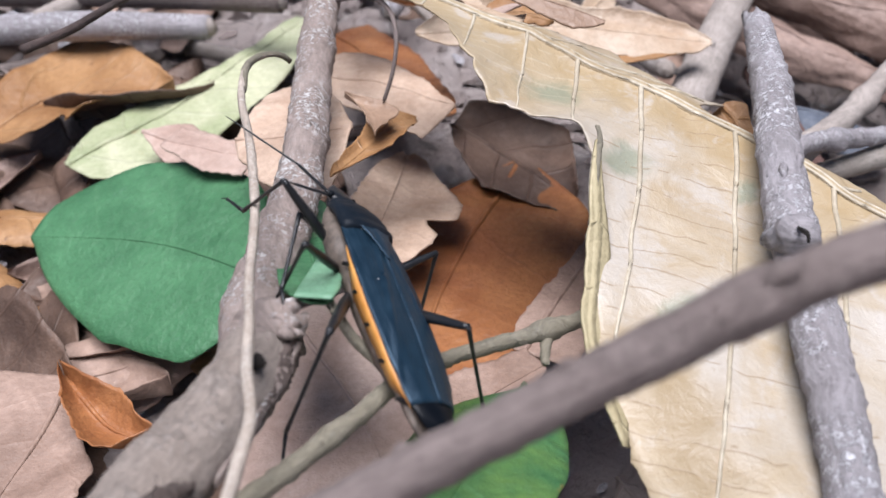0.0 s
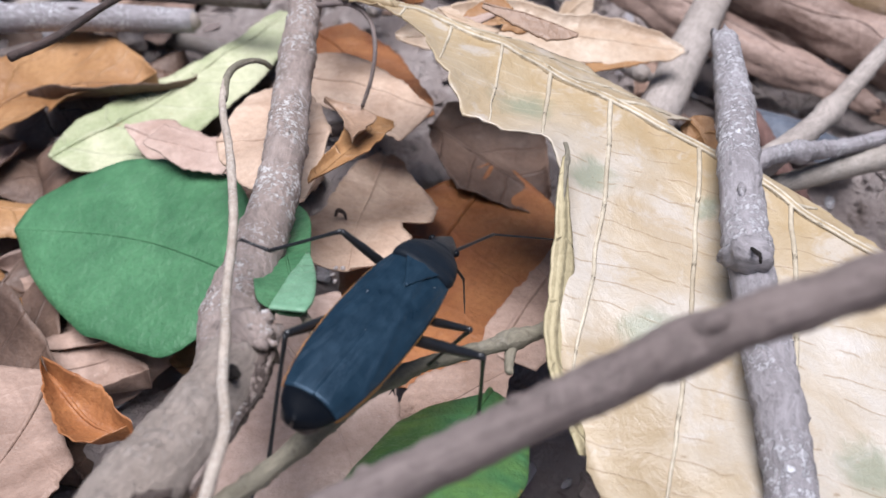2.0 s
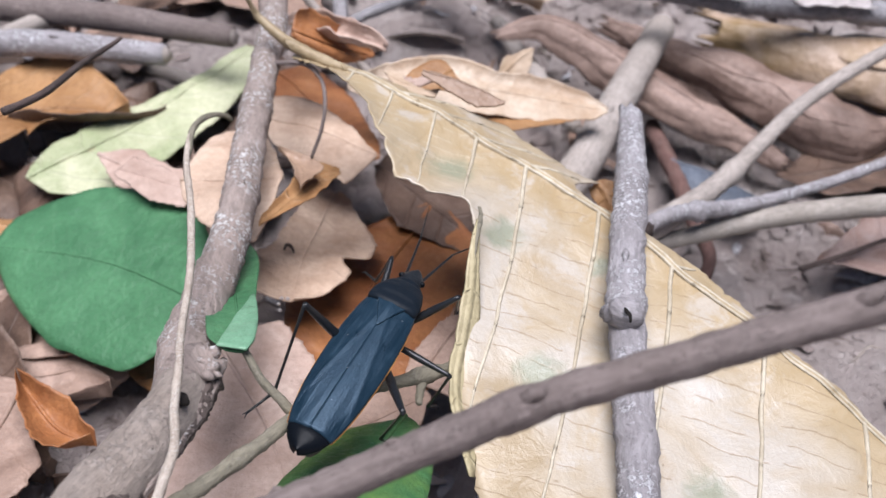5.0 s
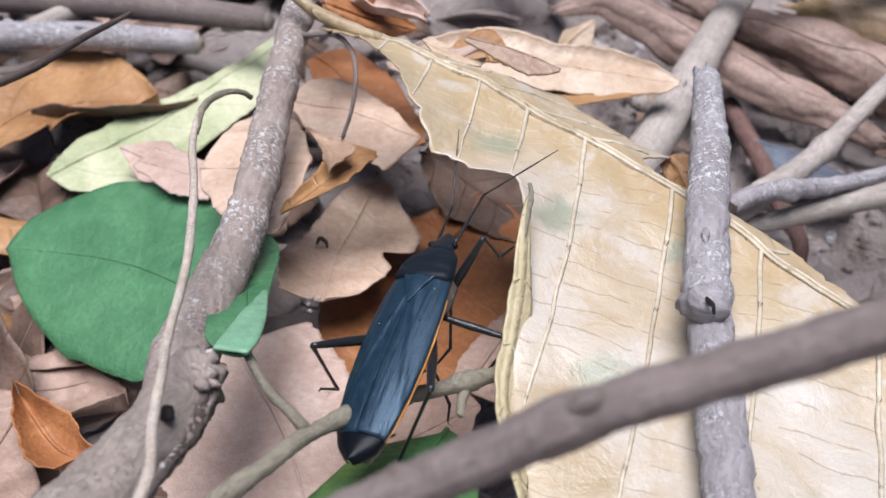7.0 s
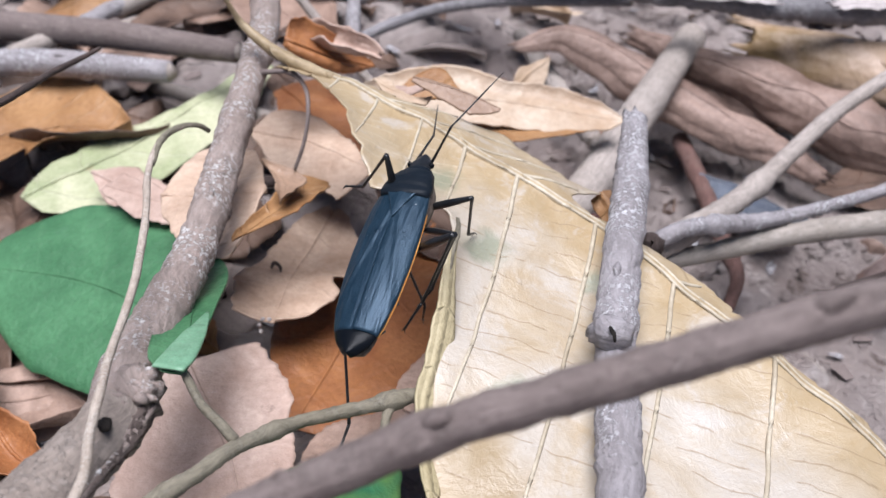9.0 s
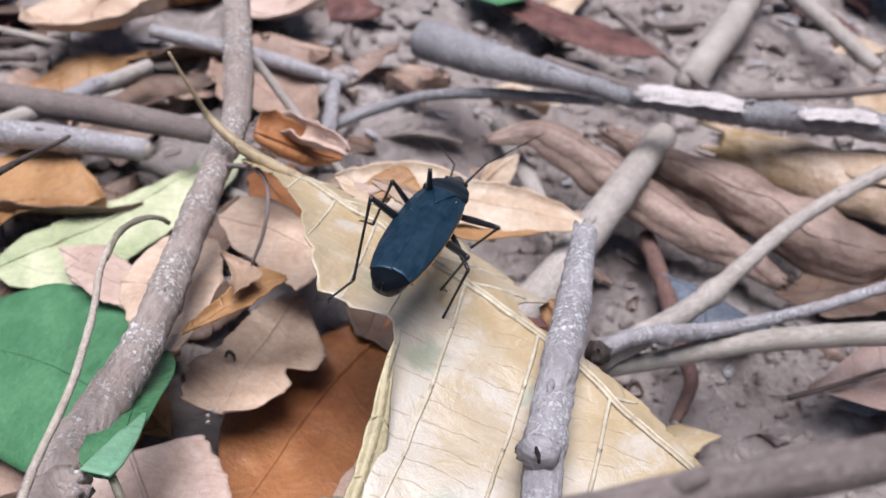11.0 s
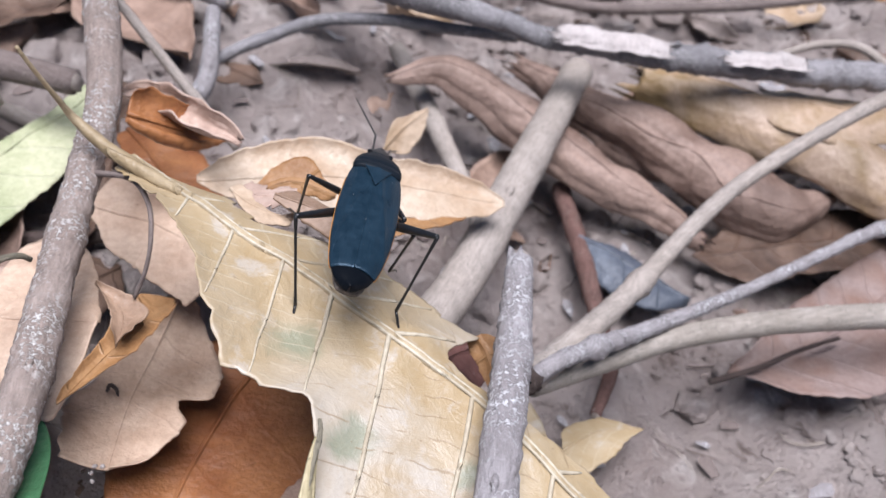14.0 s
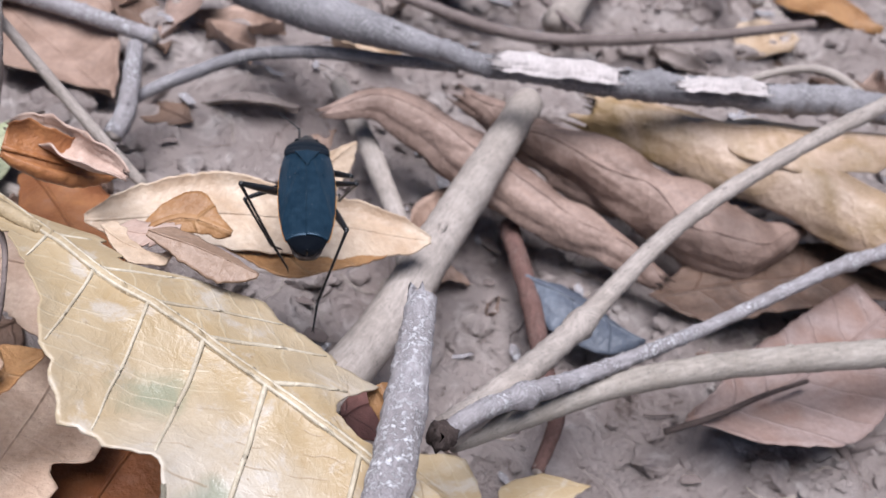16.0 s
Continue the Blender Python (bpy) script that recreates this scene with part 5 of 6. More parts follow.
# ---- the bug ----
def bug_mats():
    # blue-black cuticle; base colour and specular tint also paint in the sky's blue reflection
    n = Nodes("black_wing")
    fine, mid = n.noise(5200, 4, 0.7), n.noise(900, 3, 0.6)
    col = n.mix(n.ramp(mid, [(0.3, 0.0), (0.7, 1.0)]), (0.005, 0.013, 0.022), (0.010, 0.023, 0.037))
    long = n.add("ShaderNodeVectorMath")
    long.operation = "MULTIPLY"
    n.link(n.coord.outputs["Object"], long.inputs[0])
    long.inputs[1].default_value = (1.0, 0.09, 0.4)
    ridges = n.noise(1500, 3, 0.55, long.outputs[0])
    wing = n.finish(col, n.ramp(mid, [(0.3, 0.27), (0.7, 0.40)]), n.math("ADD", n.math("MULTIPLY", fine, 0.25), ridges), 0.00022, 0.6, Specular_IOR_Level=0.42, Specular_Tint=(0.55, 0.76, 1.0))
    n = Nodes("black_shell")
    fine = n.noise(3800, 5, 0.75)
    col = n.mix(n.ramp(n.noise(700), [(0.3, 0.0), (0.7, 1.0)]), (0.006, 0.006, 0.007), (0.012, 0.013, 0.015))
    shell = n.finish(col, 0.30, fine, 0.00006, 0.5, Specular_IOR_Level=0.4)
    n = Nodes("dark_membrane")
    mem = n.finish(n.mix(n.noise(1500), (0.002, 0.003, 0.005), (0.004, 0.005, 0.007)), 0.35, n.noise(2600, 3), 0.00004, 0.5, Specular_IOR_Level=0.1)
    n = Nodes("black_neck")
    neck = n.finish(n.mix(n.noise(900, 4), (0.004, 0.006, 0.009), (0.009, 0.013, 0.019)), 0.45, n.noise(4200, 4, 0.7), 0.00006, 0.5, Specular_IOR_Level=0.1)
    n = Nodes("orange_rim")
    col = n.mix(n.ramp(n.noise(650, 4), [(0.35, 0.0), (0.7, 1.0)]), (0.42, 0.17, 0.03), (0.58, 0.30, 0.08))
    rim = n.finish(col, 0.45, n.noise(2500, 4), 0.00005, 0.5)
    n = Nodes("grey_brown_belly")
    col = n.mix(n.ramp(n.noise(1200, 5, 0.7), [(0.35, 0.0), (0.7, 1.0)]), (0.045, 0.035, 0.028), (0.16, 0.125, 0.10))
    belly = n.finish(col, 0.6, n.noise(3200, 5), 0.0001, 0.7)
    n = Nodes("pale_dust")
    dust = n.finish(n.mix(n.noise(3000), (0.45, 0.45, 0.46), (0.7, 0.7, 0.7)), 0.9)
    return wing, shell, mem, rim, belly, neck, dust


WING, SHELL, MEMBRANE, RIM, BELLY, NECK, DUST = bug_mats()


def loft(name, rings, mat, parent, label="", caps=True):
    """A closed body through rings of equally many points, in millimetres."""
    k = len(rings[0])
    verts = [np.array(p) * MM for ring in rings for p in ring]
    faces = [(i * k + j, i * k + (j + 1) % k, (i + 1) * k + (j + 1) % k, (i + 1) * k + j) for i in range(len(rings) - 1) for j in range(k)]
    if caps:
        for i, flip in ((0, True), (len(rings) - 1, False)):
            verts.append(np.mean([np.array(p) for p in rings[i]], axis=0) * MM)
            m = len(verts) - 1
            for j in range(k):
                f = (i * k + j, i * k + (j + 1) % k, m)
                faces.append(f[::-1] if flip else f)
    return mesh_object(name, verts, faces, mat, parent, label)


def sheet(name, ys, edge, top, mat, parent, label="", n=10, thick=0.12):
    """A thin shell over x from edge(y)[0] to edge(y)[1], with its upper face at top(x, y), in millimetres."""
    up = [(a + (b - a) * j / n, y, top(a + (b - a) * j / n, y)) for y in ys for a, b in (edge(y),) for j in range(n + 1)]
    down = [(x, y, z - thick) for x, y, z in up]
    q, m = n + 1, len(up)
    faces = []
    for i in range(len(ys) - 1):
        for j in range(n):
            a, b, c, d = i * q + j, i * q + j + 1, (i + 1) * q + j + 1, (i + 1) * q + j
            faces += [(a, d, c, b), (a + m, b + m, c + m, d + m)]
    rows = len(ys)
    rim = [i * q for i in range(rows)] + [(rows - 1) * q + j for j in range(1, q)] + [i * q + n for i in range(rows - 2, -1, -1)] + [j for j in range(n - 1, 0, -1)]
    faces += [(a, a + m, b + m, b) for a, b in zip(rim, rim[1:] + rim[:1])]
    return mesh_object(name, [np.array(p) * MM for p in up + down], faces, mat, parent, label)


HALF = smooth1([(-9.75, 0.05), (-9.5, 0.62), (-9.05, 1.2), (-8.3, 1.6), (-7, 2.02), (-4.5, 2.38), (-1.5, 2.52), (1.5, 2.46), (3.5, 2.28), (5, 2.0)])
BACK = smooth1([(-9.75, -0.1), (-7.5, 0.25), (-4, 0.75), (0, 1.1), (3, 1.3), (5, 1.35)])


def build_bug():
    bug = new("bug")
    tagged(bug, "black plant bug with orange abdomen rim and long thin legs", "insect")
    bug.empty_display_size = 0.002

    # abdomen: belly below, orange rim at the sides
    rings = []
    for y in np.linspace(-9.0, 4.5, 28):
        w = HALF(y) * 0.93
        deep = curve1([(-9, 0.5), (-7.5, 1.3), (-4, 2.3), (0, 2.7), (3, 2.6), (4.5, 2.0)])(y)
        z0 = BACK(y) - 0.6 - 0.3 * max(-7 - y, 0)
        rings.append([(w * math.sin(a) * (1.0 - 0.16 * (1 - math.cos(a))), y + 0.04 * math.sin(9 * y), z0 - deep * 0.5 * (1 - math.cos(a)) if abs(a) > 0 else z0) for a in np.linspace(-math.pi, math.pi, 24, endpoint=False)])
    loft("abdomen", rings, BELLY, bug, "grey-brown segmented belly")
    for side in (-1, 1):
        strip = []
        for y in np.linspace(-7.9, 3.0, 30):
            w = HALF(y) + 0.03 + 0.03 * abs(math.sin((y + 9) * 1.25))
            z = BACK(y) - 0.72
            d = curve1([(-7.9, 0.15), (-6, 0.9), (0, 1.1), (3, 0.5)])(y)
            strip.append([(side * (w - 0.55), y, z + 0.06), (side * w, y, z), (side * (w - 0.2), y, z - d * 0.45), (side * (w - 0.5), y, z - d), (side * (w - 1.0), y, z - d)])
        band = loft("abdomen_rim", strip if side > 0 else [r[::-1] for r in strip], RIM, bug, "orange abdomen rim")
        for y in (-7.2, -4.9, -2.5, -0.2, 2.0):
            w, z = HALF(y) - 0.12, BACK(y) - 1.15
            mark = [[(side * (w - 0.06 + 0.06 * math.cos(a)), y + s * 0.28 + 0.10 * math.cos(a), z + 0.13 * math.sin(a) - s * 0.25) for a in np.linspace(0, 2 * math.pi, 8, endpoint=False)] for s in (-1, 0, 1)]
            loft("dark_mark", mark, SHELL, band)

    # thorax underside
    rings = []
    for y, w, z0, d in ((3.0, 1.95, 0.6, 2.6), (4.5, 2.05, 0.75, 2.7), (6.0, 1.85, 0.6, 2.4), (7.6, 1.15, 0.4, 1.7), (8.0, 0.9, 0.35, 1.3)):
        rings.append([(w * math.sin(a), y, z0 - d * 0.5 * (1 - math.cos(a))) for a in np.linspace(-math.pi, math.pi, 20, endpoint=False)])
    loft("thorax", rings, BELLY, bug, "grey-brown pitted underside of thorax")

    # wings: leathery part of each side, then the dark membrane
    def wing_top(x, y, lift):
        w = HALF(y)
        a = min(abs(x) / w, 1)
        fold = 0.10 * math.exp(-((abs(x) - 0.35 - 0.19 * (3.2 - y)) / 0.16) ** 2) + 0.02 * math.exp(-((a - 0.7) / 0.06) ** 2)
        return BACK(y) - 0.62 * a**2.4 + fold + lift

    ys = np.linspace(-7.9, 5.0, 46)
    for side, lift in ((-1, 0.02), (1, 0.09)):
        def edge(y, s=side):
            inner = curve1([(-7.9, 0.12), (-7.6, 0.0), (5.0, 0.0)])(y)
            return (-HALF(y), 0.05 - inner) if s < 0 else (inner - 0.12, HALF(y))

        sheet("wing", ys, edge, lambda x, y, l=lift: wing_top(x, y, l), WING, bug, "matt blue-black leathery forewing", 16)
    ys = np.concatenate([np.linspace(-9.72, -9.0, 8), np.linspace(-8.8, -5.4, 16)])
    sheet("wing_membrane", ys, lambda y: (-HALF(y) * 0.97, HALF(y) * 0.97), lambda x, y: wing_top(x, y, curve1([(-9.75, 0.02), (-8.1, 0.02), (-7.6, -0.10), (-5.4, -0.16)])(y)), MEMBRANE, bug, "dark glossy wing membrane", 16)

    # pale dust grains on the wings, which also stand in for bright speckled glints
    rnd = random.Random(5)
    for _ in range(9):
        x, y = rnd.uniform(-1.6, 1.6), rnd.uniform(-5.5, 6.6)
        z = (wing_top(x, y, 0.10) if y < 4.4 else 1.55 - 0.25 * max(y - 5.5, 0)) - (0.1 * abs(x) if y > 4.4 else 0)
        r = rnd.uniform(0.018, 0.042)
        rings = [[(x + f * r * math.cos(a), y + f * r * math.sin(a), z + h * r) for a in np.linspace(0, 2 * math.pi, 6, endpoint=False)] for f, h in ((0.3, -0.6), (1.0, 0.0), (0.4, 0.7))]
        loft("dust_grain", rings, DUST, bug)

    # scutellum, pronotum, head
    sheet("scutellum", np.linspace(1.9, 5.0, 14), lambda y: (-0.46 * (y - 1.85), 0.46 * (y - 1.85)), lambda x, y: BACK(y) + 0.27 - 0.12 * abs(x) + 0.03 * math.sin(2.2 * y), WING, bug, "black triangular scutellum", 10)
    pw = smooth1([(4.4, 2.0), (4.8, 2.14), (5.3, 2.14), (6.3, 1.9), (7.3, 1.55), (7.9, 1.15), (8.1, 0.95)])
    pz = smooth1([(4.4, 1.52), (5.2, 1.62), (6.2, 1.5), (7.2, 1.12), (8.1, 0.75)])
    rings = []
    for y in np.linspace(4.45, 8.1, 22):
        ring = []
        for a in np.linspace(-math.pi, math.pi, 28, endpoint=False):
            top = math.cos(a) > 0
            z = pz(y) - 0.85 + (0.85 if top else 0.35) * math.cos(a) * (abs(math.cos(a)) ** -0.25 if abs(math.cos(a)) > 0.05 else 1)
            if top:
                z += 0.10 * math.exp(-((y - 4.8) / 0.2) ** 2) - 0.09 * math.exp(-((y - 5.25) / 0.15) ** 2) - 0.07 * math.exp(-((y - 7.55) / 0.12) ** 2)
                z += 0.05 * math.exp(-((y - 6.8) / 0.3) ** 2) * math.cos(3.2 * math.sin(a) * 2)
            ring.append((pw(y) * math.sin(a), y - 0.25 * math.cos(math.sin(a) * 1.4) * (1 if y < 5 else 0), z))
        rings.append(ring)
    loft("pronotum", rings, NECK, bug, "black trapezoid neck shield with raised rear edge")
    hw = smooth1([(7.9, 0.8), (8.3, 1.0), (8.7, 0.98), (9.1, 0.72), (9.5, 0.5), (9.75, 0.22)])
    rings = [[(hw(y) * math.sin(a), y, 0.30 - 0.28 * (y - 7.9) * 0.5 + 0.52 * (1 - 0.25 * (y - 7.9)) * math.cos(a)) for a in np.linspace(-math.pi, math.pi, 20, endpoint=False)] for y in np.linspace(7.9, 9.75, 14)]
    head = loft("head", rings, SHELL, bug, "small black wedge-shaped head")
    for s in (-1, 1):
        rings = [[(s * 0.93 + r * math.cos(a), 8.45 + r * 0.95 * math.sin(a), 0.34 + h) for a in np.linspace(0, 2 * math.pi, 12, endpoint=False)] for r, h in ((0.08, -0.24), (0.2, -0.16), (0.25, 0.0), (0.2, 0.16), (0.08, 0.24))]
        loft("eye", rings, MEMBRANE, head, "dark bulging eye")
    beak = [(0, 9.5, -0.1), (0, 8.8, -0.75), (0, 7.0, -1.5), (0, 4.5, -1.9)]
    stick("beak", "", beak, (0.22, 0.2, 0.14, 0.08), SHELL, parent=head, sides=8, step=0.4)
    return bug


bug = build_bug()


def rod(name, length, radii, mat, label="", extra=()):
    """A leg or antenna piece from the origin along +y."""
    path = [(0, length * k / 6, 0) for k in range(7)]
    verts, faces, uvs = tube_data(path, radii, 0.0, 10, 0.35)
    verts, faces = [tuple(v) for v in verts], list(faces)
    for piece in extra:
        v2, f2, _ = tube_data(*piece)
        base = len(verts)
        verts += [tuple(v) for v in v2]
        faces += [tuple(i + base for i in f) for f in f2]
    return mesh_object(name, verts, faces, mat, bug, label)


HIPS = {"front": (1.3, 5.2, -1.1), "mid": (1.5, 3.0, -1.2), "hind": (1.5, 0.9, -1.2)}
LENGTHS = {"front": (5.0, 5.2, 2.0), "mid": (5.0, 6.0, 2.1), "hind": (6.4, 7.9, 2.6)}
THICK = {"front": 0.31, "mid": 0.27, "hind": 0.36}
LEGS = []
for pair in ("front", "mid", "hind"):
    a, b, c = LENGTHS[pair]
    r = THICK[pair]
    for side in (-1, 1):
        femur = rod("femur", a, (r * 0.75, r, r * 1.05, r * 0.95, r * 0.8, r * 0.62), SHELL, "glossy black thigh")
        tibia = rod("tibia", b, (0.17, 0.13, 0.12, 0.12, 0.12, 0.15), SHELL, "thin black shin")
        claws = [([(0, c * 0.95, 0), (s * 0.14, c + 0.18, -0.05), (s * 0.2, c + 0.3, -0.2)], (0.06, 0.05, 0.02), 0.0, 6, 0.1) for s in (-1, 1)]
        tarsus = rod("tarsus", c, (0.12, 0.13, 0.10, 0.11, 0.09, 0.11), SHELL, "jointed black foot with two claws", claws)
        LEGS.append((pair, side, femur, tibia, tarsus))
ANTENNAE = []
for side in (-1, 1):
    scape = rod("antenna_base", 5.2, (0.13, 0.13, 0.10, 0.10, 0.11), SHELL, "black antenna base")
    tip = rod("antenna_tip", 6.5, (0.08, 0.075, 0.065, 0.07, 0.05, 0.03), SHELL, "thin black antenna tip")
    ANTENNAE.append((side, scape, tip))

BODY = [
    (0, -1.16, 53, 34.2, 14.1, 42.4, 32.1),
    (0.5, -1.39, 51.93, 36.38, 10.2, 36.2, 19),
    (1, -1.33, 51.64, 37.02, 1.2, 30.9, -10.2),
    (1.5, -0.82, 51.14, 36.92, -4, 24.7, -20.1),
    (2, 0.51, 50.74, 35.72, -8.2, 20.7, -28.2),
    (2.5, 0.74, 53.52, 32.59, -0.9, 9.1, -39.8),
    (3, 2.39, 51.62, 34.4, -2.4, 12.5, -40.9),
    (3.5, 2.32, 53.01, 32.86, 0.4, 10.1, -41.8),
    (4, 2.98, 52.13, 34.06, -0.1, 19, -37.1),
    (6.5, 4.43, 57.5, 31.18, 4.1, -10.5, -16),
    (7, 4.63, 57.69, 31.09, 8.2, -12.5, -19.1),
    (7.5, 5.04, 58.75, 31.92, 12.2, -16.1, -19),
    (8, 5.37, 60.45, 32.24, 14.4, -19.8, -18),
    (8.5, 5.96, 62.88, 32.61, 10.3, -20.1, -11.9),
    (9, 8.18, 65.5, 35.38, 14.1, -9.3, -17),
    (9.5, 10.33, 65.84, 37.7, 8.8, -3.8, -18.7),
    (10, 11.92, 69.23, 39.76, -1, 6.7, -21.8),
    (12.5, 16.64, 84.85, 40.12, -4.2, 10.7, -4.4),
    (13, 16.49, 85.33, 40.09, -6.2, 9.1, -5),
    (13.5, 15.99, 86.15, 40.05, -10.8, 7.3, -6.9),
    (14, 16.03, 87.37, 39.18, -8.6, 12.6, -8.6),
    (14.2, 16.33, 89.82, 38.61, -9.26, 2.18, -5.36),
    (14.3, 18.72, 89.45, 37.82, -13.44, -5.98, -13.04),
    (14.5, 21.02, 90.2, 36.25, -19.2, -6.8, -27.8),
    (15, 21.43, 89.07, 37.55, -19.2, 7, -31.9),
    (15.5, 22.13, 89.89, 36.64, -20.2, 5.8, -29.6),
    (15.7, 21.22, 89.91, 37.01, -21.24, 7.76, -26.84),
    (15.8, 21.17, 92.61, 37.19, -17.06, 4.44, -16.06),
    (15.9, 20.21, 99.82, 33.88, -13.48, 1.32, 0.32),
    (16, 19.96, 104.03, 31.56, -8, 0.3, 3.3),
]
LEFT_FRONT = [
    (0, -5.5, 7.2, 0.6, -4.4, 9.6, -3.8),
    (0.5, -4.5, 6.1, 2.6, -3.4, 8.3, -2),
    (1, -4.5, 4.6, 2.7, -5.4, 3.5, -2.3),
    (1.5, -4.5, 3.9, 2.5, -6.4, 2.6, -2.1),
    (2, -5.2, 3.1, 1.2, -8.6, 2.1, -2.5),
    (2.5, -0.9, 8.6, -4, -1.2, 6.5, -8.5),
    (3, -0.9, 8.6, -4, -1.2, 6.5, -8.5),
    (3.5, -0.9, 8.6, -4, -1.2, 6.5, -8.5),
    (4, -3, 8.5, 2.2, -4.6, 13.3, 1),
    (6.5, -0.9, 8.6, -4, -1.2, 6.5, -8.5),
    (7, -0.9, 8.6, -4, -1.2, 6.5, -8.5),
    (7.5, -0.9, 8.6, -4, -1.2, 6.5, -8.5),
    (8, -0.9, 8.6, -4, -1.2, 6.5, -8.5),
    (8.5, -0.9, 8.6, -4, -1.2, 6.5, -8.5),
    (9, -1.2, 6, 3.8, -4.5, 6.2, -0.2),
    (9.5, -2.1, 4, 3.7, -5.1, 4.2, -0.5),
    (10, -1.4, 3.5, 3.6, -1.8, 7.1, -0.1),
    (13.5, -1.5, 7.2, -2.2, -1.4, 8.6, -5.0),
    (14, -1.5, 7.2, -2.2, -1.4, 8.6, -5.0),
    (14.5, -1.5, 7.2, -2.2, -1.4, 8.6, -5.0),
    (15, -1.5, 7.2, -2.2, -1.4, 8.6, -5.0),
    (15.5, -1.5, 7.2, -2.2, -1.4, 8.6, -5.0),
]
LEFT_MID = [
    (0, -6, 1.8, 0.5, -3.5, 3, -4.8),
    (0.5, -6, 2.3, 0.9, -3.4, 1.5, -4.5),
    (1, -4.6, 4.3, 2.5, -3.4, 6.8, -2.8),
    (1.5, -4.5, 2.5, 2.8, -3.6, 3.9, -3),
    (2, -2, 4.2, -5.8, -1.2, 3.4, -11),
    (2.5, -3.4, 2.3, 3.4, -7.8, 3.3, -0.6),
    (3, -2, 4.2, -5.8, -1.2, 3.4, -11),
    (3.5, -2, 4.2, -5.8, -1.2, 3.4, -11),
    (4, -2, 4.2, -5.8, -1.2, 3.4, -11),
    (6.5, -2, 4.2, -5.8, -1.2, 3.4, -11),
    (7, -2, 4.2, -5.8, -1.2, 3.4, -11),
    (7.5, -2, 4.2, -5.8, -1.2, 3.4, -11),
    (8, -2, 4.2, -5.8, -1.2, 3.4, -11),
    (8.5, -2, 4.2, -5.8, -1.2, 3.4, -11),
    (9, -2, 4.2, -5.8, -1.2, 3.4, -11),
    (9.5, -2, 4.2, -5.8, -1.2, 3.4, -11),
    (10, -3.3, 0.6, 2.8, -5.2, 0.6, -2.9),
    (12.5, -4.2, -0.2, 1.5, -4.7, 1.7, -4.2),
    (13, -4.3, -0.1, 1.5, -4.7, 1.7, -4.2),
    (13.5, -4.7, 0.8, 1.9, -5.3, 3.3, -3.5),
    (14, -5.3, 0.6, 1, -5.1, 2.8, -4.5),
    (14.5, -3.8, 0.5, 2.5, -5.4, 4.6, -1.7),
    (15, -3.6, -0.4, 1.8, -4.5, 3.4, -2.7),
    (15.5, -3.5, -0.4, 1.9, -5, 4, -1.9),
    (16, -5.5, 0, -1.2, -3.1, 0.8, -6.7),
]
LEFT_HIND = [
    (0, -5.8, -3.8, -0.5, -3, -4.2, -7.9),
    (0.5, -5.1, -4.3, 0, -2.6, -6.4, -7.2),
    (1, -3.3, -5.1, 0.1, 0, -7.6, -6.6),
    (1.5, -3.4, -5.1, -0.1, 0, -7.3, -6.9),
    (2, -3.5, -5.1, -0.2, -0.8, -7.4, -7.2),
    (2.5, -4.4, -0.6, 4.3, -4.1, -3.5, -3),
    (3, -4.2, -1.7, 4, -4.5, -4.8, -3.3),
    (3.5, -4.3, -1.4, 4.1, -4.7, -5.3, -2.7),
    (4, -4.8, -1.7, 3.6, -4.5, -5.3, -3.4),
    (6.5, -4.4, -0.8, 4.3, -4.9, -3, -3.3),
    (7, -4.5, -3.4, 2.5, -6.3, -1.4, -4.9),
    (7.5, -3.8, -3.8, 2.4, -5.6, -3.5, -5.3),
    (8, -3.8, -4.2, 1.9, -4.9, -6.4, -5.6),
    (8.5, -3.9, -3.2, 3.1, -4.5, -6.1, -4.2),
    (9, -2.6, -4.5, -2.5, -1.6, -10.6, -6.8),
    (9.5, -2.6, -4, -3.5, -1, -3, -10.8),
    (10, -3.8, -1.7, 4.2, -3.7, -2.8, -3.6),
    (12.5, -5, -4.1, 0.8, -4.2, -3.7, -7.1),
    (13, -4.7, -4.3, 0.6, -4, -4.1, -7.2),
    (13.5, -5, -4, 1.1, -3.6, -5.1, -6.6),
    (14, -5.3, -4.1, 0.2, -3, -5.1, -7.3),
    (14.5, -4.8, -2.8, 2.9, -5.2, -2, -5),
    (15, -4.8, -3.7, 1.8, -3.9, -2.9, -6),
    (15.5, -5, -3.6, 1.8, -4.7, -3, -6.1),
    (16, -5.7, -2.8, 2, -2.7, -1.8, -5.3),
]
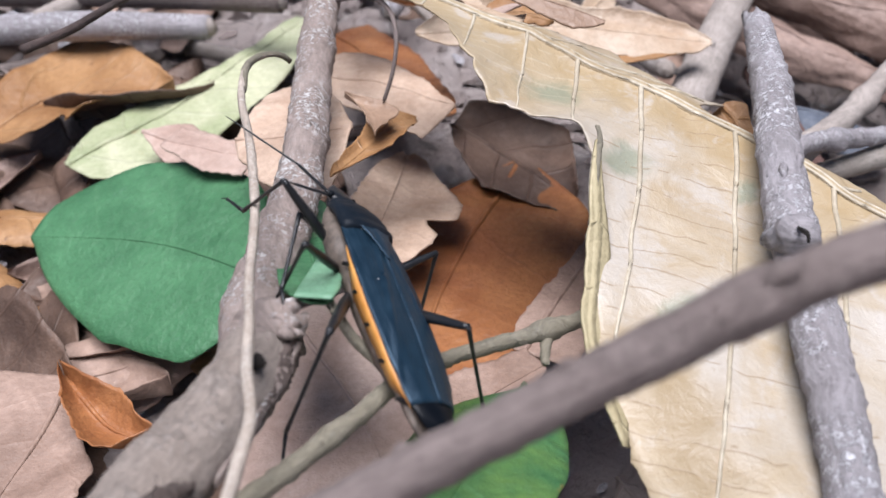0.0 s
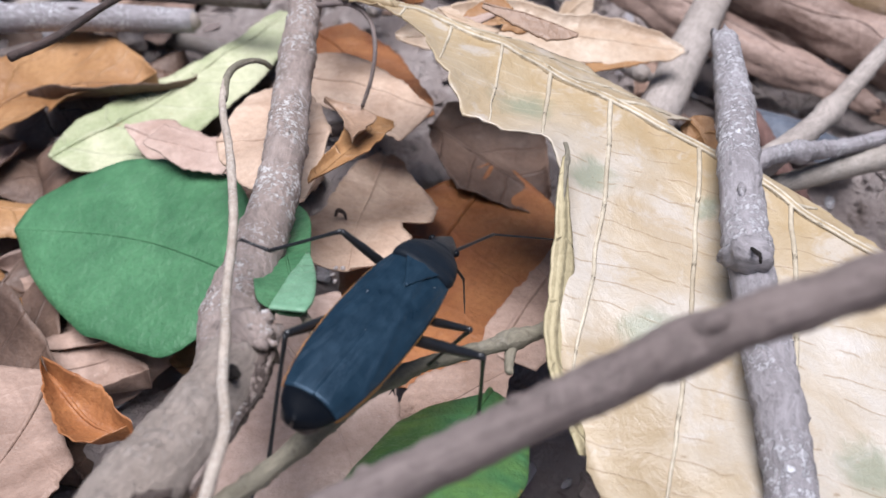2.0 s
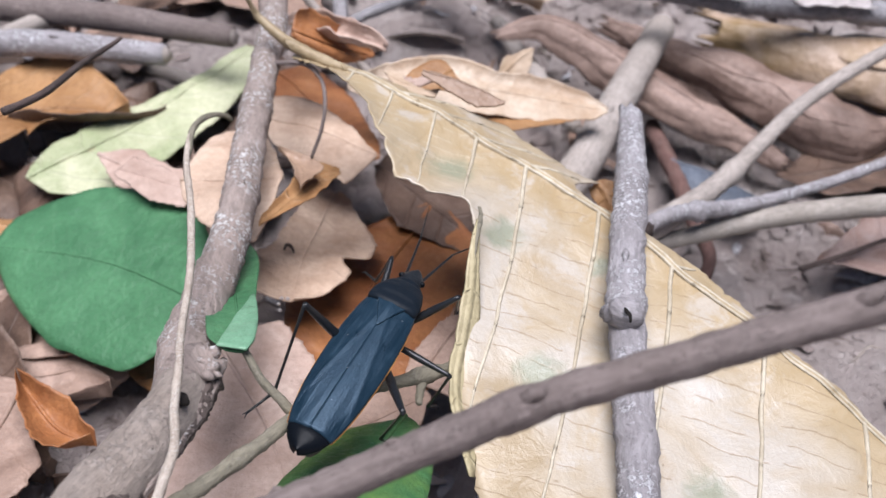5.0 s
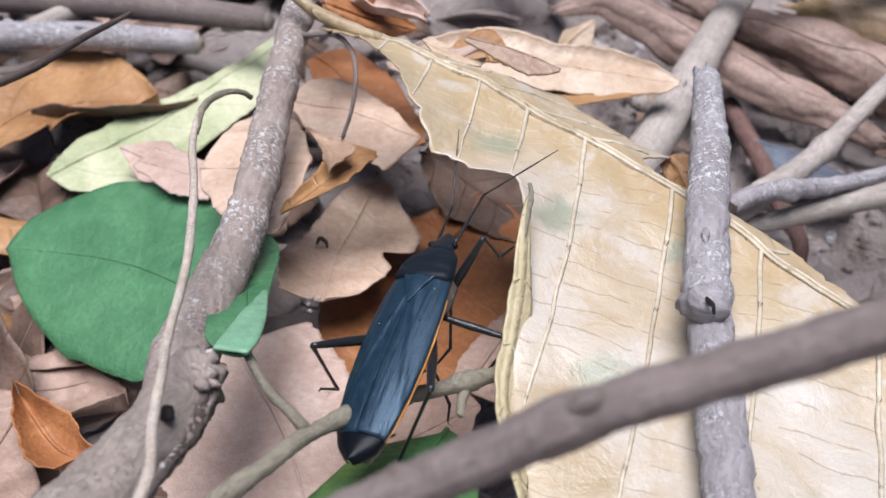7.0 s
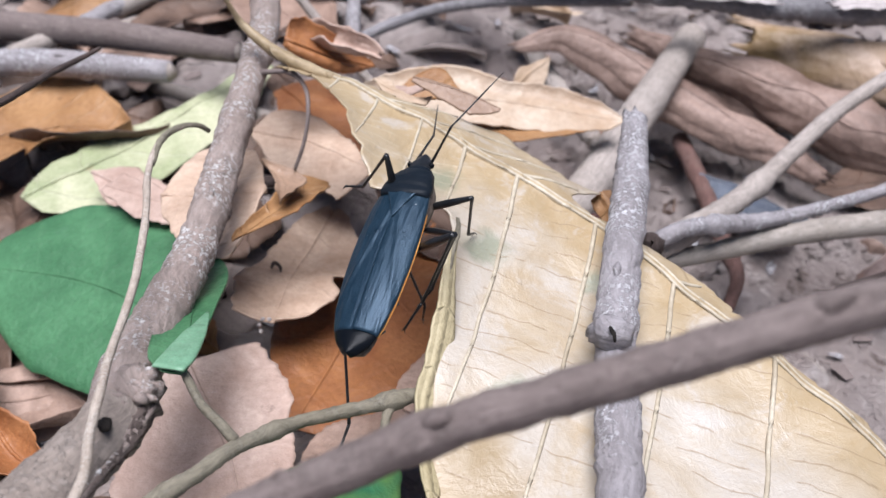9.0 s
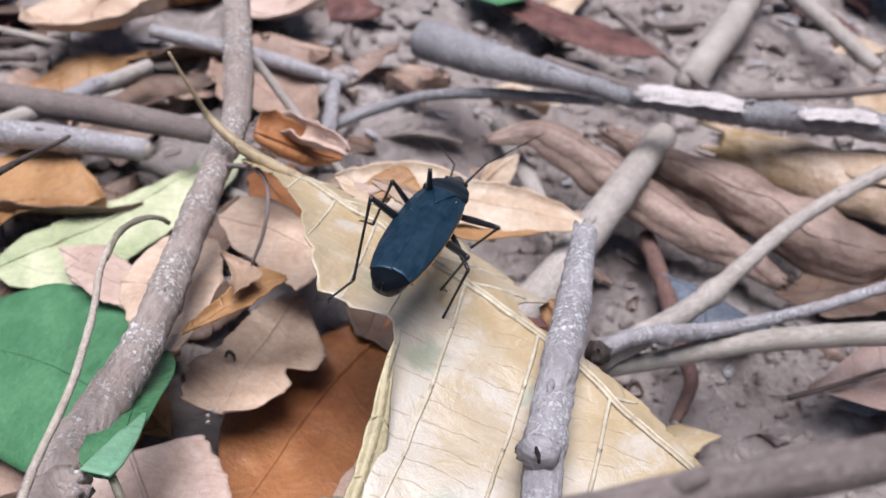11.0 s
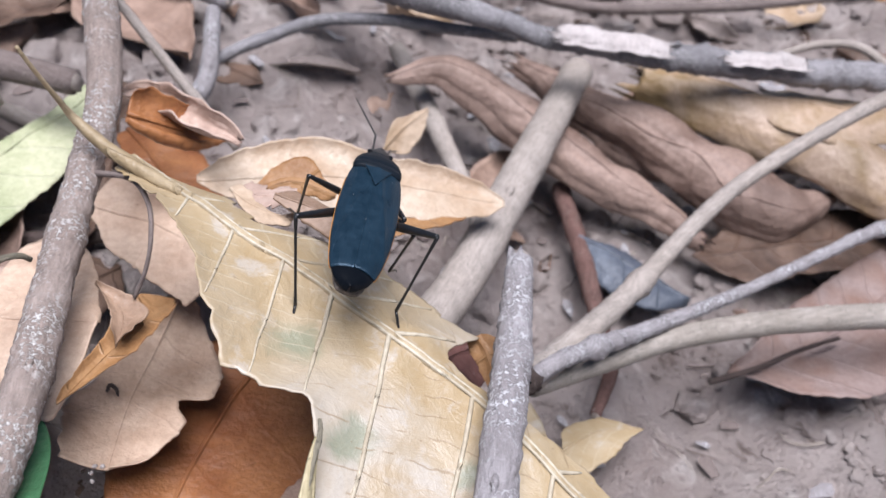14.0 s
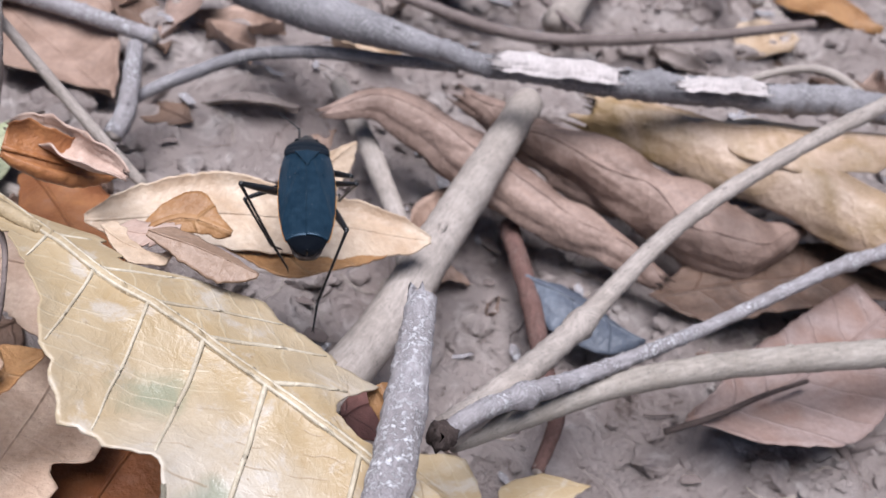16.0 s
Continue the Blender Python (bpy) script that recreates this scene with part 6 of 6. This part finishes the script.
RIGHT_FRONT = [
    (0, -3.5, 6.6, -0.7, -4.6, 2.2, -3.2),
    (0.5, -3.2, 3.7, 0.4, -2.4, 5.6, -4.4),
    (1.5, 3.7, 3.2, 2.8, 4.8, 4.6, -2.1),
    (2, 1.4, 8.8, -4.2, 1.2, 6.8, -8.5),
    (2.5, 4.7, 7, 2.1, 4.7, 10.4, -1.9),
    (3, 4.3, 7.7, 2, 3, 9.9, -2.6),
    (3.5, 4.5, 8.1, 1.4, 2.8, 9.8, -3.2),
    (4, 4.3, 8, 1.7, 3.5, 9.5, -3.1),
    (6.5, 4.1, 5.8, 3, 4.8, 9.3, -0.7),
    (7, 4.1, 7.3, 2.5, 3.4, 9.8, -2),
    (7.5, 4.2, 6.7, 2.7, 3.5, 7.8, -2.3),
    (8, 5.4, 6.8, 1.2, 3.8, 4.1, -2.9),
    (8.5, 5.6, 5.8, 1.5, 3.8, 7.3, -3.2),
    (9, 5.7, 4.5, 1.2, 4.2, 5, -3.7),
    (9.5, 5.7, 4.6, 1.2, 4.5, 5.2, -3.8),
    (10, 5.6, 4.6, 1.4, 4.8, 5.6, -3.7),
    (12.5, 3.6, 0.8, -1.7, 1.3, 3.1, -5.8),
    (13, 3.5, 1.3, 1.1, 2.3, 3.3, -3.5),
    (15, 2.7, 0.4, -1.3, 0.9, 3, -5.5),
    (15.5, 3.4, 0.7, -1.3, 1.8, 3.7, -5.2),
    (16, 4, 1.4, 0.6, 4.3, 5.4, -2.7),
]
RIGHT_MID = [
    (0, 5.2, 4.2, 1.6, 7.6, 2.6, -3.6),
    (0.5, 2, 4.4, -5.5, 1.4, 3, -10.5),
    (1, 4, -1, 0.6, 4.2, 1.9, -4.6),
    (1.5, 4.4, -0.6, 0.7, 3.1, 1.8, -4.6),
    (2, 4.7, 1.1, 2.1, 3.5, 2.6, -3.6),
    (2.5, 6.5, 3.2, -0.8, 5.7, 4.9, -6.5),
    (3, 6.4, 2.6, -0.6, 6.2, 4.5, -6.3),
    (3.5, 6.5, 2.8, -1, 5.9, 4.4, -6.8),
    (4, 6.4, 2.2, -0.3, 6.9, 3.7, -6.1),
    (6.5, 6.5, 2.8, -1.8, 3.4, 2.3, -6.9),
    (7, 6.1, 3.2, -3.2, 2.5, 2.6, -7.9),
    (7.5, 5.9, 2, -3.3, 2.2, 1, -7.9),
    (8, 4.6, 5.7, 1.7, 2.9, 4.9, -4),
    (8.5, 5.4, 3.9, 1.8, 3.1, 2.9, -3.7),
    (9, 5.4, 0.9, 1.1, 2.7, -0.6, -4),
    (9.5, 6.1, 1, -1.4, 3.1, 0.8, -6.6),
    (10, 5, 0, -3.1, 3.7, 0, -9),
    (12.5, 4.9, -0.6, -0.6, 4, 0.5, -6.5),
    (13, 5, -0.5, -1.1, 3.6, 1.2, -6.7),
    (13.5, 4.2, -1.1, -0.4, 3.1, 1.3, -5.8),
    (14, 4.1, -1.1, 0, 3.7, 0.9, -5.7),
    (14.5, 4.8, -0.8, -1.2, 1.8, 1, -6.2),
    (15, 5.1, -0.4, -0.8, 3, 1.5, -6.1),
    (15.5, 5.4, -0.1, -1.4, 2.7, 1.7, -6.5),
    (16, 4.4, -0.5, 0.9, 3.1, 3.6, -3.3),
]
RIGHT_HIND = [
    (0, 2.1, -4.1, 2.8, 8.2, -5, -2.1),
    (0.5, 2.5, -4.3, 2.3, 7.5, -7.8, -2.7),
    (1, 5.2, -2.7, 2.6, 10.2, -4.5, -3.2),
    (1.5, 6.1, -1.8, 2.4, 9.9, -2.2, -4.5),
    (2, 6.2, -0.9, 2.7, 7.9, 2, -4.4),
    (2.5, 7.3, 0.3, 1.5, 6.1, 3.3, -5.7),
    (3, 6.7, -1.9, 1.2, 5.8, 1, -6.1),
    (3.5, 6.6, -1.9, 1.4, 5.2, 0.7, -5.9),
    (4, 5.8, -2.4, 2.1, 6.1, 0.4, -5.2),
    (6.5, 3.5, -5.2, -0.9, -0.1, -5.2, -7.9),
    (7, 4, -4.6, 0.9, 0.1, -5.8, -5.9),
    (7.5, 6.4, -2.8, 0.8, 2.3, -2.6, -6),
    (8, 5.6, -3.9, 0.1, 1, -3.7, -6.3),
    (8.5, 3.9, -5, -0.9, -0.4, -5.3, -7.5),
    (9, 6.1, -0.7, 2.9, 2.4, -2, -3.9),
    (9.5, 4.8, -3.2, 2.4, 2.2, -5.1, -4.7),
    (10, 3.9, -4.8, 0.6, 2.1, -0.1, -5.5),
    (12.5, 5.6, -3.1, 1.6, 4.2, -2.9, -6.1),
    (13, 5.8, -3.1, 1.2, 4.1, -3.2, -6.5),
    (13.5, 5.6, -3.2, 1.5, 4.1, -3, -6.3),
    (14, 5.6, -3, 1.9, 4.9, -3.5, -6),
    (14.5, 5.4, -4, -0, 1.8, -4, -7),
    (15, 5.8, -2.7, 2, 3.8, -2.1, -5.7),
    (15.5, 5.9, -2.8, 1.7, 3.4, -3, -5.8),
    (16, 3.4, -5.2, -1, 1.1, -5.4, -8.6),
]
LEFT_ANTENNA = [
    (0, -0, 13.8, -1.5, -3.1, 19.3, -3.2),
    (0.5, 0.1, 14, -0.5, 1.9, 20.1, -2),
    (1, -0.4, 14.1, -0.2, 0.2, 20.3, -2),
    (2, 1.9, 11.5, -3.6, 2.9, 14.9, -9.1),
    (2.5, 0.4, 13.3, -2.3, 2.1, 17.5, -7.1),
    (3, -0.3, 14, -0.6, -0.5, 20.5, -1.6),
    (3.5, -2.4, 13.8, -0.3, -4.3, 17.4, 4.8),
    (4, -2, 13.9, -0.5, -4.1, 18.8, -4.2),
    (6.5, -1.1, 14, -1, -1.6, 20.3, 0.2),
    (7, -1.6, 13.9, -1.1, -2, 19.4, 2.2),
    (7.5, -1.8, 13.8, -1.4, -4.1, 19.4, -3.7),
    (8, -1.2, 13.9, -1.1, -2.6, 19.3, -4.5),
    (8.5, -2.6, 13.6, -1.3, -5.4, 19.2, -3),
    (9, -1, 13.8, -1.5, -2.9, 19.8, -3.4),
    (9.5, -1.5, 14, 0, -3.4, 20.2, -0.7),
    (10, -1.7, 14, -0.6, -6, 18.8, -1.1),
    (12.5, -1.6, 13.7, -1.5, -4.7, 19.3, -3.2),
    (13.5, -1, 14.1, 0.4, -4.8, 18.8, 2.9),
    (14, -0.6, 14, -1.1, -3.4, 19.8, -1.1),
    (15, -1.6, 14, -0.1, -3.9, 19.6, 2.4),
    (15.5, -1.9, 13.9, -0.9, -3.5, 19.8, -2.9),
    (16, -0.7, 13.9, -1.2, -3.2, 19.9, -2),
]
RIGHT_ANTENNA = [
    (0, 0.6, 13.3, -2.7, 3, 18.5, -5.7),
    (0.5, 1.7, 14, -0.5, 4.2, 19.9, -1.3),
    (1, 1.4, 14.1, 0.3, 5.8, 17.8, 3.1),
    (1.5, 2.4, 13.7, -1, 8.5, 15.9, -1.3),
    (2, 1.9, 13.9, -0.7, 6.6, 18.4, -0.7),
    (2.5, 1.4, 13.8, -1.4, 7.8, 14.6, -2.5),
    (3, 1.5, 13.8, -1.4, 7.4, 16.2, -0.5),
    (3.5, 1.1, 13.4, -2.5, 6.2, 17.2, -3.8),
    (4, 2.2, 13.9, -0.3, 4.8, 19.7, -1.7),
    (6.5, 0.3, 13.9, -1.4, 0.8, 19.7, -4.3),
    (7, 1.3, 14.1, 0.2, 6.6, 17.5, 1.8),
    (7.5, 0.7, 14.1, -0.1, 3.3, 20.1, 0.5),
    (8, 0.9, 14, 1, 0.1, 20.1, -1.2),
    (8.5, 0.4, 14.1, -0.4, 0.5, 20.2, -2.5),
    (9, 3.5, 8.7, 4.5, 6.3, 14.6, 5),
    (9.5, 0.9, 14, -0.9, 4.4, 19.4, -1.7),
    (10, 1.2, 14.1, -0.2, 6.1, 15.8, 3.6),
    (13.5, 1.2, 14.1, 0.6, 3.7, 16.4, 6.1),
    (14, 1.1, 13.7, -2, 2.4, 19.3, -5),
    (14.5, -1.4, 13.6, -0.5, -3.8, 19.3, -2.6),
    (15, 0.5, 14, 0.8, 1.6, 19.4, 4.3),
    (15.5, -0.2, 14, 0, -1, 20.4, -1.2),
    (16, 0.7, 13.6, -2.1, 0.5, 19.6, -4.7),
]

ROWS_OF = {
    ("front", -1): LEFT_FRONT, ("mid", -1): LEFT_MID, ("hind", -1): LEFT_HIND,
    ("front", 1): RIGHT_FRONT, ("mid", 1): RIGHT_MID, ("hind", 1): RIGHT_HIND,
}  # fmt: skip


def between(rows, t):
    """The joint places of a limb at a time, in millimetres."""
    ts = [r[0] for r in rows]
    return np.array([np.interp(t, ts, [r[k] for r in rows]) for k in range(1, 7)])


def along(origin, end, up=(0, 0, 1)):
    """The pose of a rod from origin towards end, in millimetres of the bug's space."""
    y = unit(np.subtract(end, origin))
    x = np.cross(y, up)
    x = unit(x) if np.linalg.norm(x) > 0.05 else np.array((1.0, 0, 0))
    z = np.cross(x, y)
    m = Matrix(np.stack([x, y, z], 1).tolist()).to_4x4()
    m.translation = Vector(np.array(origin) * MM)
    return m


def stride(t, phase):
    """Stepping while the bug walks on in the two long moves."""
    for a, b in ((4.2, 6.3), (10.2, 12.3)):
        if a < t < b:
            return math.sin(math.pi * (t - a) / (b - a)) * math.sin(2 * math.pi * 1.6 * t + phase)
    return 0.0


def motions():
    walk(bug, [(t, pose(x * MM, y * MM, z * MM, *turn)) for t, x, y, z, *turn in BODY])
    times = [k / 10 for k in range(161)]
    for pair, side, femur, tibia, tarsus in LEGS:
        hip = np.array(HIPS[pair]) * (side, 1, 1)
        a, b, c = LENGTHS[pair]
        phase = math.pi * ((pair == "mid") ^ (side > 0))
        keys = ([], [], [])
        for t in times:
            p = between(ROWS_OF[pair, side], t)
            step = stride(t, phase)
            knee = hip + a * unit(p[:3] + (0, 1.2 * step, 0) - hip)
            foot = knee + b * unit(p[3:] + (0, 1.8 * step, 0.8 * max(step, 0)) - knee)
            flat = unit(foot - knee) * (1, 1, 0.15) + (side * 0.25, -0.1 if pair == "hind" else 0.15, -0.12)
            toe = foot + c * unit(flat)
            for rows, m in zip(keys, (along(hip, knee), along(knee, foot), along(foot, toe))):
                rows.append((t, m))
        for part, rows in zip((femur, tibia, tarsus), keys):
            walk(part, rows)
    for side, scape, tip in ANTENNAE:
        base = np.array((side * 0.7, 8.9, 0.1))
        keys = ([], [])
        for t in times:
            p = between(LEFT_ANTENNA if side < 0 else RIGHT_ANTENNA, t)
            joint = base + 5.2 * unit(p[:3] - base)
            end = joint + 6.5 * unit(p[3:] - joint)
            keys[0].append((t, along(base, joint)))
            keys[1].append((t, along(joint, end)))
        walk(scape, keys[0])
        walk(tip, keys[1])


# ---- crumbs of soil, chips and the deeper litter ----
def crumbs(name, label, count, area, size, mat, seed, flat=0.7, long=1.0, lift=0.0):
    """Many small uneven lumps on the soil, in one mesh."""
    rnd = random.Random(seed)
    base = [(0, 0, 1), (0.9, 0, 0.4), (0.28, 0.85, 0.4), (-0.72, 0.53, 0.4), (-0.72, -0.53, 0.4), (0.28, -0.85, 0.4), (0.72, 0.53, -0.4), (-0.28, 0.85, -0.4), (-0.9, 0, -0.4), (-0.28, -0.85, -0.4), (0.72, -0.53, -0.4)]
    tri = [(0, 1, 2), (0, 2, 3), (0, 3, 4), (0, 4, 5), (0, 5, 1), (1, 6, 2), (2, 6, 7), (2, 7, 3), (3, 7, 8), (3, 8, 4), (4, 8, 9), (4, 9, 5), (5, 9, 10), (5, 10, 1), (1, 10, 6)]
    verts, faces = [], []
    for _ in range(count):
        x, y = rnd.uniform(area[0], area[1]), rnd.uniform(area[2], area[3])
        if noise.noise(Vector((x * 60, y * 60, seed))) < rnd.uniform(-0.6, 0.3):
            continue
        r = size * MM * rnd.uniform(0.35, 1.0) ** 1.6
        z = ground_height(x, y) + r * 0.2 + lift
        c, s = math.cos(a := rnd.uniform(0, 6.28)), math.sin(a)
        k = len(verts)
        for p in base:
            q = [v * rnd.uniform(0.65, 1.2) * r for v in p]
            q[0] *= long
            verts.append((x + q[0] * c - q[1] * s, y + q[0] * s + q[1] * c, z + q[2] * flat))
        faces += [tuple(i + k for i in f) for f in tri]
    ob = mesh_object(name, verts, faces, mat, smooth=size < 1.0)
    return tagged(ob, label, "soil", kind="stuff")


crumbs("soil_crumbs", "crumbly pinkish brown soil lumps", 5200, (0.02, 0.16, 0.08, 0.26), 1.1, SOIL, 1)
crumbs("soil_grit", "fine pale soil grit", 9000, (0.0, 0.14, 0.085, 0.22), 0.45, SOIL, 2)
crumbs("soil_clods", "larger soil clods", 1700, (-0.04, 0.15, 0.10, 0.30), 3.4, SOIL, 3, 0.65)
crumbs("leaf_chips", "small brown leaf and bark chips", 420, (-0.07, 0.15, 0.07, 0.28), 1.2, BARK_TWIG, 4, 0.2, 1.8, 0.0004)
crumbs("grey_chips", "small grey wood chips", 400, (-0.07, 0.15, 0.07, 0.28), 1.5, BARK_GREY, 5, 0.25, 2.4, 0.0006)


def fibres(name, label, count, area, mat, seed, lift=(0.0002, 0.0012), radius=0.05):
    """Loose hair-thin fibres and rootlets on the soil, in one mesh."""
    rnd = random.Random(seed)
    verts, faces = [], []
    for _ in range(count):
        x, y = rnd.uniform(area[0], area[1]), rnd.uniform(area[2], area[3])
        a, n = rnd.uniform(0, 6.28), rnd.uniform(2.0, 9.0)
        pts = []
        for _ in range(5):
            pts.append((x * 1e3, y * 1e3, (ground_height(x, y) + rnd.uniform(*lift)) * 1e3))
            x, y, a = x + math.cos(a) * n / 4 * MM, y + math.sin(a) * n / 4 * MM, a + rnd.uniform(-0.7, 0.7)
        r = radius * rnd.uniform(0.6, 2.2)
        v, f, _ = tube_data(pts, (r, r, r * 0.5), 0.0, 5, 0.7)
        k = len(verts)
        verts += v
        faces += [tuple(i + k for i in g) for g in f]
    return tagged(mesh_object(name, verts, faces, mat), label, "debris", kind="stuff")


fibres("rootlets", "pale hair-thin rootlets and fibres on the soil", 170, (-0.06, 0.14, 0.09, 0.24), STRAW, 41)
fibres("dark_fibres", "dark thin plant fibres on the soil", 130, (-0.06, 0.14, 0.09, 0.24), BARK_DARK, 42)


def scatter_leaves(count, area, lift, seed, mats, size=(14, 30)):
    rnd = random.Random(seed)
    for _ in range(count):
        x, y = rnd.uniform(area[0], area[1]) * 1e3, rnd.uniform(area[2], area[3]) * 1e3
        a, n = rnd.uniform(0, 2 * math.pi), rnd.uniform(*size)
        z = ground_height(x * MM, y * MM) * 1e3 + rnd.uniform(*lift)
        d = np.array((math.cos(a), math.sin(a), rnd.uniform(-0.15, 0.15)))
        mid = [np.array((x, y, z)) - d * n / 2, np.array((x, y, z + rnd.uniform(-1, 2))), np.array((x, y, z)) + d * n / 2]
        w = n * rnd.uniform(0.18, 0.32)
        half = [(w * f * rnd.uniform(0.8, 1.15), w * f * rnd.uniform(0.8, 1.15)) for f in (0.05, 0.55, 0.9, 1.0, 0.85, 0.5, 0.04)]
        name, label, mat = rnd.choice(mats)
        leaf(name, label, (mid, half, (rnd.uniform(-0.35, 0.35), rnd.uniform(-0.35, 0.35), 1)), mat, 0.25, nu=26, nv=12, ripple=1.1, ragged=0.35, seed=rnd.uniform(0, 50), cup=rnd.uniform(-2, 3), group="leaf litter")


DEEP = (("brown_litter_leaf", "brown crumpled leaf deep in the litter", BROWN), ("beige_litter_leaf", "beige dry leaf deep in the litter", DULL), ("amber_litter_leaf", "orange-brown dry leaf deep in the litter", AMBER),
        ("dark_litter_leaf", "dark brown leaf deep in the litter", DARK_BROWN), ("dark_litter_leaf", "dark brown leaf deep in the litter", DARK_BROWN), ("grey_litter_leaf", "grey-brown leaf deep in the litter", GREY_BROWN), ("grey_litter_leaf", "grey-brown leaf deep in the litter", GREY_BROWN))  # fmt: skip
scatter_leaves(14, (-0.016, 0.022, 0.04, 0.082), (0.3, 2.0), 17, (DEEP[3], DEEP[3], DEEP[5]))
scatter_leaves(26, (-0.062, -0.018, 0.035, 0.105), (0.5, 6.0), 19, (DEEP[0], DEEP[1], DEEP[2], DEEP[3], DEEP[5]))
scatter_leaves(40, (-0.085, -0.012, 0.05, 0.17), (0.3, 5.0), 11, DEEP)
SMALL = (DEEP[0], DEEP[1], DEEP[3], DEEP[3], DEEP[5], ("maroon_litter_leaf", "dark maroon leaf piece on the soil", MAROON), ("tan_litter_leaf", "tan leaf piece on the soil", TAN))
scatter_leaves(46, (-0.005, 0.15, 0.135, 0.29), (0.2, 1.6), 31, SMALL, (6, 17))
scatter_leaves(12, (0.03, 0.12, 0.09, 0.15), (0.1, 0.4), 32, SMALL, (3, 7))
scatter_leaves(16, (-0.11, 0.03, 0.18, 0.30), (0.3, 3.0), 12, DEEP)
# mostly dark leaves: the shade at the back left is put into their colour
scatter_leaves(34, (-0.12, 0.0, 0.165, 0.29), (1.0, 5.0), 14, (DEEP[3], DEEP[3], DEEP[0], ("maroon_litter_leaf", "dark maroon leaf piece on the soil", MAROON)))
scatter_leaves(12, (0.06, 0.22, 0.17, 0.34), (0.3, 2.0), 13, DEEP)


def scatter_twigs(count, area, lift, seed):
    rnd = random.Random(seed)
    for _ in range(count):
        x, y = rnd.uniform(area[0], area[1]) * 1e3, rnd.uniform(area[2], area[3]) * 1e3
        a, n = rnd.uniform(-0.6, 0.6) + rnd.choice((0, 0, 2.2)), rnd.uniform(14, 45)
        z = ground_height(x * MM, y * MM) * 1e3 + rnd.uniform(*lift)
        d = np.array((math.cos(a), math.sin(a), rnd.uniform(-0.08, 0.08)))
        r = rnd.uniform(0.35, 1.3)
        mid = [np.array((x, y, z)) - d * n / 2, np.array((x + rnd.uniform(-2, 2), y + rnd.uniform(-2, 2), z)), np.array((x, y, z)) + d * n / 2]
        stick("fallen_twig", "thin dry grey-brown twig in the litter", mid, (r, r * 0.9, r * 0.7), rnd.choice((BARK_TWIG, BARK_GREY, BARK_DARK, BARK_PALE)), "twig", group="fallen twigs", rough=0.2, bend=0.4, sides=9, seed=rnd.uniform(0, 9))


scatter_twigs(14, (-0.09, -0.02, 0.09, 0.19), (1.0, 3.0), 21)
scatter_twigs(16, (-0.05, 0.2, 0.17, 0.32), (0.6, 2.0), 22)
scatter_twigs(6, (0.05, 0.12, 0.10, 0.16), (0.3, 0.8), 23)

motions()
